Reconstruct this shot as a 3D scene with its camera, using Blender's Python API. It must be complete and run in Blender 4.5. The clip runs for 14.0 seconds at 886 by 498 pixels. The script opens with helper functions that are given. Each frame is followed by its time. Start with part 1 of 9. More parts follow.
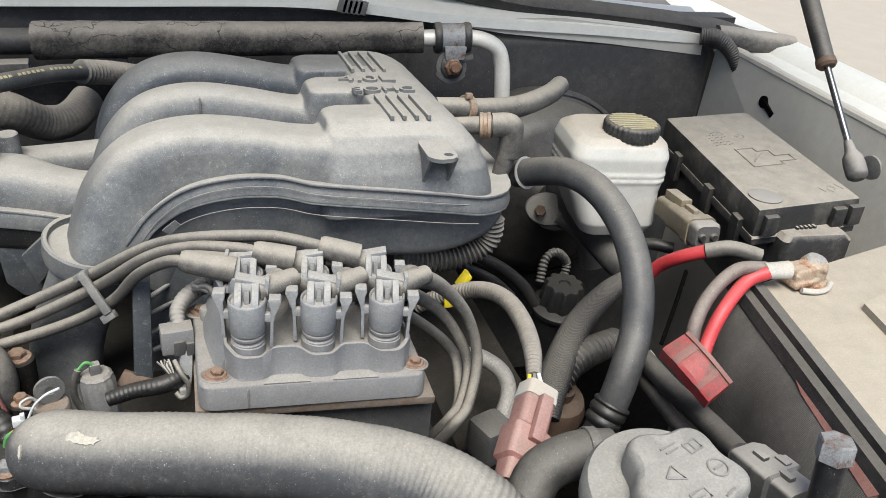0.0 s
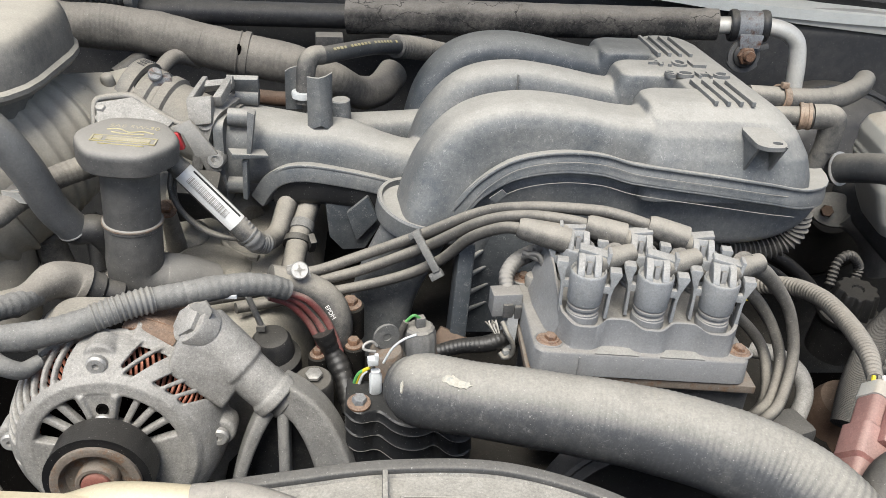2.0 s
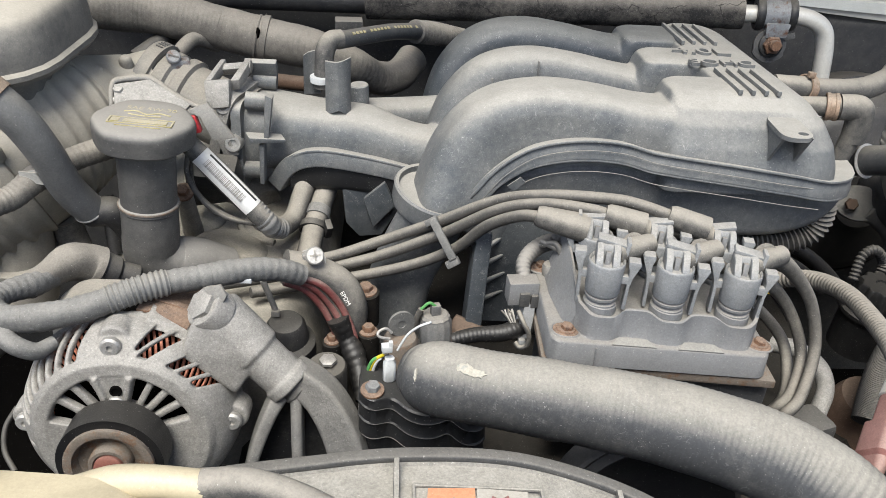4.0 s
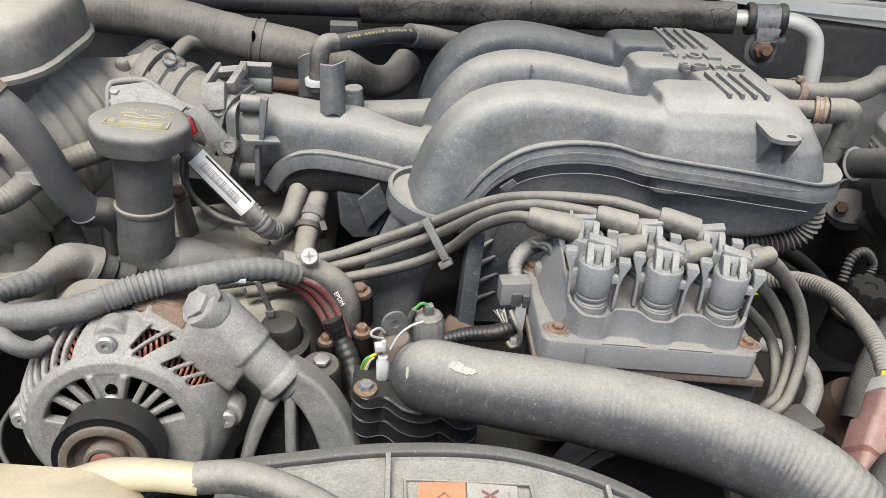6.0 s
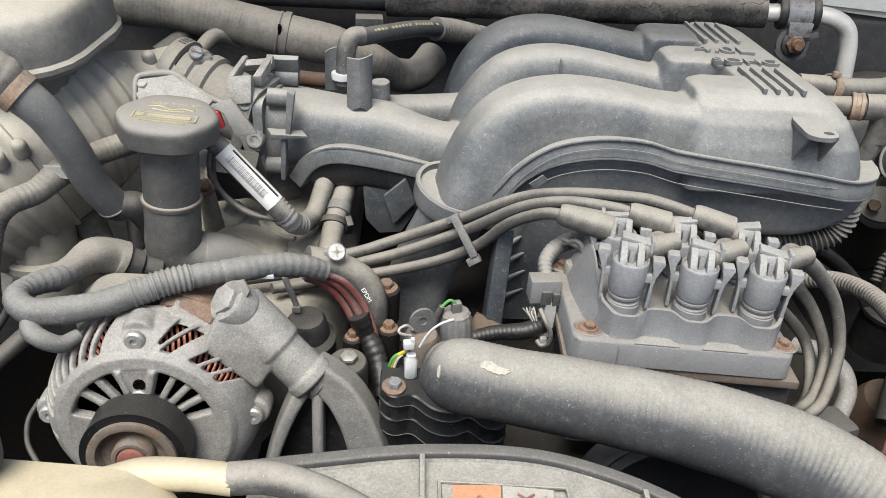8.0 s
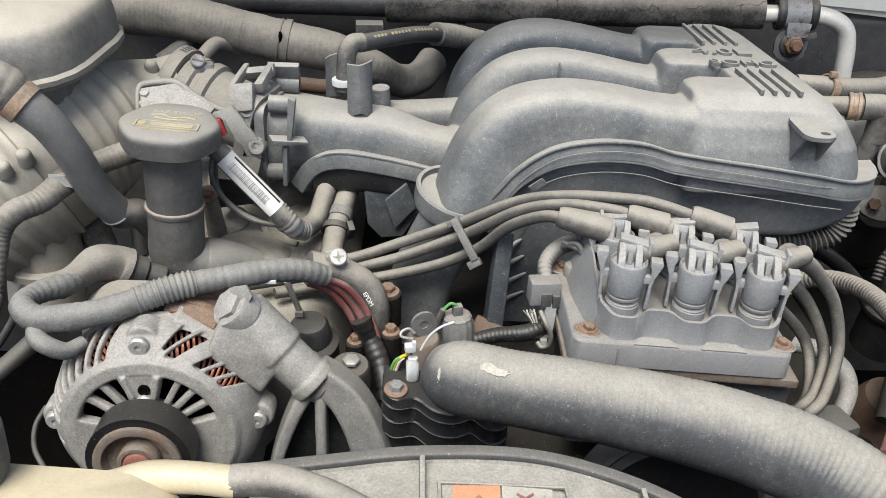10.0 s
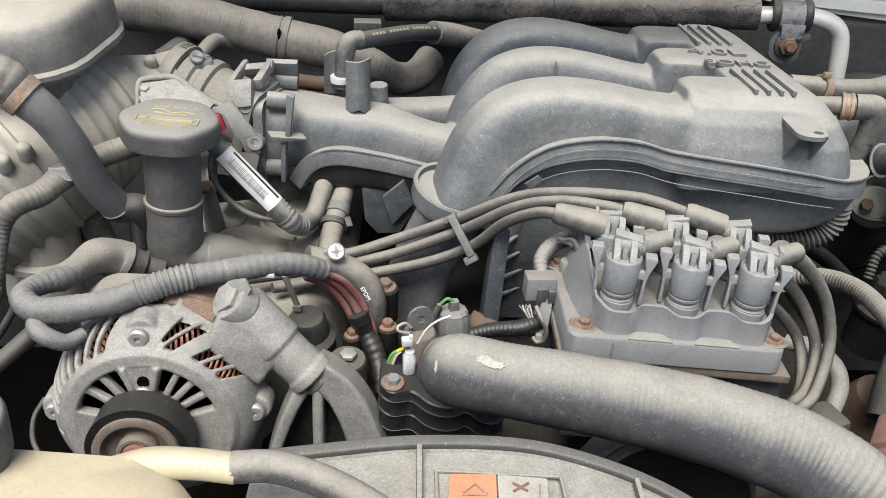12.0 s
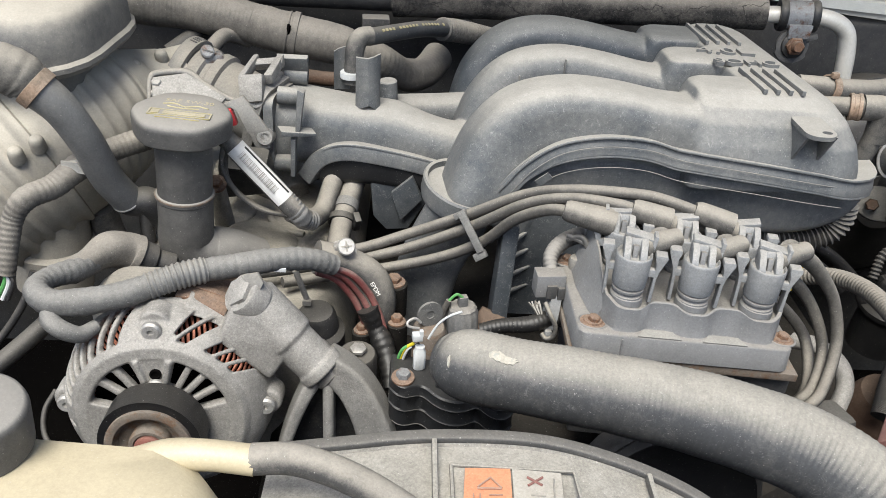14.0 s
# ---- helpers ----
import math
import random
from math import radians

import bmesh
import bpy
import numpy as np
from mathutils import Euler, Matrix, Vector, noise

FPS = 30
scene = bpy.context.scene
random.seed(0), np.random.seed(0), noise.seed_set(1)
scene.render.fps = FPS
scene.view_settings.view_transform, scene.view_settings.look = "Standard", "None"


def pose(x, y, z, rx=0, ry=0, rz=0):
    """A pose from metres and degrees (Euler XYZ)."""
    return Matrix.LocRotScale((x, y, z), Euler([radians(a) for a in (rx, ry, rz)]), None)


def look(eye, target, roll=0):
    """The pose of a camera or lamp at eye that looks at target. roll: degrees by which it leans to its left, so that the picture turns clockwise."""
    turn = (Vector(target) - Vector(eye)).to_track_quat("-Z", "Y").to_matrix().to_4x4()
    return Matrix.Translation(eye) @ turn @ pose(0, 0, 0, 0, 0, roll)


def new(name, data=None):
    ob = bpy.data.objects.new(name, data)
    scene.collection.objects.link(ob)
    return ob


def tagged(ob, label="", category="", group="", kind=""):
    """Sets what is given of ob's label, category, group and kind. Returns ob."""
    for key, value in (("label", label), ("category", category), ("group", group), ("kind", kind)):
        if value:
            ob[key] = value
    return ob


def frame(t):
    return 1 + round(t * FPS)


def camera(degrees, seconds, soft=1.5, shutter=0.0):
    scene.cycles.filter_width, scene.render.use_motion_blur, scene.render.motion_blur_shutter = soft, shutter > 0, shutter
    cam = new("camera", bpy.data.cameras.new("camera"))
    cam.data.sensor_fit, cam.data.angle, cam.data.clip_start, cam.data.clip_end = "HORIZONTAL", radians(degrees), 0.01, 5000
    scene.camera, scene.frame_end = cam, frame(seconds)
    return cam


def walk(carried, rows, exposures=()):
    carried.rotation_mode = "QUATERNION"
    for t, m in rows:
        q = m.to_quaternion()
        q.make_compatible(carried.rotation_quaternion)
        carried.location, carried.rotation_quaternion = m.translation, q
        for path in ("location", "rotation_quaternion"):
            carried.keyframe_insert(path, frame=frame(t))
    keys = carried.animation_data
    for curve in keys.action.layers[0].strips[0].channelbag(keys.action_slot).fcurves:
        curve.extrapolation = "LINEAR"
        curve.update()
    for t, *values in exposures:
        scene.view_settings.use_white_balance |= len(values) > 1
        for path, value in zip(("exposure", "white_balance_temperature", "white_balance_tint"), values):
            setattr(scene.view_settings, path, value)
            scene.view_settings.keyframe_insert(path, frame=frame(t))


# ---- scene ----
cam = camera(56.3, 14.0, soft=0.7)
METRES, EYE, TILT, LEAN, TURN = 0.19, 1.45, -29.0, -5.0, -17.0
ROWS = [
    (0.0, 0.0, 0.0, 0.0, -0.0, 0.0, -0.0),
    (0.5, -0.011, 0.0193, -0.0018, -0.57, -0.28, 0.68),
    (1.0, -0.2261, -0.0403, -0.0116, 4.16, -0.19, -1.1),
    (1.5, -0.4557, -0.1046, -0.044, 9.53, -0.54, -3.31),
    (2.0, -0.5094, -0.1217, -0.0736, 12.53, -1.26, -4.97),
    (2.5, -0.5092, -0.0962, -0.0759, 13.69, -1.78, -5.75),
    (3.0, -0.5172, -0.0785, -0.073, 13.91, -2.13, -5.95),
    (5.5, -0.4925, -0.115, -0.0986, 13.48, -1.86, -5.65),
    (6.0, -0.4897, -0.1195, -0.0946, 13.53, -1.75, -5.89),
    (6.5, -0.503, -0.1116, -0.0859, 13.67, -1.82, -6.1),
    (7.0, -0.5724, -0.0973, -0.0893, 14.29, -2.02, -6.21),
    (7.5, -0.5554, -0.0921, -0.0851, 14.49, -2.18, -6.28),
    (8.0, -0.5442, -0.0935, -0.0915, 14.68, -2.28, -6.29),
    (10.5, -0.5049, -0.1168, -0.0881, 14.98, -1.93, -5.51),
    (11.0, -0.4891, -0.1194, -0.0911, 14.77, -1.79, -5.54),
    (11.5, -0.5113, -0.1376, -0.096, 14.79, -1.78, -5.74),
    (12.0, -0.5178, -0.1467, -0.1073, 14.68, -1.99, -6.0),
    (12.5, -0.5397, -0.1571, -0.1083, 14.63, -2.17, -6.23),
    (13.0, -0.5436, -0.1518, -0.1045, 14.71, -2.27, -6.33),
    (13.5, -0.5546, -0.1652, -0.1049, 14.67, -2.22, -6.42),
    (14.0, -0.5548, -0.173, -0.1122, 14.61, -2.24, -6.52),
]
walk(cam, [(t, pose(0, 0, EYE, TILT, LEAN, TURN) @ pose(METRES * x, METRES * y, METRES * z, 90 + pitch, roll, yaw)) for t, x, y, z, yaw, pitch, roll in ROWS], exposures=((0.0, 1.32), (0.5, 1.28), (1.5, 1.4), (2.5, 1.36), (14.0, 1.34)))

# ---- daylight: an overcast sky and one wide, weak sun ----
world = bpy.data.worlds.new("world")
scene.world = world
world.use_nodes = True
wn, wl = world.node_tree.nodes, world.node_tree.links
sky = wn.new("ShaderNodeTexSky")
sky.sky_type = "NISHITA"
sky.sun_disc = False
SUN_EL, SUN_AZ = 62.0, 200.0
sky.sun_elevation, sky.sun_rotation = radians(SUN_EL), radians(SUN_AZ)
sky.air_density, sky.dust_density, sky.ozone_density = 1.0, 3.0, 1.0
wn["Background"].inputs["Strength"].default_value = 0.1
wl.new(sky.outputs["Color"], wn["Background"].inputs["Color"])
sun_data = bpy.data.lights.new("sun", "SUN")
sun_data.energy, sun_data.angle, sun_data.color = 2.2, radians(32), (0.985, 0.99, 0.93)
sun = new("sun", sun_data)
to_sun = Vector((math.sin(radians(SUN_AZ)) * math.cos(radians(SUN_EL)), math.cos(radians(SUN_AZ)) * math.cos(radians(SUN_EL)), math.sin(radians(SUN_EL))))
sun.matrix_world = look(to_sun * 10, (0, 0, 0))


# ---- materials ----
DUST = (0.44, 0.402, 0.34)
ALBEDO = 0.7  # all base colours scaled down, so less bounced light fills the crevices


def mat(name, base, rough=0.6, metal=0.0, dust=0.5, scale=90.0, bump=0.16, flecks=0.1, var=0.28, stain=None, dust_col=DUST, spec=0.4, weave=0.0, cracks=0.0, film=0.13, rise=(0.15, 1.0), grime=0.27, mott=0.9, fibres=0.0, cloud=1.0):
    """A worn surface: grain and blotches in its colour, dust settled on it, light flecks, fine relief."""
    base, dust_col = tuple(c * ALBEDO for c in base), tuple(c * ALBEDO for c in dust_col)
    stain = tuple(c * ALBEDO for c in stain) if stain else None
    m = bpy.data.materials.new(name)
    m.use_nodes = True
    n, l = m.node_tree.nodes, m.node_tree.links
    b = n["Principled BSDF"]
    geo = n.new("ShaderNodeNewGeometry")

    def noise_tex(s, detail=5.0, rough_=0.6):
        t = n.new("ShaderNodeTexNoise")
        t.inputs["Scale"].default_value, t.inputs["Detail"].default_value, t.inputs["Roughness"].default_value = s, detail, rough_
        l.new(geo.outputs["Position"], t.inputs["Vector"])
        return t.outputs["Fac"]

    def calc(op, a, c, clamp=False):
        q = n.new("ShaderNodeMath")
        q.operation, q.use_clamp = op, clamp
        for i, v in enumerate((a, c)):
            if isinstance(v, (int, float)):
                q.inputs[i].default_value = v
            else:
                l.new(v, q.inputs[i])
        return q.outputs[0]

    def blend(f, a, c):
        q = n.new("ShaderNodeMix")
        q.data_type = "RGBA"
        for sock, v in ((q.inputs["Factor"], f), (q.inputs["A"], a), (q.inputs["B"], c)):
            if isinstance(v, (int, float)):
                sock.default_value = v
            elif isinstance(v, tuple):
                sock.default_value = (*v[:3], 1)
            else:
                l.new(v, sock)
        return q.outputs["Result"]

    fine, mid, broad = noise_tex(1250.0, 4.0, 0.75), noise_tex(scale * 2.2, 6.0, 0.7), noise_tex(scale * 0.25, 4.0)
    dark, light = tuple(c * (1 - var) for c in base), tuple(min(1, c * (1 + var)) for c in base)
    col = blend(calc("ADD", calc("MULTIPLY", fine, 0.5), calc("MULTIPLY", mid, 0.5)), dark, light)
    if stain:
        spot = noise_tex(scale * 0.7, 6.0, 0.7)
        col = blend(calc("MULTIPLY", calc("SUBTRACT", spot, 0.5, ), 7.0, True), col, stain)
    rgh = rough
    if dust > 0:
        sep = n.new("ShaderNodeSeparateXYZ")
        l.new(geo.outputs["Normal"], sep.inputs[0])
        level = n.new("ShaderNodeMapRange")
        level.interpolation_type = "SMOOTHSTEP"
        level.inputs["From Min"].default_value, level.inputs["From Max"].default_value = rise
        l.new(sep.outputs["Z"], level.inputs["Value"])
        up = calc("ADD", level.outputs["Result"], film - 0.03)
        mess = calc("ADD", calc("MULTIPLY", calc("SUBTRACT", broad, 0.5), 1.2 * cloud), calc("ADD", calc("MULTIPLY", calc("SUBTRACT", mid, 0.5), 0.85 * mott), calc("MULTIPLY", calc("SUBTRACT", fine, 0.5), 0.7 * mott)))
        fac = calc("MULTIPLY", calc("ADD", up, mess, True), dust, True)
        col = blend(fac, col, dust_col)
        rgh = calc("ADD", calc("MULTIPLY", fac, 0.9 - rough), rough, True)
    if flecks > 0:
        spk = calc("MULTIPLY", calc("SUBTRACT", noise_tex(900.0, 2.0, 0.5), 0.70 - 0.05 * flecks), 16.0, True)
        col = blend(calc("MULTIPLY", spk, 0.4), col, (0.5, 0.48, 0.44))
        for size, share in ((420.0, 0.09), (210.0, 0.012)):
            chip = n.new("ShaderNodeTexVoronoi")
            chip.inputs["Scale"].default_value = size
            l.new(geo.outputs["Position"], chip.inputs["Vector"])
            pick = n.new("ShaderNodeSeparateColor")
            l.new(chip.outputs["Color"], pick.inputs[0])
            near = calc("LESS_THAN", calc("ADD", chip.outputs["Distance"], calc("MULTIPLY", fine, 0.22)), 0.24)
            some = calc("LESS_THAN", pick.outputs[0], share * (0.03 + 0.7 * flecks))
            col = blend(calc("MULTIPLY", calc("MULTIPLY", near, some), calc("MULTIPLY", pick.outputs[1], 0.42)), col, (0.48, 0.46, 0.42))
    if fibres > 0:
        # short pale scratches and lint
        for size, seed in ((300.0, 0.0), (170.0, 7.3)):
            shift = n.new("ShaderNodeVectorMath")
            shift.inputs[1].default_value = (seed, seed, seed)
            l.new(geo.outputs["Position"], shift.inputs[0])
            lint = n.new("ShaderNodeTexNoise")
            lint.inputs["Scale"].default_value, lint.inputs["Detail"].default_value, lint.inputs["Distortion"].default_value = size, 1.5, 1.2
            l.new(shift.outputs[0], lint.inputs["Vector"])
            away = calc("ABSOLUTE", calc("SUBTRACT", lint.outputs["Fac"], 0.5), 0.0)
            hair = calc("SUBTRACT", 1.0, calc("MULTIPLY", away, 55.0, True), True)
            here = calc("MULTIPLY", calc("SUBTRACT", noise_tex(size * 0.55 + seed, 3.0), 0.55), 14.0, True)
            col = blend(calc("MULTIPLY", calc("MULTIPLY", hair, here), fibres), col, (0.42, 0.415, 0.39))
    if weave > 0:
        wv = n.new("ShaderNodeTexWave")
        wv.bands_direction = "Y"
        wv.inputs["Scale"].default_value, wv.inputs["Distortion"].default_value = weave, 0.4
        l.new(geo.outputs["Position"], wv.inputs["Vector"])
        col = blend(calc("MULTIPLY", wv.outputs["Fac"], 0.3), col, tuple(c * 0.3 for c in base))
    if cracks > 0:
        vo = n.new("ShaderNodeTexVoronoi")
        vo.feature = "DISTANCE_TO_EDGE"
        vo.inputs["Scale"].default_value = cracks
        warp = n.new("ShaderNodeMapping")
        warp.inputs["Scale"].default_value = (0.38, 1.0, 1.0)
        nz = n.new("ShaderNodeTexNoise")
        nz.inputs["Scale"].default_value, nz.inputs["Detail"].default_value = 60.0, 4.0
        l.new(geo.outputs["Position"], nz.inputs["Vector"])
        push = n.new("ShaderNodeVectorMath")
        push.operation = "MULTIPLY_ADD"
        push.inputs[1].default_value = (0.03, 0.03, 0.03)
        l.new(nz.outputs["Color"], push.inputs[0])
        l.new(geo.outputs["Position"], push.inputs[2])
        l.new(push.outputs[0], warp.inputs["Vector"])
        l.new(warp.outputs["Vector"], vo.inputs["Vector"])
        gap = calc("SUBTRACT", 1.0, calc("MULTIPLY", vo.outputs["Distance"], 45.0, True), True)
        gap = calc("MULTIPLY", gap, calc("MULTIPLY", calc("SUBTRACT", broad, 0.38), 8.0, True))
        col = blend(calc("MULTIPLY", gap, 0.9), col, tuple(c * 0.3 for c in base))
    if grime > 0:
        patch = calc("ADD", calc("MULTIPLY", noise_tex(680.0, 8.0, 0.8), 0.65), calc("MULTIPLY", noise_tex(62.0, 6.0, 0.7), 0.35))
        wear = n.new("ShaderNodeMapRange")
        wear.inputs["From Min"].default_value, wear.inputs["From Max"].default_value = 0.36, 0.64
        wear.inputs["To Min"].default_value, wear.inputs["To Max"].default_value = 1.0 - grime, 1.0 + grime * 0.75
        l.new(patch, wear.inputs["Value"])
        tone = n.new("ShaderNodeVectorMath")
        tone.operation = "SCALE"
        l.new(col, tone.inputs[0])
        l.new(wear.outputs["Result"], tone.inputs["Scale"])
        col = tone.outputs[0]
    l.new(col, b.inputs["Base Color"])
    if isinstance(rgh, float):
        b.inputs["Roughness"].default_value = rgh
    else:
        l.new(rgh, b.inputs["Roughness"])
    b.inputs["Metallic"].default_value = metal
    b.inputs["Specular IOR Level"].default_value = spec
    if bump > 0:
        bp = n.new("ShaderNodeBump")
        bp.inputs["Strength"].default_value, bp.inputs["Distance"].default_value = bump, 0.002
        height = calc("ADD", calc("MULTIPLY", fine, 0.35), mid)
        if weave > 0:
            height = calc("ADD", height, calc("MULTIPLY", wv.outputs["Fac"], 0.4))
        l.new(height, bp.inputs["Height"])
        l.new(bp.outputs["Normal"], b.inputs["Normal"])
    return m


M_INTAKE = mat("blue_black_plastic", (0.062, 0.076, 0.092), 0.45, dust=0.85, flecks=0.35, bump=0.12, dust_col=(0.45, 0.428, 0.385), film=0.33, rise=(0.45, 1.0), mott=0.6, grime=0.22, scale=100, fibres=0.32, cloud=0.6)
# Darker copy of the intake plastic: less dust, plus the rear runner's hood shade.
M_INTAKE_DARKER = mat("darker_blue_black_plastic", (0.062, 0.071, 0.081), 0.42, dust=0.42, flecks=0.3, bump=0.12, dust_col=(0.4, 0.39, 0.36), film=0.14, rise=(0.3, 1.0), mott=0.8, grime=0.25, scale=55, fibres=0.35)
M_SEAM = mat("pale_seam_edge", (0.2, 0.197, 0.188), 0.6, dust=0.5, bump=0.05)
M_BLACK = mat("black_plastic", (0.018, 0.0185, 0.02), 0.45, dust=0.3, flecks=0.08)
M_BLACK_CLEAN = mat("clean_black_plastic", (0.012, 0.012, 0.013), 0.42, dust=0.08)
M_RUBBER = mat("dusty_rubber", (0.06, 0.059, 0.058), 0.65, dust=0.75, flecks=0.05, film=0.2, grime=0.2)
M_RUBBER_DK = mat("dark_rubber", (0.022, 0.022, 0.024), 0.55, dust=0.25, flecks=0.06)
M_HOSE_BIG = mat("radiator_hose_rubber", (0.060, 0.062, 0.065), 0.5, dust=0.9, flecks=0.35, scale=110, dust_col=(0.4, 0.375, 0.325), film=0.05, rise=(0.42, 1.05), mott=0.5, fibres=0.2, cloud=0.35, var=0.15)
M_WIRE = mat("wire_jacket", (0.085, 0.08, 0.073), 0.6, dust=0.66, film=0.06, rise=(0.1, 0.95), flecks=0.2, dust_col=(0.4, 0.365, 0.31))
M_TAPE = mat("cloth_tape", (0.125, 0.125, 0.122), 0.7, dust=0.6, flecks=0.25, bump=0.4, scale=140, film=0.14, grime=0.28, fibres=0.15, dust_col=(0.36, 0.345, 0.315))
M_COIL = mat("grey_coil_plastic", (0.242, 0.245, 0.248), 0.5, dust=0.65, flecks=0.25, fibres=0.1, var=0.12, dust_col=(0.3, 0.272, 0.232), film=0.05)
M_BOOT = mat("grey_clip_plastic", (0.31, 0.32, 0.328), 0.5, dust=0.45, flecks=0.5, var=0.25, bump=0.25, fibres=0.12, grime=0.32)
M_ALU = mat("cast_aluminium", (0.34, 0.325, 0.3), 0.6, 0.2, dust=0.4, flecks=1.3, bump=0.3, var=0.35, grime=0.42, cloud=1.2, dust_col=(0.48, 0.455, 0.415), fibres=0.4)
# Shaded copy of the cast aluminium: the bracket's shade sits in its colour.
M_ALU_SHADE = mat("shaded_cast_aluminium", (0.22, 0.213, 0.2), 0.62, 0.2, dust=0.4, flecks=0.8, bump=0.6, var=0.3, grime=0.3, dust_col=(0.42, 0.395, 0.35))
M_ALU_DULL = mat("dusty_aluminium", (0.3, 0.29, 0.27), 0.65, 0.3, dust=0.7, flecks=0.3, bump=0.25)
M_STEEL = mat("zinc_steel", (0.52, 0.505, 0.48), 0.42, 0.5, dust=0.25, bump=0.25, grime=0.35, var=0.35)
M_BRIGHT = mat("bright_pipe", (0.82, 0.79, 0.72), 0.42, 0.3, dust=0.25, bump=0.1, grime=0.14)
M_RUST = mat("rusty_steel", (0.25, 0.135, 0.08), 0.85, 0.1, dust=0.28, bump=0.5, scale=330, stain=(0.14, 0.075, 0.05), var=0.5, grime=0.5)
M_RUST_LT = mat("rust_plate", (0.2, 0.165, 0.135), 0.8, 0.1, dust=0.2, bump=0.4, stain=(0.2, 0.11, 0.06), var=0.4, scale=160)
M_RUSTY_ZINC = mat("rust_bleeding_zinc", (0.3, 0.31, 0.32), 0.6, 0.3, dust=0.2, bump=0.4, stain=(0.16, 0.07, 0.04), scale=160, var=0.4, grime=0.4)
# Grime blotches on a near-black base; the deep bay's shade is in that base.
M_BLOCK = mat("grimy_shaded_block", (0.013, 0.0118, 0.0105), 0.85, 0.0, dust=0.06, spec=0.12, bump=0.4, stain=(0.026, 0.021, 0.017))
M_COVER = mat("dusty_valve_cover", (0.2, 0.18, 0.148), 0.75, 0.1, dust=0.85, bump=0.4, dust_col=(0.5, 0.46, 0.385), film=0.35)
# Near-black base colour holds the bay's deep shade; holes use it too.
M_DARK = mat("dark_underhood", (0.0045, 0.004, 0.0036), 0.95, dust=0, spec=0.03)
M_COPPER = mat("copper_winding", (0.55, 0.2, 0.12), 0.45, 0.4, dust=0.1, var=0.5)
M_CREAM = mat("cream_plastic", (0.62, 0.53, 0.35), 0.42, dust=0.22, scale=30, bump=0.03, var=0.08, spec=0.5, grime=0.14)
M_CREAM2 = mat("white_reservoir_plastic", (0.66, 0.65, 0.6), 0.45, dust=0.6, scale=40, bump=0.05, var=0.1, dust_col=(0.34, 0.27, 0.19), grime=0.14)
M_SHROUD = mat("shroud_plastic", (0.12, 0.115, 0.108), 0.6, dust=0.92, flecks=0.6, fibres=0.2, dust_col=(0.41, 0.386, 0.337), grime=0.42, film=0.2, mott=1.0)
M_AIRBOX = mat("airbox_plastic", (0.14, 0.137, 0.131), 0.5, dust=1.0, flecks=0.3, scale=70, dust_col=(0.47, 0.435, 0.37), film=0.16, rise=(0.3, 0.95), mott=0.7, grime=0.15, cloud=0.7)
M_DUCT = mat("duct_rubber", (0.25, 0.232, 0.198), 0.7, dust=0.95, dust_col=(0.5, 0.462, 0.39), film=0.36, grime=0.16, mott=0.5, cloud=0.5)
M_WRAP = mat("wrapped_hose", (0.11, 0.102, 0.09), 0.75, dust=0.75, dust_col=(0.38, 0.345, 0.295), film=0.25)
M_FIREWALL = mat("firewall_pad", (0.036, 0.036, 0.037), 0.8, dust=0.2, scale=40, bump=0.3)
M_FOAM = mat("cracked_foam_sleeve", (0.018, 0.017, 0.016), 0.85, dust=0.85, scale=120, bump=0.5, cracks=30.0, dust_col=(0.36, 0.325, 0.28), film=0.16)
M_PAINT = mat("pale_car_paint", (0.78, 0.78, 0.72), 0.4, dust=0.3, scale=30, bump=0.02, var=0.04, spec=0.5, grime=0.14)
M_PAINT_IN = mat("inner_fender_paint", (0.5, 0.485, 0.44), 0.6, dust=0.55, scale=40, bump=0.05, var=0.1, grime=0.14)
M_FUSE = mat("fusebox_plastic", (0.03, 0.03, 0.03), 0.5, dust=0.88, scale=60, film=0.05, rise=(0.3, 0.95), dust_col=(0.38, 0.345, 0.29))
M_BATT = mat("battery_top", (0.3, 0.27, 0.22), 0.55, dust=0.75, scale=40, dust_col=(0.5, 0.44, 0.35), grime=0.2)
M_BLANKET = mat("woven_blanket", (0.052, 0.05, 0.047), 0.8, dust=0.3, bump=0.5, weave=250.0, dust_col=(0.3, 0.28, 0.25))
M_BRAID = mat("braided_sleeve", (0.03, 0.03, 0.034), 0.7, dust=0.3, bump=0.8, weave=210.0)
M_RED = mat("red_plastic", (0.62, 0.05, 0.06), 0.45, dust=0.12, grime=0.14)
M_RED_DUSTY = mat("dusty_red_plastic", (0.5, 0.05, 0.055), 0.5, dust=0.45, dust_col=(0.2, 0.15, 0.13), stain=(0.16, 0.1, 0.085), scale=70)
M_RED_GRIME = mat("grimy_red_plastic", (0.3, 0.09, 0.08), 0.65, dust=0.6, dust_col=(0.26, 0.19, 0.16), film=0.4)
M_RED_WIRE = mat("faded_red_wire", (0.21, 0.06, 0.055), 0.55, dust=0.5)
M_PINK = mat("pink_connector", (0.36, 0.17, 0.15), 0.5, dust=0.35)
M_WHITE = mat("white_plastic", (0.72, 0.74, 0.74), 0.4, dust=0.12, grime=0.14)
M_LABEL = mat("white_label", (0.8, 0.79, 0.76), 0.5, dust=0.3, bump=0, grime=0.1)
M_STICKER = mat("worn_white_sticker", (0.6, 0.58, 0.53), 0.6, dust=0.75, bump=0)
M_INK = mat("black_ink", (0.02, 0.02, 0.02), 0.6, dust=0.05, bump=0)
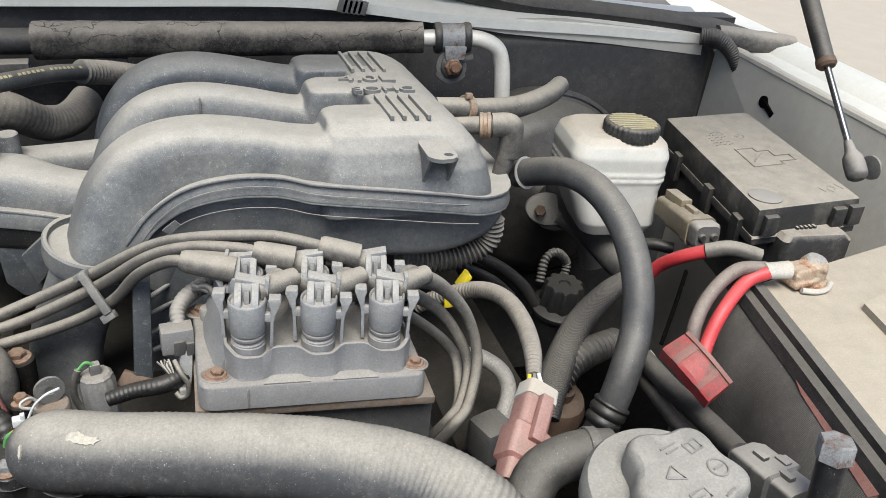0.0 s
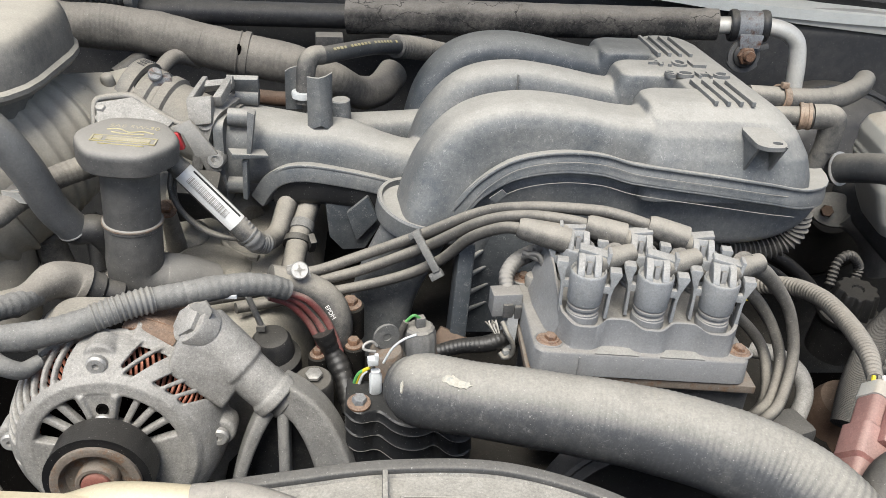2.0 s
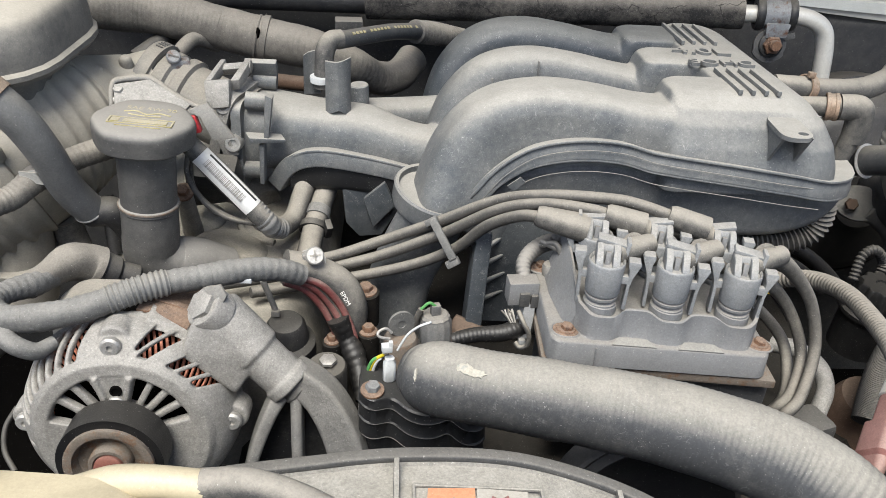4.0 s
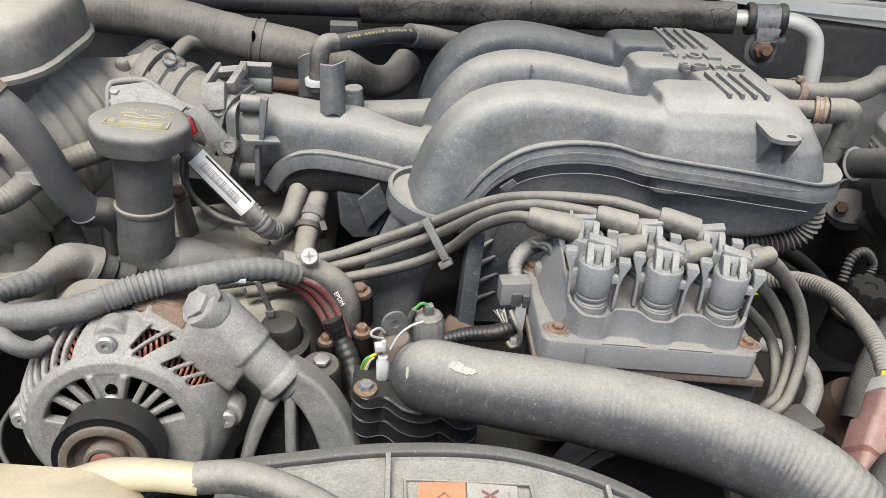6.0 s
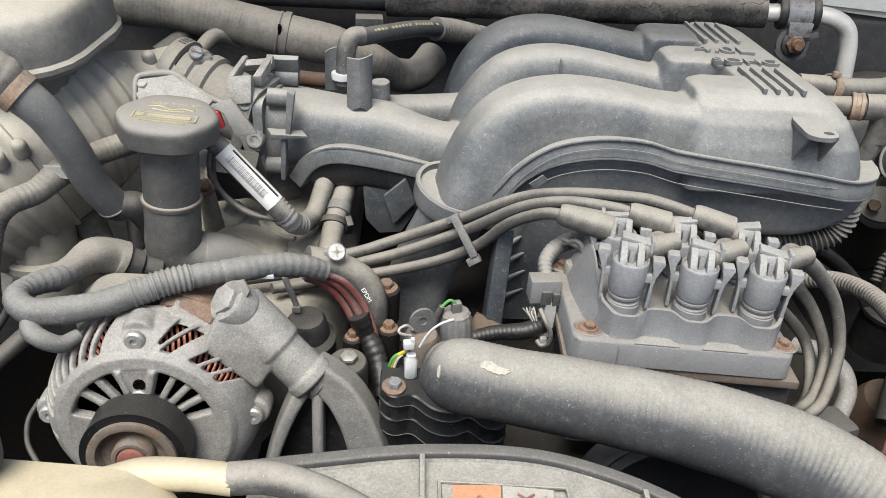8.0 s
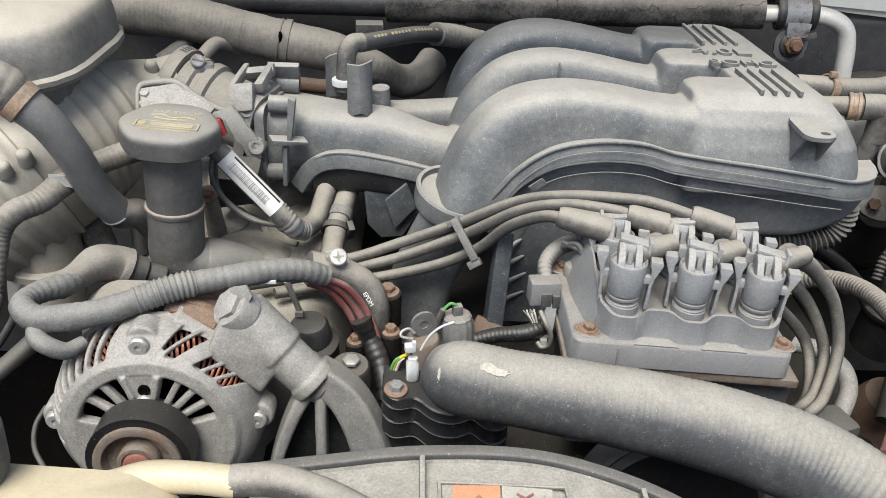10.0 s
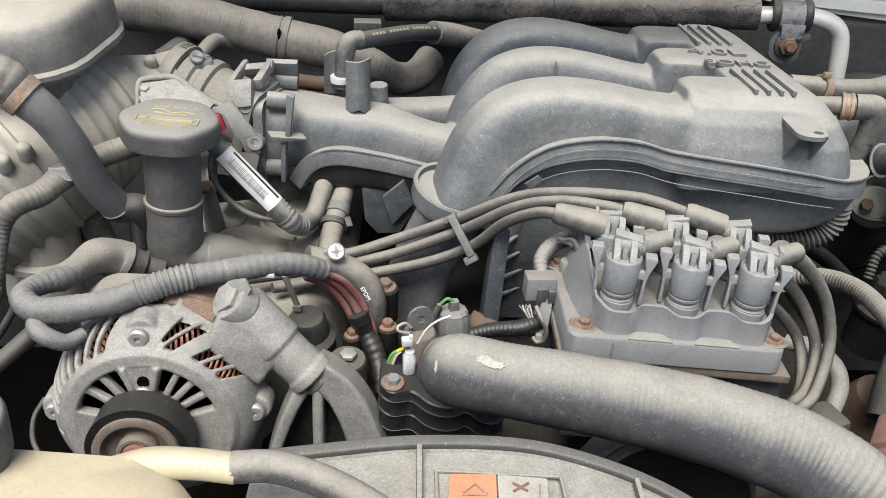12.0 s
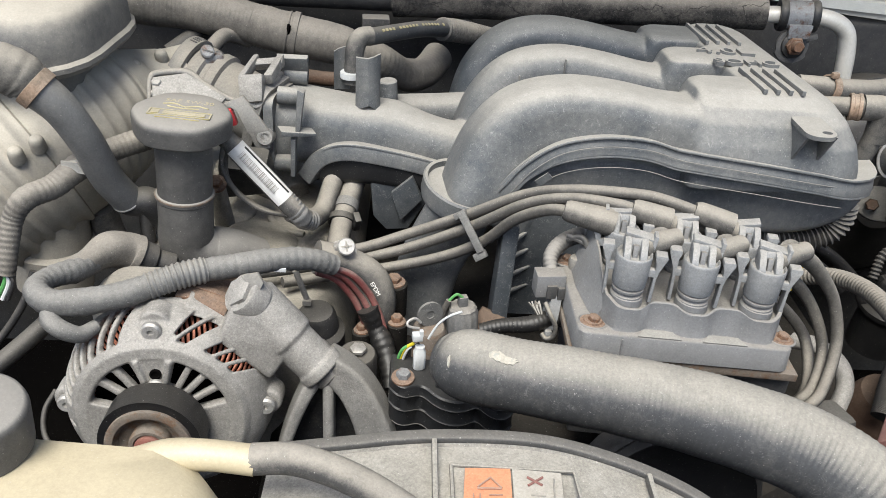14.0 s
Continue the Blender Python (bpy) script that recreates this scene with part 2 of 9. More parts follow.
M_ORANGE = mat("orange_label", (0.82, 0.27, 0.11), 0.5, dust=0.35, bump=0, dust_col=(0.62, 0.45, 0.33), film=0.05)
M_ORANGE_DK = mat("faded_print_on_orange", (0.42, 0.2, 0.12), 0.5, dust=0.5, bump=0)
M_FAINT = mat("faded_grey_print", (0.33, 0.31, 0.28), 0.6, dust=0.6, bump=0)
M_HOSE_SLATE = mat("slate_rubber", (0.165, 0.167, 0.167), 0.42, dust=0.5, flecks=0.08, film=0.16, rise=(0.2, 1.1), mott=0.4, cloud=0.4, var=0.12)
M_CAP = mat("dusty_grey_cap", (0.2, 0.197, 0.187), 0.6, dust=0.85, dust_col=(0.335, 0.322, 0.29), mott=0.6)
M_YELLOW = mat("yellow_print", (0.5, 0.43, 0.16), 0.5, dust=0.75, bump=0)
M_YELLOW_TAG = mat("yellow_plastic", (0.75, 0.6, 0.02), 0.45, dust=0.1, grime=0.14)
M_GREEN = mat("green_wire", (0.12, 0.4, 0.12), 0.5, dust=0.1)
M_SCUFF = mat("pale_scuff", (0.5, 0.47, 0.39), 0.8, dust=0.2, stain=(0.36, 0.37, 0.34), scale=420, var=0.4)
M_HOUSING = mat("thermostat_plastic", (0.016, 0.0165, 0.018), 0.4, dust=0.16, flecks=0.1, dust_col=(0.2, 0.19, 0.17), film=0.08)
M_SENSOR = mat("grey_sensor_plastic", (0.16, 0.162, 0.165), 0.55, dust=0.5, film=0.1)
M_NUT = mat("dull_red_metal", (0.32, 0.12, 0.09), 0.6, 0.2, dust=0.15)
M_BLACK_DUSTY = mat("dusty_black_plastic", (0.07, 0.069, 0.068), 0.45, dust=0.72, flecks=0.2, dust_col=(0.41, 0.385, 0.345), film=0.17, grime=0.12, mott=0.5, cloud=0.5)
M_HOSE_GREY = mat("grey_rubber", (0.06, 0.062, 0.065), 0.45, dust=0.36, flecks=0.02, film=0.1, rise=(0.3, 1.1), mott=0.6)
M_CORR = mat("corroded_lead", (0.56, 0.43, 0.31), 0.5, 0.1, dust=0.1, stain=(0.4, 0.16, 0.06), scale=150, bump=0.8, var=0.4, grime=0.4)
M_BROWN = mat("brown_cable_jacket", (0.15, 0.105, 0.095), 0.6, dust=0.4, grime=0.3)
M_IRON = mat("dark_cast_iron", (0.1, 0.1, 0.1), 0.65, 0.3, dust=0.3, flecks=0.3, bump=0.3)
M_RUST_DK = mat("dark_rust", (0.12, 0.07, 0.045), 0.85, 0.1, dust=0.15, bump=0.4, var=0.4)
M_TAN = mat("tan_connector", (0.22, 0.18, 0.115), 0.55, dust=0.5, scale=200)
M_CLAMP = mat("copper_toned_clamp", (0.36, 0.25, 0.175), 0.65, 0.2, dust=0.4, stain=(0.22, 0.15, 0.1), scale=300, grime=0.35)
M_BOOSTER = mat("booster_black", (0.022, 0.022, 0.023), 0.38, dust=0.25, scale=40)
M_SCREEN = mat("cowl_grille", (0.03, 0.03, 0.032), 0.6, dust=0.3)
M_CHROME = mat("greasy_chrome", (0.2, 0.2, 0.205), 0.25, 0.9, dust=0.15, bump=0.02, grime=0.2)
M_CONCRETE = mat("concrete_ground", (0.42, 0.37, 0.3), 0.9, dust=0, scale=2, bump=0.2, grime=0.14)
M_GLASS_DK = mat("windscreen_dark", (0.02, 0.025, 0.03), 0.08, dust=0.1, spec=0.5)


# ---- mesh tools ----
def V(p):
    return Vector(p)


def part(name, bm, material, parent=None, label="", angle=38.0):
    """Links a bmesh as one mesh object under a thing or under a part."""
    bmesh.ops.recalc_face_normals(bm, faces=bm.faces)
    lim = radians(angle)
    for f in bm.faces:
        f.smooth = True
    for e in bm.edges:
        if len(e.link_faces) == 2 and e.calc_face_angle(0) > lim:
            e.smooth = False
    me = bpy.data.meshes.new(name)
    bm.to_mesh(me)
    bm.free()
    me.materials.append(material)
    ob = new(name, me)
    if parent:
        ob.parent = parent
        ob.matrix_parent_inverse = world_of(parent).inverted()
    if label:
        tagged(ob, label)
    return ob


def cast(name, bm, material, parent=None, label="", voxel=0.001, rounds=4):
    """A casting or moulding: the pieces in the bmesh grow into one body with soft inner corners."""
    ob = part(name, bm, material, parent, label)
    skin = ob.modifiers.new("skin", "REMESH")
    skin.mode, skin.voxel_size, skin.use_smooth_shade = "VOXEL", voxel, True
    soft = ob.modifiers.new("soft", "SMOOTH")
    soft.factor, soft.iterations = 0.5, rounds
    return ob


def world_of(ob):
    m = ob.matrix_basis.copy()
    if ob.parent:
        m = world_of(ob.parent) @ ob.matrix_parent_inverse @ m
    return m


def thing(name, base, label, category, group="", kind=""):
    ob = new(name)
    ob.empty_display_size = 0.02
    ob.location = base
    return tagged(ob, label, category, group, kind)


def frame_of(axis, up=(0, 0, 1)):
    """A turn whose z is the axis and whose y leans towards up."""
    z = V(axis).normalized()
    u = V(up)
    if abs(z.dot(u.normalized())) > 0.98:
        u = V((0, 1, 0))
    x = u.cross(z).normalized()
    y = z.cross(x)
    return Matrix((x, y, z)).transposed()


def rings(bm, loops, close=True, cap0=True, cap1=True):
    vs = [[bm.verts.new(p) for p in ring] for ring in loops]
    k = len(vs[0])
    for a, b in zip(vs, vs[1:]):
        for i in range(k if close else k - 1):
            j = (i + 1) % k
            try:
                bm.faces.new((a[i], a[j], b[j], b[i]))
            except ValueError:
                pass
    if cap0 and close:
        bm.faces.new(vs[0][::-1])
    if cap1 and close:
        bm.faces.new(vs[-1])
    return bm


def smooth_line(pts, sub=8):
    """Catmull-Rom through the points; each point may carry extra values."""
    p = [np.array(q, float) for q in pts]
    p = [2 * p[0] - p[1], *p, 2 * p[-1] - p[-2]]
    out = []
    for i in range(1, len(p) - 2):
        for s in range(sub):
            t = s / sub
            a, b, c, d = p[i - 1:i + 3]
            out.append(0.5 * (2 * b + (c - a) * t + (2 * a - 5 * b + 4 * c - d) * t * t + (3 * b - a - 3 * c + d) * t ** 3))
    out.append(p[-2])
    return out


def sweep(bm, line, section, up=(0, 0, 1), cap=True):
    """section(i, s) gives the ring of (u, v) at step i and arc length s."""
    pts = [V(q[:3]) for q in line]
    s, loops, x_old = 0.0, [], None
    for i, p in enumerate(pts):
        d = (pts[min(i + 1, len(pts) - 1)] - pts[max(i - 1, 0)]).normalized()
        if i:
            s += (p - pts[i - 1]).length
        if x_old is None:
            f = frame_of(d, up)
            x = f.col[0].copy()
        else:
            x = (x_old - d * x_old.dot(d)).normalized()
        y = d.cross(x)
        x_old = x
        loops.append([p + x * u + y * v for u, v in section(i, s)])
    return rings(bm, loops, True, cap, cap)


def circle(r, k=16):
    return [(r * math.cos(2 * math.pi * a / k), r * math.sin(2 * math.pi * a / k)) for a in range(k)]


def tube(bm, pts, r, seg=14, sub=8, corr=0.0, pitch=0.004, cap=True, wobble=0.0):
    """A hose or wire through the points, of radius r (or one radius per point); corr: depth of its corrugation."""
    rr = list(r) if isinstance(r, (list, tuple)) else [r] * len(pts)
    line = smooth_line([(*p, q) for p, q in zip(pts, rr)], sub)
    if corr:
        length = sum(np.linalg.norm(a[:3] - b[:3]) for a, b in zip(line, line[1:]))
        steps = max(len(line), int(length / pitch * 6))
        acc = np.cumsum([0] + [np.linalg.norm(a[:3] - b[:3]) for a, b in zip(line, line[1:])])
        arr = np.array(line)
        want = np.linspace(0, acc[-1], steps)
        line = [np.array([np.interp(w, acc, arr[:, k]) for k in range(4)]) for w in want]

    def section(i, s):
        q = line[i][3]
        if corr:
            q += corr * math.sin(2 * math.pi * s / pitch)
        if wobble:
            q *= 1 + wobble * noise.noise(V(line[i][:3]) * 60)
        return circle(q, seg)
    return sweep(bm, line, section, cap=cap)


def lathe(bm, origin, axis, profile, seg=28, cap0=True, cap1=True, up=(0, 0, 1), squash=1.0, lobes=None):
    """Turns (radius, height) pairs about an axis. lobes: (count, depth) for knobs and gears."""
    f, o = frame_of(axis, up), V(origin)
    loops = []
    for r, h in profile:
        ring = []
        for a in range(seg):
            an = 2 * math.pi * a / seg
            q = max(r, 1e-5)
            if lobes:
                q *= 1 + lobes[1] * math.cos(lobes[0] * an)
            ring.append(o + f @ V((q * math.cos(an), q * squash * math.sin(an), h)))
        loops.append(ring)
    return rings(bm, loops, True, cap0, cap1)


def rod(bm, p0, p1, r, r1=None, seg=20, bev=0.0):
    d = V(p1) - V(p0)
    h = d.length
    r1 = r if r1 is None else r1
    prof = [(r - bev, 0), (r, bev), (r1, h - bev), (r1 - bev, h)] if bev else [(r, 0), (r1, h)]
    return lathe(bm, p0, d, prof, seg)


def hexhead(bm, p, axis, r, h):
    return lathe(bm, p, axis, [(r, 0), (r, h * 0.8), (r * 0.85, h)], 6)


def box(bm, c, size, turn=None, bev=0.0, seg=2):
    """A box with rounded edges, centre c, turned by a 3x3 matrix or z degrees."""
    b = bmesh.new()
    bmesh.ops.create_cube(b, size=1.0)
    bmesh.ops.scale(b, vec=size, verts=b.verts)
    if bev:
        bmesh.ops.bevel(b, geom=list(b.edges), offset=min(bev, min(size) * 0.45), segments=seg, profile=0.6, affect="EDGES")
    m = Matrix.Rotation(radians(turn), 3, "Z") if isinstance(turn, (int, float)) else turn
    mm = Matrix.Translation(c) @ (m.to_4x4() if m else Matrix.Identity(4))
    bmesh.ops.transform(b, matrix=mm, verts=b.verts)
    return merge(bm, b)


def merge(bm, b):
    me = bpy.data.meshes.new("tmp")
    b.to_mesh(me)
    b.free()
    bm.from_mesh(me)
    bpy.data.meshes.remove(me)
    return bm


def prism(bm, poly, origin, turn, depth, bev=0.0):
    """A flat outline (u, v) in the frame's x and y, drawn out along its z."""
    b = bmesh.new()
    o = V(origin)
    rings(b, [[o + turn @ V((u, v, w)) for u, v in poly] for w in (0, depth)])
    if bev:
        bmesh.ops.recalc_face_normals(b, faces=b.faces)
        bmesh.ops.bevel(b, geom=[e for e in b.edges if e.calc_face_angle(0) > 0.5], offset=bev, segments=2, profile=0.6, affect="EDGES")
    return merge(bm, b)


def slab(bm, quad, thick, bev=0.0):
    """A plate whose face has the given corners, thickened backwards along its normal."""
    q = [V(p) for p in quad]
    nrm = (q[1] - q[0]).cross(q[2] - q[0]).normalized()
    b = bmesh.new()
    rings(b, [q, [p - nrm * thick for p in q]])
    if bev:
        bmesh.ops.recalc_face_normals(b, faces=b.faces)
        bmesh.ops.bevel(b, geom=list(b.edges), offset=bev, segments=2, profile=0.6, affect="EDGES")
    return merge(bm, b)


def rrect(w, h, r, n=5):
    """A rounded rectangle as a ring of (u, v)."""
    r = min(r, w / 2 - 1e-5, h / 2 - 1e-5)
    out = []
    for cx, cy, a0 in ((w / 2 - r, h / 2 - r, 0), (-w / 2 + r, h / 2 - r, 90), (-w / 2 + r, -h / 2 + r, 180), (w / 2 - r, -h / 2 + r, 270)):
        for k in range(n + 1):
            a = radians(a0 + 90 * k / n)
            out.append((cx + r * math.cos(a), cy + r * math.sin(a)))
    return out


def stack(bm, o, turn, levels):
    """Rounded rectangles (w, h, r, height, du, dv) one above the other: moulded bodies."""
    o = V(o)
    return rings(bm, [[o + turn @ V((u + lv[4], v + lv[5], lv[3])) for u, v in rrect(lv[0], lv[1], lv[2])] for lv in levels])


I3 = Matrix.Identity(3)


def text_mesh(body, size, depth, place, turn):
    """Raised letters as a bmesh."""
    cu = bpy.data.curves.new("letters", "FONT")
    cu.body, cu.size, cu.extrude, cu.align_x, cu.align_y = body, size, depth, "CENTER", "CENTER"
    tmp = bpy.data.objects.new("letters", cu)
    scene.collection.objects.link(tmp)
    me = bpy.data.meshes.new_from_object(tmp.evaluated_get(bpy.context.evaluated_depsgraph_get()))
    b = bmesh.new()
    b.from_mesh(me)
    bpy.data.objects.remove(tmp)
    bpy.data.curves.remove(cu)
    bpy.data.meshes.remove(me)
    bmesh.ops.transform(b, matrix=Matrix.Translation(place) @ turn.to_4x4(), verts=b.verts)
    return b

# ---- the car's body round the engine bay ----
def plain(name, bm, material, label, category, kind="structure"):
    return tagged(part(name, bm, material), label, category, "", kind)


def ground():
    bm = bmesh.new()
    box(bm, (0, 0, -0.05), (400, 400, 0.1))
    plain("ground", bm, M_CONCRETE, "sandy pale concrete ground outside the car", "ground")


def firewall():
    bm = bmesh.new()
    box(bm, (0, 1.0, 0.85), (1.5, 0.03, 0.72))
    f = plain("firewall", bm, M_FIREWALL, "dark padded firewall behind the engine", "wall")
    bm = bmesh.new()
    # raised pad that bulges from the panel on the driver's side
    stack(bm, (0.5, 0.985, 1.09), frame_of((0, -1, 0)), [(0.44, 0.2, 0.03, 0, 0, 0), (0.43, 0.19, 0.03, 0.012, 0, 0), (0.41, 0.17, 0.025, 0.018, 0, 0)])
    part("pad", bm, M_FIREWALL, f)


def cowl():
    lip = smooth_line([(-0.4948, 0.9700, 1.2193), (-0.2689, 0.9750, 1.2221), (-0.0557, 0.9700, 1.2267), (0.1247, 0.9680, 1.2298), (0.2158, 0.9650, 1.2246), (0.3157, 0.9620, 1.2144), (0.4162, 0.9620, 1.2075), (0.5232, 0.9620, 1.2024), (0.6388, 0.9630, 1.1943), (0.7085, 0.9650, 1.1897), (0.62, 0.97, 1.185)], 8)
    bm = bmesh.new()
    rings(bm, [[V(p[:3]) + V(d) for d in ((0, 0, -0.012), (0, 0, 0), (0, 0.02, 0.010), (0, 0.07, 0.022), (0, 0.07, 0.008), (0, 0.02, 0.004), (0, 0.006, -0.012))] for p in lip])
    c = plain("cowl_panel", bm, M_PAINT, "pale painted cowl lip under the windscreen, dusty", "cowl")
    bm = bmesh.new()
    seal = smooth_line([(0.2597, 0.9850, 1.2576), (0.3318, 0.9850, 1.2411), (0.4228, 0.9850, 1.2251), (0.5320, 0.9850, 1.2156), (0.6460, 0.9800, 1.2058), (0.7063, 0.9700, 1.1992), (0.7321, 0.9550, 1.1942), (0.7590, 0.9450, 1.1879)], 8)
    sweep(bm, seal, lambda i, s: [(0.0125 * math.cos(a) * (1 + 0.25 * math.cos(2 * a)), 0.0125 * math.sin(a) * (1 + 0.18 * math.cos(3 * a))) for a in np.linspace(0, 2 * math.pi, 14, endpoint=False)])
    tagged(part("weatherstrip", bm, M_RUBBER_DK), "black rubber hood weatherstrip on the cowl", "seal")
    bm = bmesh.new()
    slab(bm, [(-0.75, 1.03, 1.255), (0.72, 1.03, 1.185), (0.72, 1.3, 1.235), (-0.75, 1.3, 1.295)], 0.01)
    g = plain("cowl_grille", bm, M_SCREEN, "black slotted cowl grille below the windscreen", "grille")
    bm = bmesh.new()
    slab(bm, [(-0.75, 1.3, 1.295), (0.72, 1.3, 1.235), (0.66, 1.9, 1.75), (-0.7, 1.9, 1.8)], 0.006)
    plain("windscreen", bm, M_GLASS_DK, "dark car windscreen behind the cowl", "windscreen")
    for k in range(5):
        bm = bmesh.new()
        box(bm, V((0.1912, 0.9550, 1.2240)) + V((0.006 * k, 0, -0.0006 * k)), (0.003, 0.01, 0.016), turn=frame_of((0.25, 0, 1)), bev=0.0005)
        part("clip_tooth", bm, M_TAPE, c)
    # grey sheet that drops from the lip to the sound pad, and its end bracket
    bm = bmesh.new()
    slab(bm, [(0.2717, 0.9655, 1.2095), (0.4009, 0.9655, 1.1902), (0.5513, 0.9655, 1.1780), (0.6938, 0.9655, 1.1629), (0.6905, 0.9655, 1.1910), (0.4803, 0.9655, 1.2096)], 0.004)
    part("drop_sheet", bm, M_PAINT_IN, c, "dull grey sheet below the cowl lip")


def fender():
    # inner apron: a pale sheet that stands between the bay and the wing
    bm = bmesh.new()
    slab(bm, [(0.72, 0.2, 1.165), (0.72, 0.97, 1.18), (0.70, 0.97, 0.7), (0.66, 0.2, 0.7)], 0.004)
    a = plain("inner_fender", bm, M_PAINT_IN, "dusty pale grey inner fender with a keyhole slot", "fender")
    bm = bmesh.new()
    # torn, rolled top edge of the apron
    lo = []
    for k in range(49):
        y = 0.2 + 0.77 * k / 48
        z = 1.165 + 0.015 * (y - 0.2) / 0.77
        w = 0.010 + 0.004 * noise.noise(V((y * 34, 0.3, 0))) + 0.003 * noise.noise(V((y * 110, 2.0, 0)))
        lo.append([V((0.7185, y, z - 0.0025)), V((0.7192, y, z + 0.002)), V((0.722, y, z + 0.004)), V((0.722 + w, y, z + 0.003)), V((0.722 + w, y, z + 0.001)), V((0.722, y, z - 0.006))])
    rings(bm, lo)
    part("torn_edge", bm, M_PAINT_IN, a, "torn dusty edge of the apron")
    bm = bmesh.new()
    rings(bm, [[V(p) + V(d) for d in ((0.004, 0, -0.016), (0.020, 0, -0.012), (0.034, 0, -0.004), (0.052, 0, -0.002), (0.060, 0, 0.006), (0.092, 0, 0.014), (0.118, 0, 0.004), (0.136, 0, -0.05), (0.130, 0, -0.05), (0.112, 0, 0.0), (0.09, 0, 0.006), (0.06, 0, -0.002), (0.034, 0, -0.012), (0.010, 0, -0.024))]
               for p in ((0.722, -0.3, 1.15), (0.722, 0.2, 1.165), (0.722, 0.6, 1.173), (0.722, 0.97, 1.18), (0.7, 1.5, 1.2))])
    plain("fender", bm, M_PAINT, "pale painted front fender top with a gutter", "fender")
    bm = bmesh.new()
    lathe(bm, (0.7135, 0.8416, 1.1391), (-1, 0, 0), [(0.008, -0.006), (0.008, 0.0)], 16)
    box(bm, (0.7135, 0.8303, 1.1349), (0.003, 0.026, 0.007), turn=Matrix.Rotation(radians(25), 3, "X"))
    part("keyhole_slot", bm, M_DARK, a)
    bm = bmesh.new()
    slab(bm, [(-0.72, 0.97, 1.22), (-0.72, -0.1, 1.2), (-0.68, -0.1, 0.7), (-0.70, 0.97, 0.7)], 0.004)
    plain("inner_fender_far", bm, M_PAINT_IN, "dusty pale grey inner fender beside the air box", "fender")
    bm = bmesh.new()
    slab(bm, [(-0.72, 0.97, 1.22), (-0.95, 0.97, 1.2), (-0.95, -0.1, 1.18), (-0.72, -0.1, 1.2)], 0.01)
    plain("fender_far", bm, M_PAINT, "pale painted front fender top", "fender")


def hood():
    bm = bmesh.new()
    slab(bm, [(-0.75, 1.02, 1.34), (-0.72, 0.42, 2.16), (0.68, 0.42, 2.16), (0.72, 1.02, 1.3)], 0.02)
    h = plain("hood", bm, M_PAINT, "raised pale painted hood held up by struts", "hood")
    # unseen panel, added to keep the pale hood from bouncing light down
    bm = bmesh.new()
    slab(bm, [(-0.70, 0.995, 1.34), (-0.68, 0.425, 2.11), (0.64, 0.425, 2.11), (0.67, 0.995, 1.31)], 0.012)
    part("bounce_blocker", bm, M_FIREWALL, h, "unseen black panel added to cut light bounced off the hood")


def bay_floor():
    # tray and nose panel: near-black colour stands in for deep shade
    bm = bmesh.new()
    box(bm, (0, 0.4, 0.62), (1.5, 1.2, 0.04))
    plain("undertray", bm, M_DARK, "near-black tray under the engine, the bay's deep shade in its colour", "tray")
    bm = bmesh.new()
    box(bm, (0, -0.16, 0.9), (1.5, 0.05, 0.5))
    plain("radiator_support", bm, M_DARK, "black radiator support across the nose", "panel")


ground()
firewall()
cowl()
fender()
hood()
bay_floor()

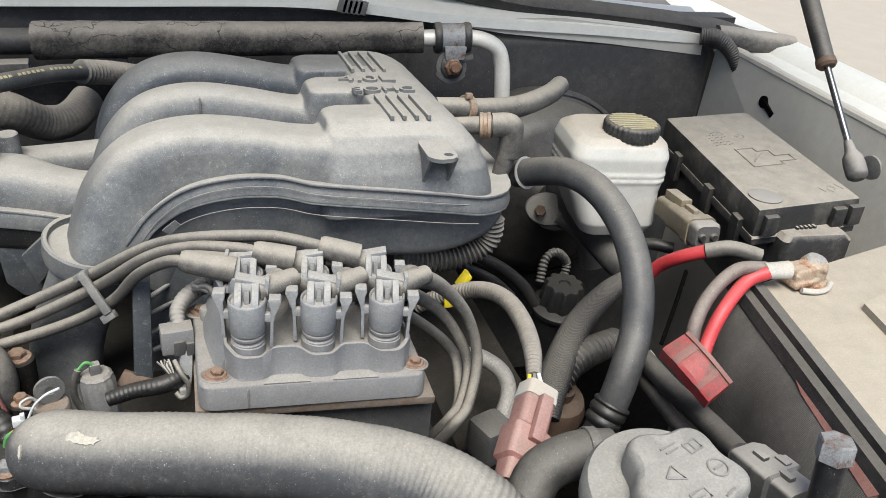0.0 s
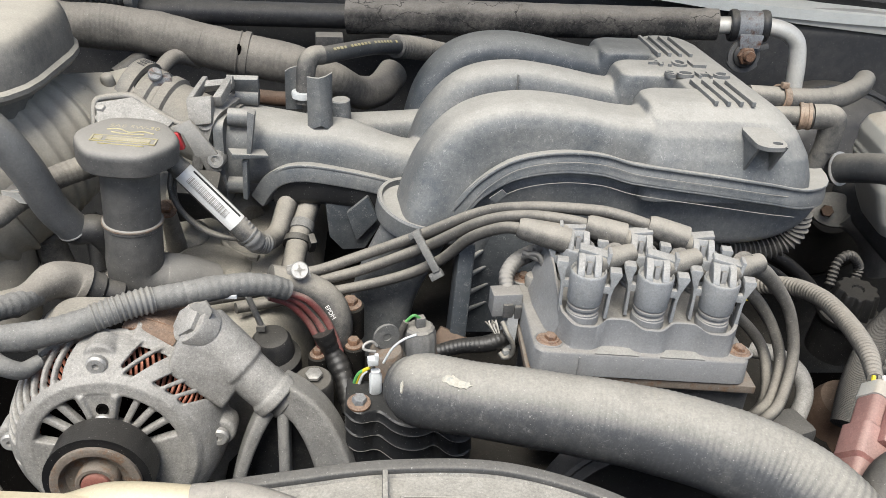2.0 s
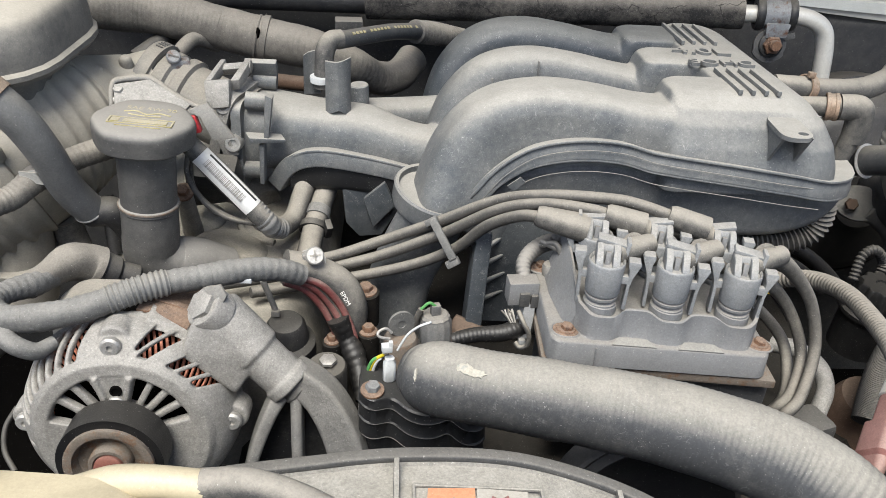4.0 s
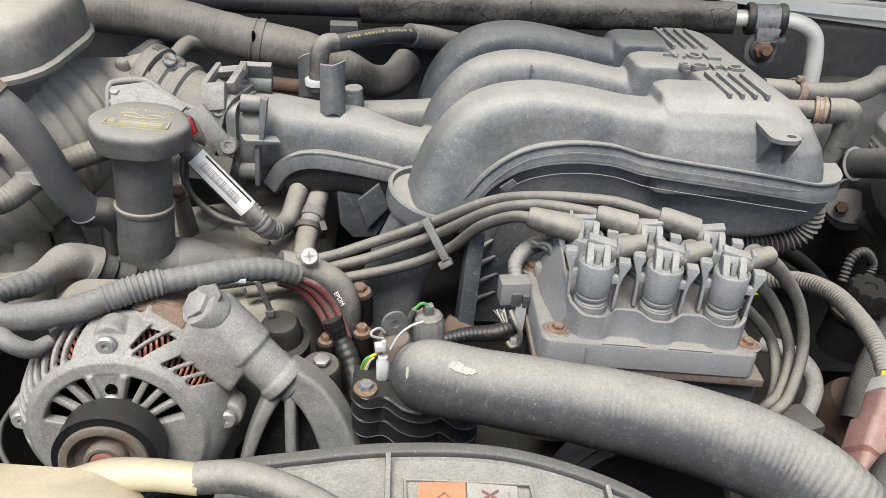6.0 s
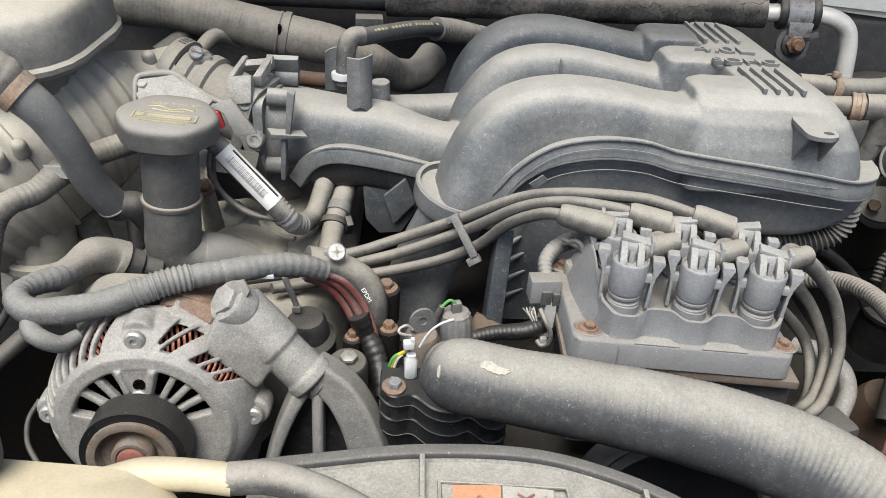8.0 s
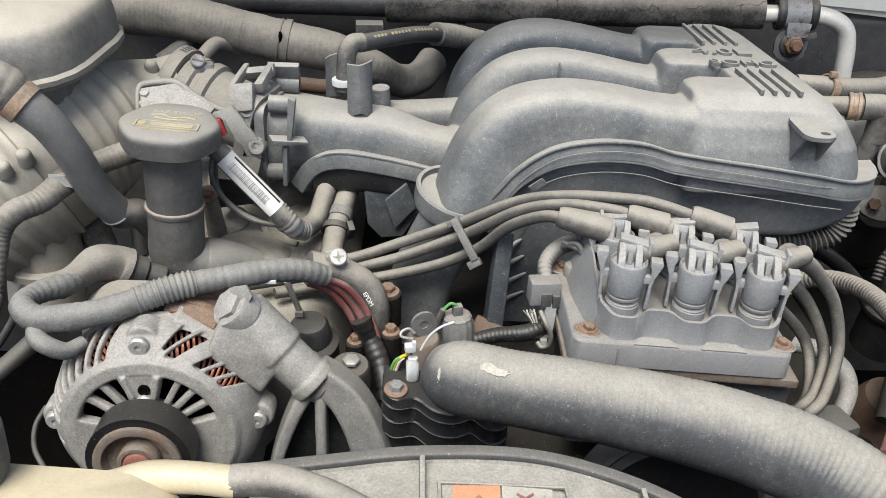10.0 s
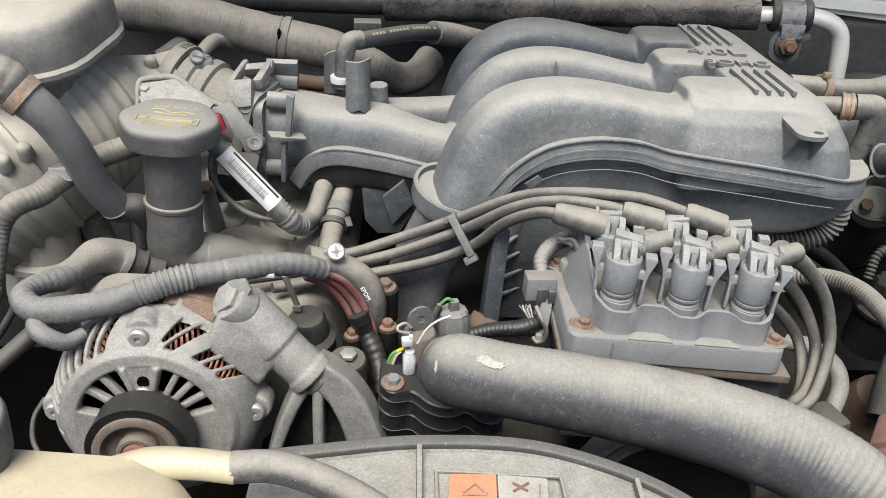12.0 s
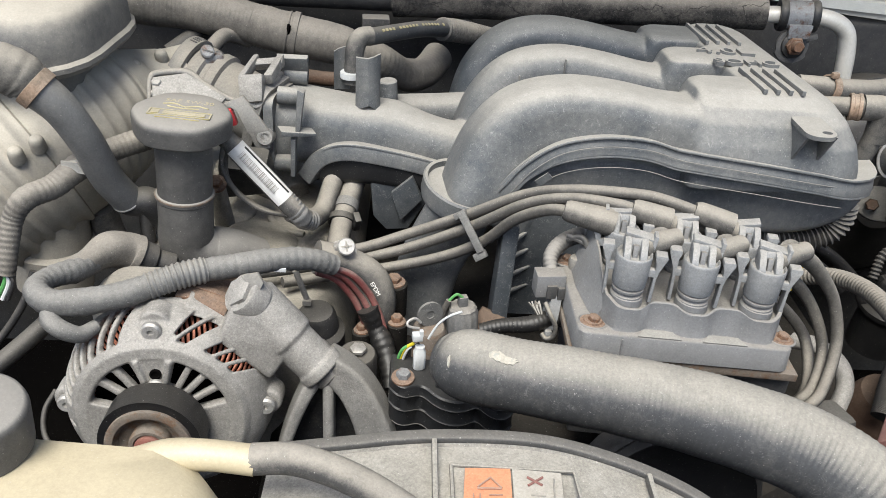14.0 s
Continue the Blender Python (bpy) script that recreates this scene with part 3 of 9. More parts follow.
# ---- engine: block, covers, intake ----
def engine_block():
    e = thing("engine_block", (0.0, 0.55, 0.7), "grimy engine block and cylinder heads, deep shade in their near-black colour", "engine")
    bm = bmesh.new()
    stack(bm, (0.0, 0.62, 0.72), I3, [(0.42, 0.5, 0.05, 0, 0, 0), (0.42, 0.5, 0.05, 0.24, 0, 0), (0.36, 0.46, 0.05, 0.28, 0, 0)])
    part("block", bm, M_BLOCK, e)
    bm = bmesh.new()
    stack(bm, (-0.245, 0.68, 0.94), I3, [(0.19, 0.40, 0.03, 0, 0, 0), (0.19, 0.40, 0.03, 0.085, 0, 0), (0.165, 0.37, 0.03, 0.115, 0, 0), (0.13, 0.34, 0.03, 0.125, 0, 0)])
    cover = part("valve_cover", bm, M_COVER, e, "sand-coloured dusty valve cover")
    bm = bmesh.new()
    tube(bm, [(-0.2920, 0.7250, 1.0580), (-0.2650, 0.7200, 1.0640), (-0.2380, 0.7050, 1.0650), (-0.2150, 0.6800, 1.0620)], [0.020, 0.026, 0.026, 0.018], 24)
    lathe(bm, (-0.2350, 0.5980, 1.0500), (0.15, 0.1, 1), [(0.034, 0.0), (0.034, 0.014), (0.031, 0.020), (0.024, 0.024), (0.0, 0.026)], 36)
    lathe(bm, (-0.2700, 0.6500, 1.0560), (0, -0.1, 1), [(0.026, 0.0), (0.025, 0.012), (0.019, 0.016), (0.0, 0.018)], 30)
    cast("filler_boss", bm, M_COVER, cover, "rounded dusty swell of the cover", voxel=0.0016, rounds=6)
    bm = bmesh.new()
    tube(bm, [(-0.2330, 0.6560, 1.0640), (-0.2290, 0.6330, 1.0670), (-0.2180, 0.6180, 1.0670), (-0.1980, 0.6120, 1.0660)], 0.0032, 12)
    part("rib", bm, M_COVER, cover)
    bm = bmesh.new()
    tube(bm, [(-0.2360, 0.7150, 1.0730), (-0.2180, 0.7120, 1.0720), (-0.1960, 0.7120, 1.0720)], 0.0030, 12)
    part("pipe", bm, M_RUBBER, cover, "thin dusty pipe")
    bm = bmesh.new()
    hexhead(bm, (-0.2665, 0.6010, 1.1190), (0.1, -0.6, 0.7), 0.0052, 0.005)
    lathe(bm, (-0.2665, 0.6030, 1.1165), (0.1, -0.6, 0.7), [(0.0078, 0.0), (0.0078, 0.0020), (0.006, 0.0028)], 22)
    part("bolt", bm, M_RUST, cover, "rusty brown bolt")
    bm = bmesh.new()
    rod(bm, (-0.2665, 0.6040, 1.1165), (-0.2690, 0.6300, 1.0600), 0.0062, 0.009, seg=16)
    part("bolt_post", bm, M_COVER, cover)
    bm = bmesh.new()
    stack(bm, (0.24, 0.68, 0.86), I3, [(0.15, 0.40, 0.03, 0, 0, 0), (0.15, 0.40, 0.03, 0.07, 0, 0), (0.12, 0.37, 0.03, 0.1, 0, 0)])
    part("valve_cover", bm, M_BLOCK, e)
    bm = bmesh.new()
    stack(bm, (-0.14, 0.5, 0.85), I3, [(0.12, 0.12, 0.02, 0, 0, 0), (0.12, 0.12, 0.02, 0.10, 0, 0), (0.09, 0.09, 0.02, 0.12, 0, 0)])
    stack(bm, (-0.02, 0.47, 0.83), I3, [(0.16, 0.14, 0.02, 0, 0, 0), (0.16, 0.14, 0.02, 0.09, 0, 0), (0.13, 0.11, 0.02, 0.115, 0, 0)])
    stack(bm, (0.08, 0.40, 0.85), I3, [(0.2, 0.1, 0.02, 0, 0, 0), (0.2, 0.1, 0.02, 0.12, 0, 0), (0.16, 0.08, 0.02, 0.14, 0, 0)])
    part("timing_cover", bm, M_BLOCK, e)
    # flat dusty bosses and rusted studs on the front of the block
    for p, r in (((-0.1178, 0.5300, 1.0758), 0.009), ((-0.1142, 0.5000, 1.0600), 0.007), ((-0.1401, 0.4900, 1.0583), 0.006)):
        bm = bmesh.new()
        q = V(p)
        rod(bm, q - V((0, 0, 0.03)), q, r * 1.2, bev=0.001)
        part("boss", bm, M_BLOCK, e)
        bm = bmesh.new()
        lathe(bm, q, (0, 0, 1), [(r * 1.0, 0.0), (r * 1.0, 0.0012), (r * 0.8, 0.002)], 20)
        hexhead(bm, q + V((0, 0, 0.0015)), (0, 0, 1), r * 0.66, 0.0045)
        part("bolt", bm, M_RUST, e, "rusty bolt")


def shear(bm, y0=0.6, k=-0.05):
    for v in bm.verts:
        v.co.z += (v.co.y - y0) * k
    return bm


RUNNER_Y = (0.600, 0.697, 0.772)


def intake_manifold():
    im = thing("intake_manifold", (0.1, 0.65, 1.05), "blue-black moulded plastic intake manifold under grey dust", "manifold")
    # upper shell: plenum, runner mouths, runners and the forked throttle pipe, moulded in one
    shell, rear = bmesh.new(), bmesh.new()
    lv = []
    for dx0, dx1, dy0, dy1, z in ((0.148, 0.246, 0.552, 0.835, 1.155), (0.148, 0.244, 0.554, 0.834, 1.172), (0.148, 0.240, 0.559, 0.832, 1.188), (0.150, 0.232, 0.568, 0.829, 1.203), (0.152, 0.222, 0.578, 0.825, 1.214), (0.155, 0.212, 0.588, 0.821, 1.220), (0.160, 0.204, 0.597, 0.817, 1.2228)):
        lv.append((dx1 - dx0, dy1 - dy0, 0.030, z - 1.16, (dx0 + dx1) / 2 - 0.2, (dy0 + dy1) / 2 - 0.69))
    stack(shell, (0.2, 0.69, 1.16), I3, lv)
    for k, (y0, y1) in enumerate(((0.552, 0.639), (0.668, 0.724), (0.742, 0.806))):
        lv = []
        f = 0.036 if k == 0 else 0.006
        end = 0.228 if k == 0 else 0.185
        for x0, dy0, dy1, dx1, z in ((0.100, 0, 0.001, 0, 0), (0.102, f * 0.06, 0.001, 0.002, 0.017), (0.1035, f * 0.2, 0.0005, 0.006, 0.033), (0.105, f * 0.45, 0, 0.014, 0.048), (0.107, f * 0.72, -0.001, 0.024, 0.059), (0.110, f, -0.003, 0.034, 0.0655), (0.115, f + 0.008, -0.007, 0.044, 0.0682)):
            x1 = end - (dx1 if k == 0 else 0)
            lv.append((x1 - x0, y1 + dy1 - y0 - dy0, 0.012, z, (x1 + x0) / 2 - 0.143, (y1 + dy1 + y0 + dy0) / 2 - (y0 + y1) / 2))
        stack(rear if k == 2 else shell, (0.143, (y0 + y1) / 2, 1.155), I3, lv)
    for k, y in enumerate(RUNNER_Y):
        if k == 0:
            pts = [(0.125, y, 1.186, 0.062, 0.052), (0.085, y, 1.1875, 0.062, 0.053), (0.045, y, 1.1925, 0.062, 0.056), (0.01, y, 1.1935, 0.062, 0.058), (-0.020, y - 0.001, 1.186, 0.062, 0.058), (-0.040, y - 0.006, 1.168, 0.062, 0.056), (-0.050, y - 0.012, 1.148, 0.062, 0.054), (-0.056, y - 0.018, 1.130, 0.062, 0.053), (-0.060, y - 0.021, 1.114, 0.062, 0.053)]
        else:
            z = (-0.001, 0.007)[k - 1]
            pts = [(0.13, y, 1.184 + z, 0.05, 0.05), (0.09, y, 1.188 + z, 0.05, 0.05), (0.05, y, 1.1945 + z, 0.05, 0.052), (0.015, y, 1.197 + z, 0.05, 0.054), (-0.014, y - 0.001, 1.190 + z, 0.05, 0.056), (-0.033, y - 0.004, 1.172 + z, 0.052, 0.056), (-0.043, y - 0.008, 1.150 + z, 0.054, 0.055), (-0.050, y - 0.01, 1.12, 0.054, 0.055), (-0.054, y - 0.012, 1.09, 0.05, 0.055)]
        line = smooth_line(pts, 6)
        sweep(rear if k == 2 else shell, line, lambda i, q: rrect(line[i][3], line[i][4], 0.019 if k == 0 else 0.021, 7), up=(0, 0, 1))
    shear(shell), shear(rear)
    pipe = smooth_line([(-0.2249, 0.6900, 1.1374, 0.066), (-0.1940, 0.6850, 1.1384, 0.060), (-0.1532, 0.6800, 1.1366, 0.057), (-0.1250, 0.6740, 1.1390, 0.053), (-0.1020, 0.6680, 1.1370, 0.046), (-0.0780, 0.6640, 1.1330, 0.045), (-0.0450, 0.6600, 1.1320, 0.046), (-0.0150, 0.6500, 1.1330, 0.046)], 7)
    sweep(shell, pipe, lambda i, q: rrect(pipe[i][3] * 1.08, pipe[i][3], 0.022, 7))
    fork = smooth_line([(-0.1600, 0.7000, 1.1390, 0.046), (-0.1300, 0.7120, 1.1370, 0.042), (-0.1020, 0.7260, 1.1360, 0.038), (-0.0700, 0.7340, 1.1370, 0.036), (-0.0350, 0.7300, 1.1410, 0.038), (0.0, 0.7200, 1.1450, 0.038)], 6)
    sweep(shell, fork, lambda i, q: rrect(fork[i][3] * 1.0, fork[i][3], 0.017, 6))
    cast("upper_shell", shell, M_INTAKE, im, "dusty moulded upper shell with curved runners", 0.0017, 7)
    # rear runner: hood shade is put into its darker, less dusty colour
    cast("rear_runner", rear, M_INTAKE_DARKER, im, "less dusty blue-black runner by the firewall, hood shade in its colour", 0.0017, 7)
    # collar and lower runner under the front port
    bm = bmesh.new()
    c0, ax = V((-0.064, 0.580, 1.137)), V((0.22, -0.05, 1))
    lathe(bm, c0, ax, [(0.026, -0.016), (0.0330, -0.014), (0.0345, -0.010), (0.0350, -0.001), (0.0355, 0.0012), (0.0345, 0.0030), (0.0320, 0.0024), (0.0310, -0.002)], 48, up=(0, 1, 0), squash=1.10)
    part("collar", bm, M_INTAKE, im)
    bm = bmesh.new()
    low = smooth_line([(*(c0 - V((0.0, 0, 0.012))), 0.058), (-0.074, 0.582, 1.10, 0.050), (-0.087, 0.580, 1.07, 0.042), (-0.094, 0.578, 1.04, 0.034), (-0.097, 0.577, 1.0, 0.034)], 6)
    sweep(bm, low, lambda i, q: rrect(low[i][3], 0.052, 0.014, 6))
    part("lower_runner", bm, M_INTAKE, im)
    # moulded nibs on the middle runner
    for p in ((0.0192, 0.6725, 1.2081), (-0.0187, 0.6725, 1.1919)):
        bm = bmesh.new()
        box(bm, p, (0.0016, 0.003, 0.013), bev=0.0006)
        part("nib", bm, M_SEAM, im)
    # webbed bracket beside the lower runner
    bm = bmesh.new()
    slab(bm, [(-0.0380, 0.5450, 1.1320), (-0.0260, 0.5450, 1.1290), (-0.0300, 0.5300, 1.0500), (-0.0430, 0.5300, 1.0520)], 0.02, 0.002)
    slab(bm, [(-0.0290, 0.5700, 1.1300), (0.0300, 0.5700, 1.1300), (0.0360, 0.5620, 1.0300), (-0.0330, 0.5620, 1.0300)], 0.004)
    part("bracket", bm, M_INTAKE_DARKER, im, "ribbed slate plastic bracket")
    for q in ([(-0.0327, 0.5450, 1.0925), (-0.0102, 0.5560, 1.0872), (-0.0096, 0.5560, 1.0857), (-0.0321, 0.5450, 1.0862)], [(-0.0340, 0.5430, 1.0767), (-0.0039, 0.5560, 1.0728), (-0.0036, 0.5560, 1.0701), (-0.0333, 0.5430, 1.0696)], [(-0.0365, 0.5400, 1.0622), (-0.0022, 0.5560, 1.0550), (-0.0018, 0.5560, 1.0516), (-0.0357, 0.5400, 1.0544)], [(-0.0313, 0.5460, 1.1056), (-0.0169, 0.5560, 1.1013), (-0.0167, 0.5560, 1.1003), (-0.0308, 0.5460, 1.1015)]):
        bm = bmesh.new()
        q = [V(p) for p in q]
        root, tip = (q[0] + q[3]) / 2, (q[1] + q[2]) / 2
        tip = root.lerp(tip, 0.75) + V((0.004, 0.004, 0.004))
        lathe(bm, root + V((0.003, 0.004, 0)), tip + V((0, 0.004, 0)) - root, [(0.0024, 0.0), (0.0022, 0.010), (0.0016, 0.020), (0.0006, (tip - root).length + 0.004)], 12)
        part("rib", bm, M_INTAKE, im)
    # seam flange along the shell
    seam = [(-0.0366, 0.5560, 1.1401), (-0.0286, 0.5530, 1.1528), (-0.0164, 0.5520, 1.1692), (0.0050, 0.5520, 1.1843), (0.0357, 0.5520, 1.1910), (0.0676, 0.5520, 1.1899), (0.0917, 0.5500, 1.1843), (0.1123, 0.5460, 1.1827), (0.1540, 0.5450, 1.1779), (0.1951, 0.5460, 1.1720), (0.2270, 0.5540, 1.1650), (0.246, 0.585, 1.162), (0.249, 0.72, 1.155)]
    for dy, dz, thick in ((0.0262, -0.0102, 0.0135), (0.0252, -0.0027, 0.0022), (0.0246, -0.0173, 0.0026)):
        bm = bmesh.new()
        sweep(bm, smooth_line([V(p) + V((0, dy, dz)) for p in seam], 6), lambda i, q: rrect(0.05, thick, 0.0009, 2))
        part("seam_flange", bm, M_INTAKE, im)
    for dy, dz in ((0.0000, -0.0018), (-0.0006, -0.0182)):
        bm = bmesh.new()
        tube(bm, [V(p) + V((0, dy, dz)) for p in seam[:11]], 0.00035, 6, 6)
        part("seam_edge", bm, M_SEAM, im, "thin pale edge of the seam")
    # torn flap of flashing
    bm = bmesh.new()
    slab(bm, [(-0.0150, 0.5500, 1.1600), (-0.0060, 0.5490, 1.1680), (-0.0020, 0.5490, 1.1640), (-0.0100, 0.5500, 1.1560)], 0.001)
    part("flashing", bm, M_INTAKE, im)
    # lower shell below the seam
    bm = bmesh.new()
    stack(bm, (0.175, 0.69, 1.160), I3, [(0.148, 0.25, 0.03, 0, 0, 0.012), (0.146, 0.248, 0.03, -0.02, 0, 0.012), (0.138, 0.24, 0.03, -0.036, 0.0, 0.012), (0.118, 0.22, 0.03, -0.049, -0.002, 0.012), (0.07, 0.16, 0.02, -0.055, -0.005, 0.012)])
    part("lower_shell", shear(bm), M_INTAKE, im)
    bm = bmesh.new()
    under = smooth_line([(-0.033, 0.60, 1.105, 0.04), (-0.015, 0.602, 1.138, 0.04), (0.02, 0.604, 1.154, 0.042), (0.07, 0.605, 1.150, 0.052), (0.13, 0.606, 1.142, 0.056), (0.19, 0.608, 1.136, 0.054), (0.225, 0.612, 1.138, 0.046), (0.244, 0.618, 1.146, 0.03)], 6)
    sweep(bm, under, lambda i, s: rrect(0.078, under[i][3], 0.012, 4))
    part("lower_shell", bm, M_INTAKE, im)
    # raised ribs on the lid and the moulded lettering between them
    for x in (0.168, 0.178, 0.188, 0.198):
        for y0, y1 in ((0.590, 0.650), (0.732, 0.80)):
            bm = bmesh.new()
            xx = x - 0.012 if y0 < 0.7 else x - 0.014
            box(bm, (xx + 0.004, (y0 + y1) / 2, 1.2240), (0.0032, y1 - y0, 0.0044), bev=0.001)
            part("rib", shear(bm), M_INTAKE, im)
    for body, size, x, y in (("4.0L", 1.2, 0.1640, 0.7026), ("SOHC", 1.0, 0.1716, 0.6683)):
        b = text_mesh(body, 0.025 if body == "4.0L" else 0.0205, 0.0016, (x, y, 1.2240), Matrix.Diagonal((size, 0.95, 1)))
        part("lettering", shear(b), M_INTAKE, im, "raised moulded letters")
    # bolt tab on the front face
    bm = bmesh.new()
    t = V((0.190, 0.546, 1.2105))
    outer, inner = [], []
    for i in range(32):
        a = 2 * math.pi * i / 32
        cx, cy = math.cos(a), math.sin(a)
        k = 0.0098 if cy < 0 else min(0.0098 / max(abs(cx), 1e-6), 0.034 / max(cy, 1e-6))
        outer.append(V((cx * k - (0.004 if cx < 0 else 0), cy * k, 0)))
        inner.append(V((cx * 0.0038 + 0.003, cy * 0.0030 - 0.001, 0)))
    up = V((0, 0, 0.0016))
    rings(bm, [[t + p - up for p in inner], [t + p - up for p in outer], [t + p + up for p in outer], [t + p + up for p in inner], [t + p - up for p in inner]], True, False, False)
    for x in (-0.0122, 0.0076):
        slab(bm, [t + V((x, -0.005, 0)), t + V((x, 0.03, 0)), t + V((x, 0.03, -0.030)), t + V((x, 0.012, -0.027))], 0.0022)
    part("tab", bm, M_INTAKE, im)
    # seam along the throttle pipe
    bm = bmesh.new()
    sweep(bm, smooth_line([(-0.1971, 0.6550, 1.1092), (-0.1827, 0.6480, 1.1312), (-0.1606, 0.6440, 1.1396), (-0.1218, 0.6420, 1.1357), (-0.0875, 0.6400, 1.1294)], 6), lambda i, s: rrect(0.013, 0.0022, 0.0008, 2))
    part("seam_flange", bm, M_INTAKE, im)
    bm = bmesh.new()
    sweep(bm, smooth_line([V(p) + V((0, 0.004, -0.0075)) for p in ((-0.1971, 0.6550, 1.1092), (-0.1827, 0.6480, 1.1312), (-0.1606, 0.6440, 1.1396), (-0.1218, 0.6420, 1.1357), (-0.0875, 0.6400, 1.1294))], 6), lambda i, s: rrect(0.022, 0.015, 0.002, 2))
    part("seam_band", bm, M_INTAKE, im)
    bm = bmesh.new()
    sweep(bm, smooth_line([(-0.1847, 0.6650, 1.1122), (-0.1517, 0.6600, 1.1164), (-0.0915, 0.6550, 1.1137)], 6), lambda i, s: rrect(0.04, 0.03, 0.008, 3))
    part("lower_shell", bm, M_HOUSING, im)
    # flange with ribs to the throttle body
    bm = bmesh.new()
    fl = V((-0.2260, 0.6900, 1.1346))
    stack(bm, fl, frame_of((-1, 0.1, 0)), [(0.085, 0.078, 0.01, -0.004, 0, 0), (0.085, 0.078, 0.01, 0.004, 0, 0)])
    part("throttle_flange", bm, M_INTAKE, im)
    for q in ([(-0.2044, 0.6520, 1.1863), (-0.1984, 0.6520, 1.1837), (-0.2025, 0.6480, 1.1507), (-0.2064, 0.6480, 1.1505)], [(-0.2098, 0.6480, 1.1461), (-0.2056, 0.6480, 1.1443), (-0.2071, 0.6480, 1.1099), (-0.2110, 0.6480, 1.1108)],
              [(-0.2216, 0.6400, 1.1551), (-0.1940, 0.6520, 1.1494), (-0.1940, 0.6520, 1.1468), (-0.2218, 0.6400, 1.1500)], [(-0.2284, 0.7000, 1.1863), (-0.2007, 0.7000, 1.1863), (-0.2012, 0.6950, 1.1839), (-0.2267, 0.6950, 1.1835)]):
        bm = bmesh.new()
        slab(bm, q, 0.014, 0.001)
        part("rib", bm, M_INTAKE, im)
    for p, q in (((-0.2229, 0.6600, 1.1743), (-0.2049, 0.6600, 1.1733)), ((-0.2296, 0.6550, 1.1141), (-0.2109, 0.6550, 1.1140)), ((-0.2223, 0.7000, 1.1779), (-0.2024, 0.7000, 1.1769))):
        bm = bmesh.new()
        rod(bm, p, q, 0.0075, seg=16)
        part("bolt_boss", bm, M_INTAKE, im)
    # hooked spigots on the pipe
    for cols in ([((-0.1582, 0.6720, 1.2063), (-0.1581, 0.6680, 1.1629)), ((-0.1531, 0.6660, 1.2077), (-0.1524, 0.6620, 1.1651)), ((-0.1478, 0.6640, 1.2081), (-0.1460, 0.6600, 1.1683)), ((-0.1427, 0.6660, 1.2092), (-0.1408, 0.6620, 1.1647)), ((-0.1375, 0.6740, 1.2097), (-0.1371, 0.6680, 1.1614))],
                 [((-0.1793, 0.7000, 1.2008), (-0.1792, 0.6960, 1.1681)), ((-0.1764, 0.7060, 1.2015), (-0.1760, 0.7000, 1.1667)), ((-0.1718, 0.7100, 1.2020), (-0.1713, 0.7040, 1.1655)), ((-0.1665, 0.7120, 1.2026), (-0.1661, 0.7080, 1.1642))]):
        bm = bmesh.new()
        back = V((0, 0.003, 0))
        rings(bm, [[V(t_), V(b_), V(b_) + back, V(t_) + back] for t_, b_ in cols])
        part("spigot_guard", bm, M_INTAKE, im)
    bm = bmesh.new()
    rod(bm, (-0.1302, 0.7000, 1.1520), (-0.1319, 0.7000, 1.1776), 0.0085, bev=0.001)
    part("spigot", bm, M_INTAKE, im)
    # moulded box below the throttle pipe
    bm = bmesh.new()
    prism(bm, [(-0.145, 1.128), (-0.078, 1.118), (-0.092, 1.090), (-0.108, 1.060), (-0.128, 1.058), (-0.140, 1.072)], (0, 0.64, 0), Matrix(((1, 0, 0), (0, 0, 1), (0, 1, 0))), 0.03, 0.003)
    part("lower_runner", bm, M_INTAKE_DARKER, im)
    bm = bmesh.new()
    slab(bm, [(-0.1240, 0.6385, 1.1000), (-0.1060, 0.6360, 1.1180), (-0.0960, 0.6360, 1.0960), (-0.1150, 0.6385, 1.0720)], 0.006, 0.002)
    part("ramp", bm, M_INTAKE_DARKER, im)
    return im


def lean(bm):
    """The coil hangs slightly lower towards the battery side."""
    for v in bm.verts:
        v.co.z -= (v.co.x - 0.09) * 0.065
    return bm


COIL_X = (0.033, 0.0765, 0.120)


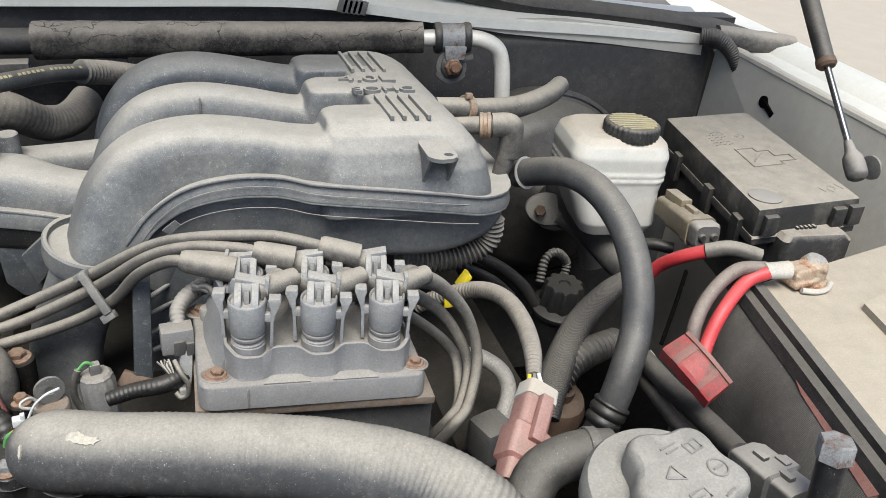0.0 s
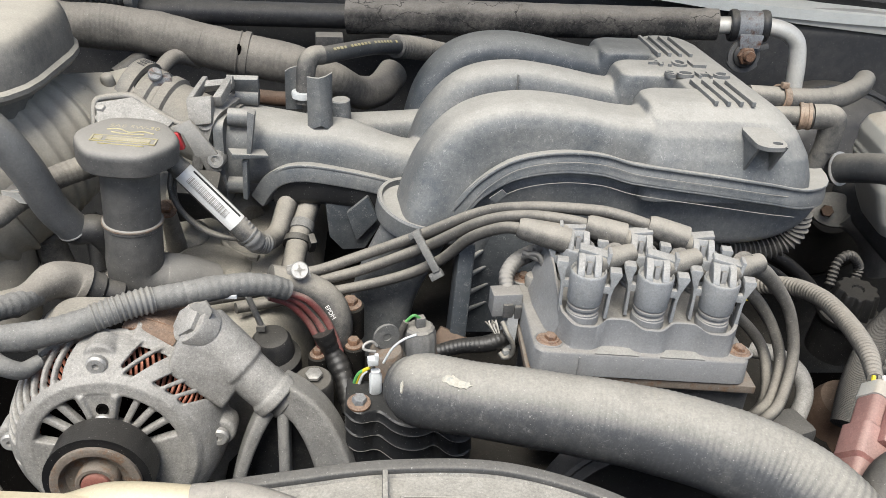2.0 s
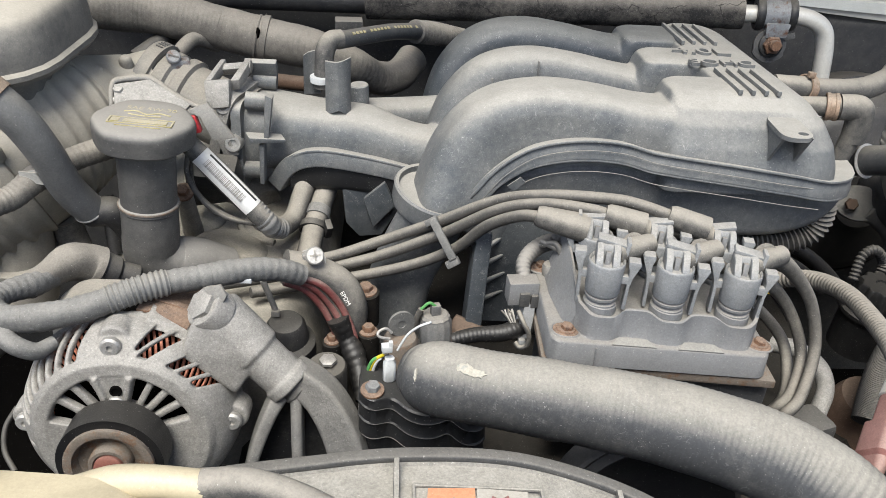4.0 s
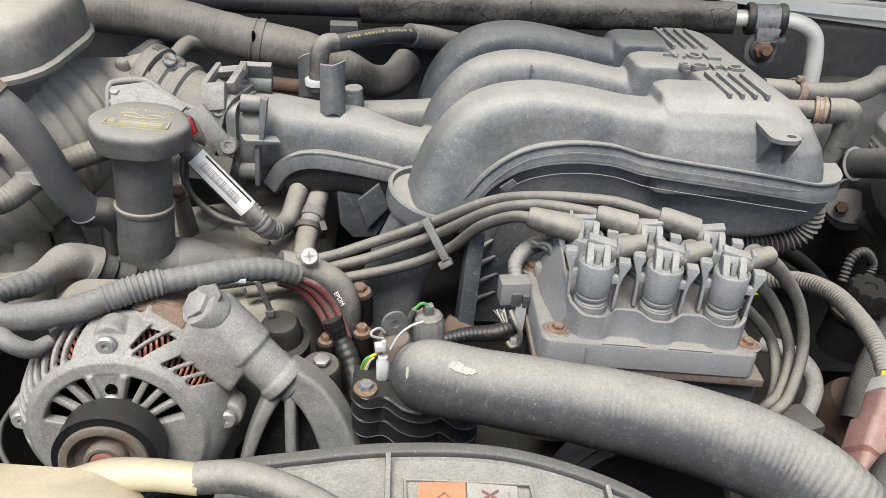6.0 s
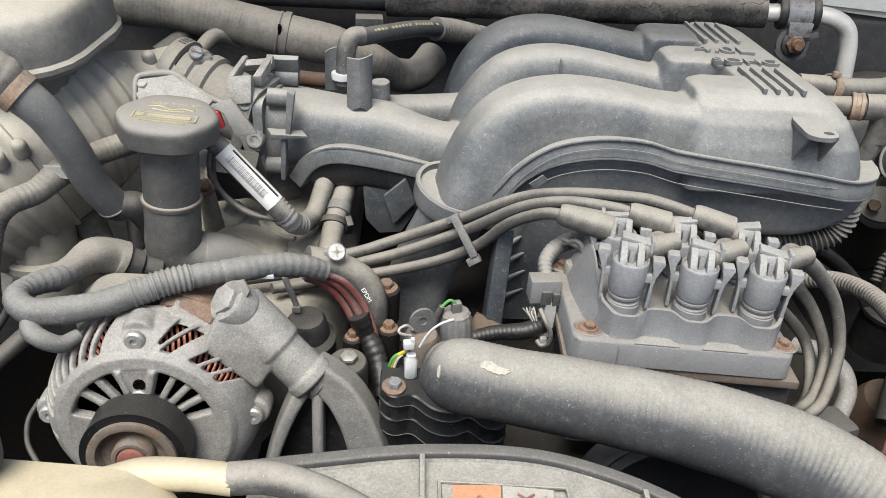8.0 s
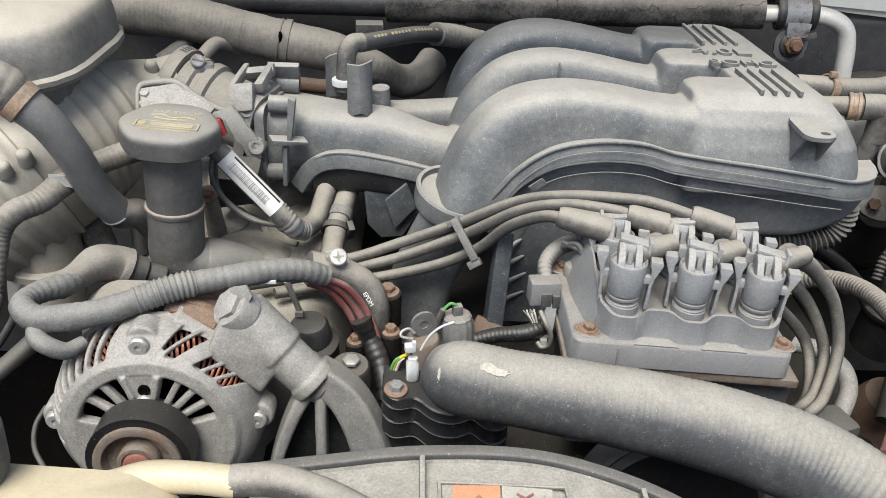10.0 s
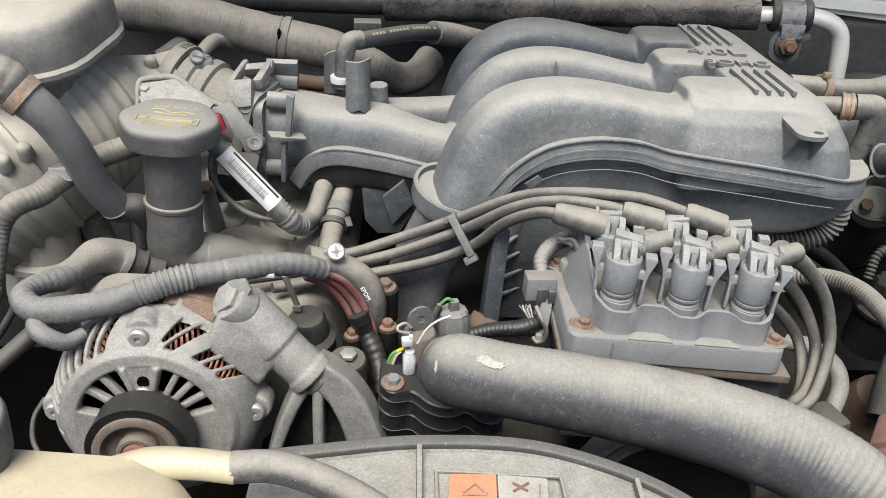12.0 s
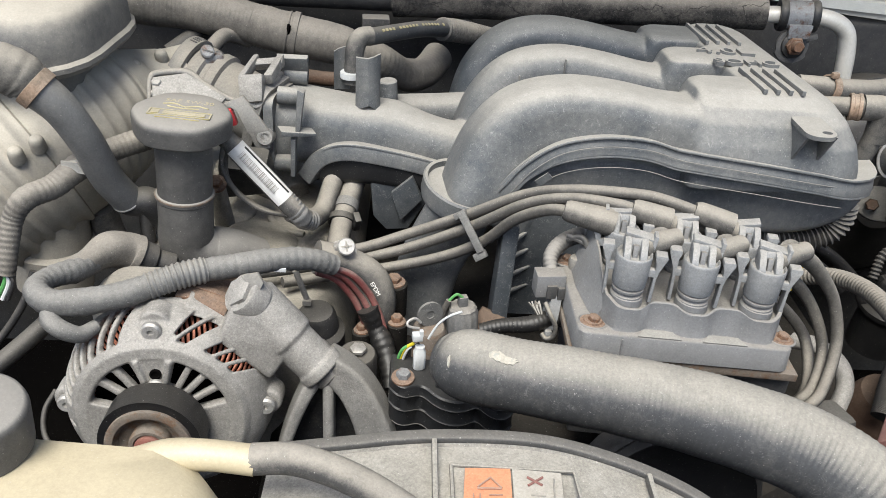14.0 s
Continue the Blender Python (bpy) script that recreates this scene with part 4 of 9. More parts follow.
def coil_pack():
    c = thing("ignition_coil_pack", (0.075, 0.45, 1.07), "dusty grey six-tower ignition coil pack on a rusty plate", "ignition coil")
    bm = bmesh.new()
    stack(bm, (0.0735, 0.457, 1.1015), I3, [(0.145, 0.094, 0.009, 0, 0, 0), (0.144, 0.093, 0.009, 0.016, 0, 0), (0.1425, 0.0915, 0.009, 0.0172, 0, 0), (0.1405, 0.0895, 0.009, 0.0177, 0, 0)])
    part("body", lean(bm), M_COIL, c)
    bm = bmesh.new()
    box(bm, (0.0765, 0.457, 1.0965), (0.154, 0.090, 0.006), turn=-1, bev=0.001)
    part("mounting_plate", lean(bm), M_RUST_LT, c, "rust-stained steel plate")
    bm = bmesh.new()
    box(bm, (0.083, 0.462, 1.055), (0.146, 0.08, 0.068), turn=-1, bev=0.003)
    part("stand", lean(bm), M_IRON, c, "dull grey steel stand")
    # walled tray that holds the towers: its front wall swells round each of them and dips at the rim
    bm = bmesh.new()
    x0, x1, yb = 0.0185, 0.1365, 0.499
    outer = []
    for k in range(85):
        x = x0 + (x1 - x0) * k / 84
        swell = sum(math.exp(-((x - q) / 0.0115) ** 4) for q in COIL_X)
        end = 0.006 * (max(0, 1 - (x - x0) / 0.006) ** 2 + max(0, 1 - (x1 - x) / 0.006) ** 2)
        outer.append((x, 0.4205 - 0.0054 * swell + end, 1.1400 - 0.0034 * swell))
    outer += [(x1, y, 1.140) for y in (0.44, 0.46, 0.48)] + [(x1, yb, 1.140), (x0, yb, 1.152)] + [(x0, y, 1.140 + 0.012 * min(1, (y - 0.43) / 0.04)) for y in (0.48, 0.465, 0.45, 0.44, 0.434)]
    cx, cy = 0.0775, 0.459

    def inset(d):
        return [(x + (d if x < cx else -d) * min(1, abs(x - cx) / 0.05), y + (d if y < cy else -d) * min(1, abs(y - cy) / 0.03)) for x, y, z in outer]
    low, flare, mid_ = inset(-0.0014), inset(-0.0003), inset(0.0)
    rings(bm, [[V((*p, 1.1182)) for p in low], [V((*p, 1.1200)) for p in flare], [V((*p, q[2] - 0.0006)) for p, q in zip(mid_, outer)], [V((*p, q[2])) for p, q in zip(inset(0.0006), outer)], [V((*p, q[2])) for p, q in zip(inset(0.0016), outer)], [V((*p, q[2] - 0.001)) for p, q in zip(inset(0.0020), outer)], [V((*p, 1.1335)) for p in inset(0.0024)]])
    part("tower_base", lean(bm), M_COIL, c)
    for x in COIL_X:
        bm = bmesh.new()
        rod(bm, (x, 0.430, 1.125), (x, 0.430, 1.1400), 0.0112, 0.0106, 24, 0.001)
        part("tower", lean(bm), M_COIL, c)
    # dusty ledges cut into the front edge between the swells
    for k, (xa, xb) in enumerate(((0.0400, 0.0690), (0.0830, 0.1130))):
        bm = bmesh.new()
        slab(bm, [(xa, 0.4108, 1.1194), (xb, 0.4108, 1.1194), (xb - 0.005, 0.4170, 1.1208), (xa + 0.005, 0.4170, 1.1208)], 0.004, 0.0003)
        part("ledge", lean(bm), M_CAP, c, "dusty sloping ledge")
    bm = bmesh.new()
    box(bm, (0.0305, 0.4098, 1.1095), (0.0011, 0.0012, 0.014), bev=0.0003)
    part("mould_line", lean(bm), M_COIL, c)
    # curved shoulder from the tray wall down to the corner bolt
    bm = bmesh.new()
    rings(bm, [[V((0.0185, y, 1.1185)), V((0.0185, y, 1.1385 + z)), V((0.0140 - 0.002 * t, y, 1.1265 + z * 0.5)), V((0.0115 - 0.004 * t, y, 1.1195))] for y, z, t in ((0.427, -0.010, -1.0), (0.434, -0.002, 0), (0.446, 0.004, 0.5), (0.462, 0.012, 1.0), (0.49, 0.013, 1.0))])
    part("shoulder", lean(bm), M_COIL, c, angle=60)
    for x, y in ((0.0125, 0.4225), (0.1395, 0.4225), (0.006, 0.494)):
        bm = bmesh.new()
        lathe(bm, (x, y, 1.1188), (0, 0, 1), [(0.0098, 0), (0.0098, 0.0007), (0.0090, 0.0013), (0.0084, 0.0007), (0.0084, 0.0004)], 30, squash=0.85, up=(0, 1, 0))
        part("recess_rim", lean(bm), M_COIL, c)
        bm = bmesh.new()
        lathe(bm, (x, y, 1.1193), (0, 0, 1), [(0.0084, 0), (0.0082, 0.0004), (0.0066, 0.0007), (0.006, 0.0016), (0.0, 0.0017)], 30, squash=0.88, up=(0, 1, 0))
        hexhead(bm, (x + 0.0006, y, 1.1206), (0.1, 0, 1), 0.0040, 0.0032)
        part("bolt", lean(bm), M_RUST, c, "rusty hex bolt")
    return c


def plug_boot(p, neck, label):
    """A snap-on cap with a gabled hood, a square top plate and two spring levers, on a threaded tower; neck: the way its lead leaves."""
    b = thing("plug_boot", p, label, "connector", "coil connectors")
    o = V(p)
    R = Matrix.Rotation(radians(-10), 3, "Z")
    side = 1 if neck[0] > 0 else -1

    def at(x, y, z):
        return o + R @ V((x, y, z))
    bm = bmesh.new()
    lathe(bm, o, (0, 0, 1), [(0.0088, -0.012), (0.0088, -0.0075), (0.0100, -0.0065), (0.0101, -0.0050), (0.0090, -0.0042), (0.0090, -0.0030), (0.0103, -0.0018), (0.0104, -0.0002), (0.0092, 0.0006), (0.0092, 0.0020), (0.0106, 0.0028), (0.0106, 0.0042), (0.0096, 0.0048), (0.0096, 0.008)], 30)
    part("thread", bm, M_COIL, b)
    bm = bmesh.new()
    lathe(bm, o, (0, 0, 1), [(0.0100, 0.0022), (0.0105, 0.0016), (0.0109, 0.0024), (0.0115, 0.0225), (0.0113, 0.0238), (0.0108, 0.0243), (0.0102, 0.0238), (0.0097, 0.0222), (0.0, 0.0220)], 40)
    cap = part("cap", bm, M_BOOT, b)
    # levers: paddles that flare out at the head, hinged on the cap
    flat = Matrix((R @ V((1, 0, 0)), V((0, 0, 1)), R @ V((0, -1, 0)))).transposed()
    for q in (1, -1):
        bm = bmesh.new()
        lift, back = (0.0, 0.002) if q * side > 0 else (0.0025, 0.005)
        shape = [(0.0132, -0.009), (0.0156, -0.009), (0.0158, 0.008), (0.0168, 0.014), (0.0206, 0.0238), (0.0200, 0.0258), (0.0130, 0.0258), (0.0127, 0.0235), (0.0140, 0.019), (0.0139, 0.010)]
        shape = [(q * u, v + lift * min(1, max(0, v / 0.02))) for u, v in shape]
        prism(bm, shape if q > 0 else shape[::-1], at(0, back + 0.0015, 0), flat, 0.0075, 0.0006)
        box(bm, at(q * 0.0128, back - 0.004, 0.0125), (0.0050, 0.0040, 0.0055), turn=R, bev=0.0007)
        part("lever", bm, M_BOOT, b)
    # gabled hood: two fins with a window between them, and a catch block set back in it
    side_on = R @ Matrix(((0, 0, 1), (1, 0, 0), (0, 1, 0)))
    bm = bmesh.new()
    for x in (-0.0074, 0.0028):
        prism(bm, [(-0.0078, 0.0205), (-0.0074, 0.0236), (-0.0055, 0.0266), (-0.0015, 0.0312), (0.0025, 0.0328), (0.0095, 0.0328), (0.0095, 0.0205)], at(x, 0, 0), side_on, 0.0046, 0.0015)
    prism(bm, [(0.0005, 0.0205), (0.0015, 0.0290), (0.0030, 0.0322), (0.0095, 0.0326), (0.0095, 0.0205)], at(-0.0050, 0, 0), side_on, 0.0100, 0.0004)
    part("hood", bm, M_BOOT, b)
    bm = bmesh.new()
    box(bm, at(0, -0.0005, 0.0252), (0.0034, 0.0046, 0.0085), turn=R @ Matrix.Rotation(radians(-14), 3, "X"), bev=0.0008)
    part("catch", bm, M_COIL, b)
    bm = bmesh.new()
    box(bm, at(0.0022 * side, 0.0075, 0.0330), (0.0190, 0.0072, 0.0026), turn=R @ Matrix.Rotation(radians(12 * side), 3, "Y") @ Matrix.Rotation(radians(8), 3, "X"), bev=0.0006)
    box(bm, at(0.0112 * side, 0.0070, 0.0270), (0.0024, 0.0085, 0.0165), turn=R @ Matrix.Rotation(radians(6 * side), 3, "Y"), bev=0.0006)
    part("flange", bm, M_BOOT, b)
    bm = bmesh.new()
    d = V(neck).normalized()
    q = at(0.004 * side, 0.0065, 0.0250)
    rod(bm, q, q + d * 0.030, 0.0080, 0.0064, 20, 0.0006)
    part("neck", bm, M_RUBBER, b)
    return b


def ignition_wires():
    for k in range(3):
        x = COIL_X[k]
        plug_boot((x, 0.430, 1.1455 - (x - 0.09) * 0.065), (1, 0.5, 0.0), "grey plastic snap cap on a coil tower")
        plug_boot((x + 0.003, 0.474, 1.138 - (x - 0.09) * 0.065), (-1, 0.25, 0.1), "grey plastic snap cap on a coil tower")
    runs = {
        "a": [(-0.2680, 0.5000, 1.0985), (-0.2195, 0.5250, 1.0958), (-0.1528, 0.5450, 1.0944), (-0.1093, 0.5500, 1.1080), (-0.0672, 0.5400, 1.1320), (-0.0246, 0.5250, 1.1606), (0.0073, 0.5050, 1.1764), (0.0483, 0.4950, 1.1803), (0.0670, 0.4900, 1.1791), (0.0905, 0.4850, 1.1734), (0.1098, 0.4800, 1.1683)],
        "b": [(-0.2235, 0.5200, 1.0851), (-0.1789, 0.5400, 1.0821), (-0.1175, 0.5450, 1.0951), (-0.0626, 0.5350, 1.1253), (-0.0254, 0.5150, 1.1581), (0.0031, 0.5000, 1.1722), (0.0319, 0.4880, 1.1758), (0.0465, 0.4820, 1.1746), (0.0657, 0.4780, 1.1708)],
        "c": [(-0.2025, 0.5200, 1.0784), (-0.1613, 0.5400, 1.0739), (-0.0908, 0.5400, 1.0918), (-0.0534, 0.5300, 1.1152), (-0.0324, 0.5130, 1.1458), (-0.0125, 0.4950, 1.1652), (0.0024, 0.4820, 1.1714), (0.0272, 0.4760, 1.1673)],
    }
    for k, pts in runs.items():
        w = thing("spark_plug_wire", pts[3], "long grey spark plug wire coated in dust", "wire", "spark plug wires")
        bm = bmesh.new()
        tube(bm, pts[:-1], 0.0042, 12)
        part("lead", bm, M_WIRE, w)
        bm = bmesh.new()
        a, b = V(pts[-2]), V(pts[-1])
        tube(bm, [a + (a - b) * 0.25, a, b, b + (b - a) * 0.1], [0.0062, 0.0078, 0.0088, 0.0088], 16)
        part("sleeve", bm, M_RUBBER, w, "thick grey rubber sleeve")
    loops = (
        [(0.139, 0.446, 1.1705), (0.1454, 0.4520, 1.1648), (0.1663, 0.4600, 1.1509), (0.1885, 0.4600, 1.1240), (0.1962, 0.4500, 1.0924), (0.1853, 0.4300, 1.0676), (0.1733, 0.4200, 1.0604), (0.1640, 0.4260, 1.0380), (0.1560, 0.4320, 1.0150)],
        [(0.0960, 0.446, 1.1725), (0.1154, 0.4660, 1.1514), (0.1499, 0.4700, 1.1390), (0.1767, 0.4700, 1.1163), (0.1927, 0.4600, 1.0844), (0.1844, 0.4400, 1.0641), (0.1724, 0.4300, 1.0565), (0.1630, 0.4370, 1.0350), (0.1560, 0.4420, 1.0130)],
        [(0.0525, 0.446, 1.1755), (0.0677, 0.4660, 1.1558), (0.1185, 0.4800, 1.1333), (0.1608, 0.4850, 1.1050), (0.1876, 0.4800, 1.0790), (0.1886, 0.4600, 1.0632), (0.1826, 0.4450, 1.0489), (0.1720, 0.4480, 1.0280), (0.1600, 0.4520, 1.0080)],
    )
    for pts in loops:
        w = thing("spark_plug_wire", pts[0], "grey spark plug wire looping round the coil", "wire", "spark plug wires")
        bm = bmesh.new()
        tube(bm, pts, [0.0072, 0.0071, 0.0054] + [0.0042] * 6, 16)
        part("lead", bm, M_WIRE, w)
    # comb that holds the three leads together
    s = thing("wire_separator", (-0.0609, 0.5350, 1.1194), "dusty plastic comb clipped over three leads", "clip")
    bm = bmesh.new()
    a, b = V((-0.0698, 0.5360, 1.1356)), V((-0.0537, 0.5200, 1.1114))
    box(bm, (a + b) / 2 + V((0, -0.004, 0.004)), (0.006, 0.004, (a - b).length), turn=frame_of(a - b, (0, -1, 0)), bev=0.001)
    box(bm, b + V((0, -0.002, 0)), (0.010, 0.007, 0.006), turn=frame_of(a - b, (0, -1, 0)), bev=0.001)
    box(bm, a, (0.010, 0.007, 0.005), turn=frame_of(a - b, (0, -1, 0)), bev=0.001)
    part("comb", bm, M_TAPE, s)


def radiator_hose():
    h = thing("radiator_hose", (-0.0491, 0.3533, 1.1348), "thick grey dusty upper radiator hose with a pale scuff", "hose")
    pts = [(-0.0618, 0.3773, 1.1116), (-0.0790, 0.3627, 1.1359), (-0.0723, 0.3577, 1.1379), (-0.0478, 0.3521, 1.1368), (-0.0029, 0.3422, 1.1362), (0.0429, 0.3323, 1.1340), (0.0802, 0.3195, 1.1319), (0.1108, 0.3066, 1.1270), (0.1340, 0.2905, 1.1182), (0.1545, 0.2749, 1.0985), (0.1675, 0.2592, 1.0743)]
    bm = bmesh.new()
    tube(bm, pts[1:], [0.017, 0.0205, 0.0208, 0.0216, 0.0228, 0.0236, 0.0242, 0.0245, 0.0245, 0.0245], 40, 14, corr=0.00012, pitch=0.0034, wobble=0.02)
    lathe(bm, pts[1], V(pts[1]) - V(pts[2]), [(0.0175, -0.001), (0.0165, 0.004), (0.0135, 0.0085), (0.008, 0.0115), (0.001, 0.0125)], 36)
    part("hose", bm, M_HOSE_BIG, h)
    # pale scuff and a fine mould line
    rnd = random.Random(3)
    for c, n, w_, h_ in (((-0.0586, 0.3447, 1.1555), (-0.063, -0.458, 0.887), 0.0085, 0.0062), ((-0.0520, 0.3418, 1.1545), (-0.083, -0.53, 0.845), 0.0095, 0.0048), ((-0.0555, 0.3435, 1.1552), (-0.069, -0.481, 0.874), 0.005, 0.004), ((-0.0839, 0.3457, 1.1497), (-0.57, -0.586, 0.576), 0.0018, 0.0075)):
        bm = bmesh.new()
        c, n = V(c), V(n)
        u = (V((1, -0.12, 0)) - n * n.dot(V((1, -0.12, 0)))).normalized()
        w = n.cross(u)
        ring = [c + u * (w_ / 2 * math.cos(a) * rnd.uniform(0.65, 1.2)) + w * (h_ / 2 * math.sin(a) * rnd.uniform(0.6, 1.2)) for a in np.linspace(0, 2 * math.pi, 18, endpoint=False)]
        rings(bm, [[p + n * 0.0009 for p in ring], [p - n * 0.003 for p in ring]])
        part("scuff", bm, M_SCUFF, h, "pale scuffed patch")
    return pts


engine_block()
intake_manifold()
coil_pack()
ignition_wires()
radiator_hose()

# ---- alternator side ----
def alternator():
    o = V((-0.2617, 0.3920, 1.0577))
    ax = V((0.02, -1, 0.10)).normalized()
    al = thing("alternator", o, "cast aluminium alternator with open cooling fins and copper windings", "alternator")
    f = frame_of(ax)

    def at(r, a, h):
        return o + f @ V((r * math.cos(radians(a)), r * math.sin(radians(a)), h))
    # stator core near-black: shade inside the housing is put into its colour
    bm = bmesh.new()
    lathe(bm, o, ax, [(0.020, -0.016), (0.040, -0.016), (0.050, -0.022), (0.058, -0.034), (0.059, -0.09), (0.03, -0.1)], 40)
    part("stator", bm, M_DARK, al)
    bm = bmesh.new()
    for k in range(90):
        a = k * 4.0
        line = [at(0.046, a, -0.013), at(0.055, a + 5, -0.02), at(0.0605, a + 11, -0.032)]
        sweep(bm, smooth_line(line, 2), lambda i, s: circle(0.0011, 5))
    part("winding", bm, M_COPPER, al, "red-brown copper winding")
    # front casting: spoked face, rim, and a shoulder pierced by slanting slots
    bm = bmesh.new()
    lathe(bm, o, ax, [(0.0440, -0.007), (0.0440, 0.0008), (0.0455, 0.0024), (0.0530, 0.0018), (0.0558, -0.0012), (0.0550, -0.0075), (0.0440, -0.007)], 72, cap0=False, cap1=False)
    lathe(bm, o, ax, [(0.0, -0.008), (0.0225, -0.008), (0.0225, 0.002), (0.019, 0.0045), (0.0, 0.0045)], 40)
    for a0, a1 in ((75, 111), (166, 378)):
        rings(bm, [[at(r, a, h) for r, h in ((0.0190, 0.0014), (0.0450, 0.0018), (0.0450, -0.006), (0.0190, -0.006))] for a in np.linspace(a0, a1, int((a1 - a0) / 4) + 1)])
    for a, w in ((33, 0.0042), (48, 0.0042), (62, 0.0042), (126, 0.0046), (144, 0.0046)):
        p, q = at(0.0195, a, -0.002), at(0.0455, a, -0.002)
        box(bm, (p + q) / 2, (w, 0.0058, (q - p).length + 0.002), turn=frame_of(q - p, ax), bev=0.001)
    # raised cheeks beside the crown screw, and the recess between them
    for a in (79, 105):
        p, q = at(0.0285, a, 0.002), at(0.0455, a, 0.002)
        box(bm, (p + q) / 2, (0.0040, 0.0050, (q - p).length), turn=frame_of(q - p, ax), bev=0.001)
    prof = smooth_line([(0.0540, -0.0005), (0.0600, -0.0055), (0.0648, -0.0135), (0.0675, -0.0235), (0.0685, -0.0340)], 4)

    def shoulder(a0, a1, s0, s1, slant):
        """A piece of the shoulder between two angles and two steps of its profile."""
        cols = []
        for a in np.linspace(a0, a1, max(2, int((a1 - a0) / 3) + 1)):
            step = [(k / (len(prof) - 1.0), q) for k, q in enumerate(prof) if s0 <= k / (len(prof) - 1.0) <= s1]
            out = [at(q[0], a - slant * (t_ - 0.5), q[1]) for t_, q in step]
            cols.append(out + [at(q[0] - 0.0036, a - slant * (t_ - 0.5), q[1] - 0.0022) for t_, q in step[::-1]])
        rings(bm, cols)
    shoulder(0, 360, 0.0, 0.16, 0)
    shoulder(0, 360, 0.84, 1.0, 0)
    slots = sorted([*((a, w, 24) for a, w in ((30, 5.6), (39, 6.0), (48, 5.6), (65.5, 6.4), (74, 5.0))), *((a, 5.2, 13) for a in (112, 120, 128, 136, 144, 152, 160, 168))])
    edge = -176
    for a, w, slant in slots:
        shoulder(edge, a - w / 2, 0.05, 0.95, slant)
        edge = a + w / 2
    shoulder(edge, 184, 0.05, 0.95, 13)
    # crown pad, and the foot of the upper ear
    p, q = at(0.052, 92, -0.003), at(0.066, 92, -0.016)
    box(bm, (p + q) / 2, (0.0165, 0.0055, (q - p).length + 0.004), turn=frame_of(q - p, ax), bev=0.002)
    for a, r, h in ((180, 0.0635, -0.016), (1, 0.0645, -0.016), (270, 0.063, -0.02), (92, 0.0610, -0.0115)):
        lathe(bm, at(r, a, h), ax, [(0.0105, -0.016), (0.0100, -0.002), (0.0088, 0.0)], 24)
    lathe(bm, o, ax, [(0.060, -0.032), (0.0690, -0.032), (0.0695, -0.040), (0.0672, -0.042), (0.0672, -0.062), (0.069, -0.064), (0.069, -0.09), (0.055, -0.10), (0.03, -0.105), (0.03, -0.09), (0.060, -0.085)], 64, cap0=False, cap1=False)
    # smooth flank that carries the upper ear
    rings(bm, [[at(r, a, h) for r, h in ((0.0640, -0.024), (0.0695, -0.028), (0.0725, -0.038), (0.0725, -0.074), (0.0640, -0.074))] for a in range(28, 79, 5)])
    cast("front_casting", bm, M_ALU, al, "pale speckled cast aluminium housing", 0.0009, 3)
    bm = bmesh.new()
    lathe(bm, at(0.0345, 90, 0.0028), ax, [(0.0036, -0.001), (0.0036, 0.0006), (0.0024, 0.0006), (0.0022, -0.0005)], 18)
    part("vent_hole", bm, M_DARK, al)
    for a, r, h in ((92, 0.0612, -0.0070), (180, 0.0635, -0.0145), (1, 0.0645, -0.0145), (270, 0.063, -0.0185)):
        bm = bmesh.new()
        q = at(r, a, h)
        lathe(bm, q, ax, [(0.0062, 0), (0.0062, 0.003), (0.005, 0.0045), (0.002, 0.0045), (0.0018, 0.003)], 20)
        part("bolt", bm, M_STEEL, al, "bright zinc screw")
    bm = bmesh.new()
    lathe(bm, at(0.0265, 90, 0.001), ax, [(0.0052, -0.004), (0.0052, 0.004), (0.004, 0.005), (0.0016, 0.005), (0.0015, 0.003)], 20)
    part("bolt", bm, M_STEEL, al, "bright zinc screw")
    # rear lump under the harness
    bm = bmesh.new()
    stack(bm, V((-0.2723, 0.4700, 1.0992)), I3, [(0.10, 0.05, 0.015, -0.04, 0, 0), (0.10, 0.05, 0.015, 0.0, 0, 0), (0.08, 0.035, 0.012, 0.010, 0, 0)])
    part("rear_cover", bm, M_ALU_DULL, al)
    bm = bmesh.new()
    slab(bm, [at(0.0765, 52, -0.040), at(0.0758, 66, -0.040), at(0.0765, 82, -0.040), at(0.0765, 82, -0.066), at(0.0758, 66, -0.066), at(0.0765, 52, -0.066)], 0.006, 0.001)
    part("rust_patch", bm, M_RUST, al, "rusted steel stator band")
    # pulley
    pu = bmesh.new()
    lathe(pu, o, ax, [(0.0235, 0.006), (0.0255, 0.008), (0.0255, 0.027), (0.0265, 0.028), (0.0265, 0.0305), (0.025, 0.0312), (0.0215, 0.0305), (0.0195, 0.024), (0.0125, 0.022), (0.0125, 0.029), (0.0115, 0.0305), (0.0095, 0.0305), (0.009, 0.029), (0.0, 0.029)], 44)
    pulley = part("pulley", pu, M_RUST_LT, al, "rust-tinted steel pulley")
    bm = bmesh.new()
    lathe(bm, o, ax, [(0.0085, 0.0285), (0.0085, 0.0315), (0.007, 0.0325), (0.002, 0.0325), (0.0018, 0.0305)], 28)
    part("nut", bm, M_NUT, pulley, "dull red shaft end")
    # upper ear with its stepped barrel, bolt and a folded paper tag
    bm = bmesh.new()
    a, b = V((-0.2100, 0.4360, 1.1215)), V((-0.1611, 0.4200, 1.0778))
    rod(bm, a, a.lerp(b, 0.58), 0.0180, 0.0172, 28, 0.002)
    rod(bm, a.lerp(b, 0.5), b, 0.0148, 0.0142, 28, 0.001)
    rod(bm, a.lerp(b, 0.90), b + (b - a) * 0.02, 0.0160, 0.0160, 28, 0.001)
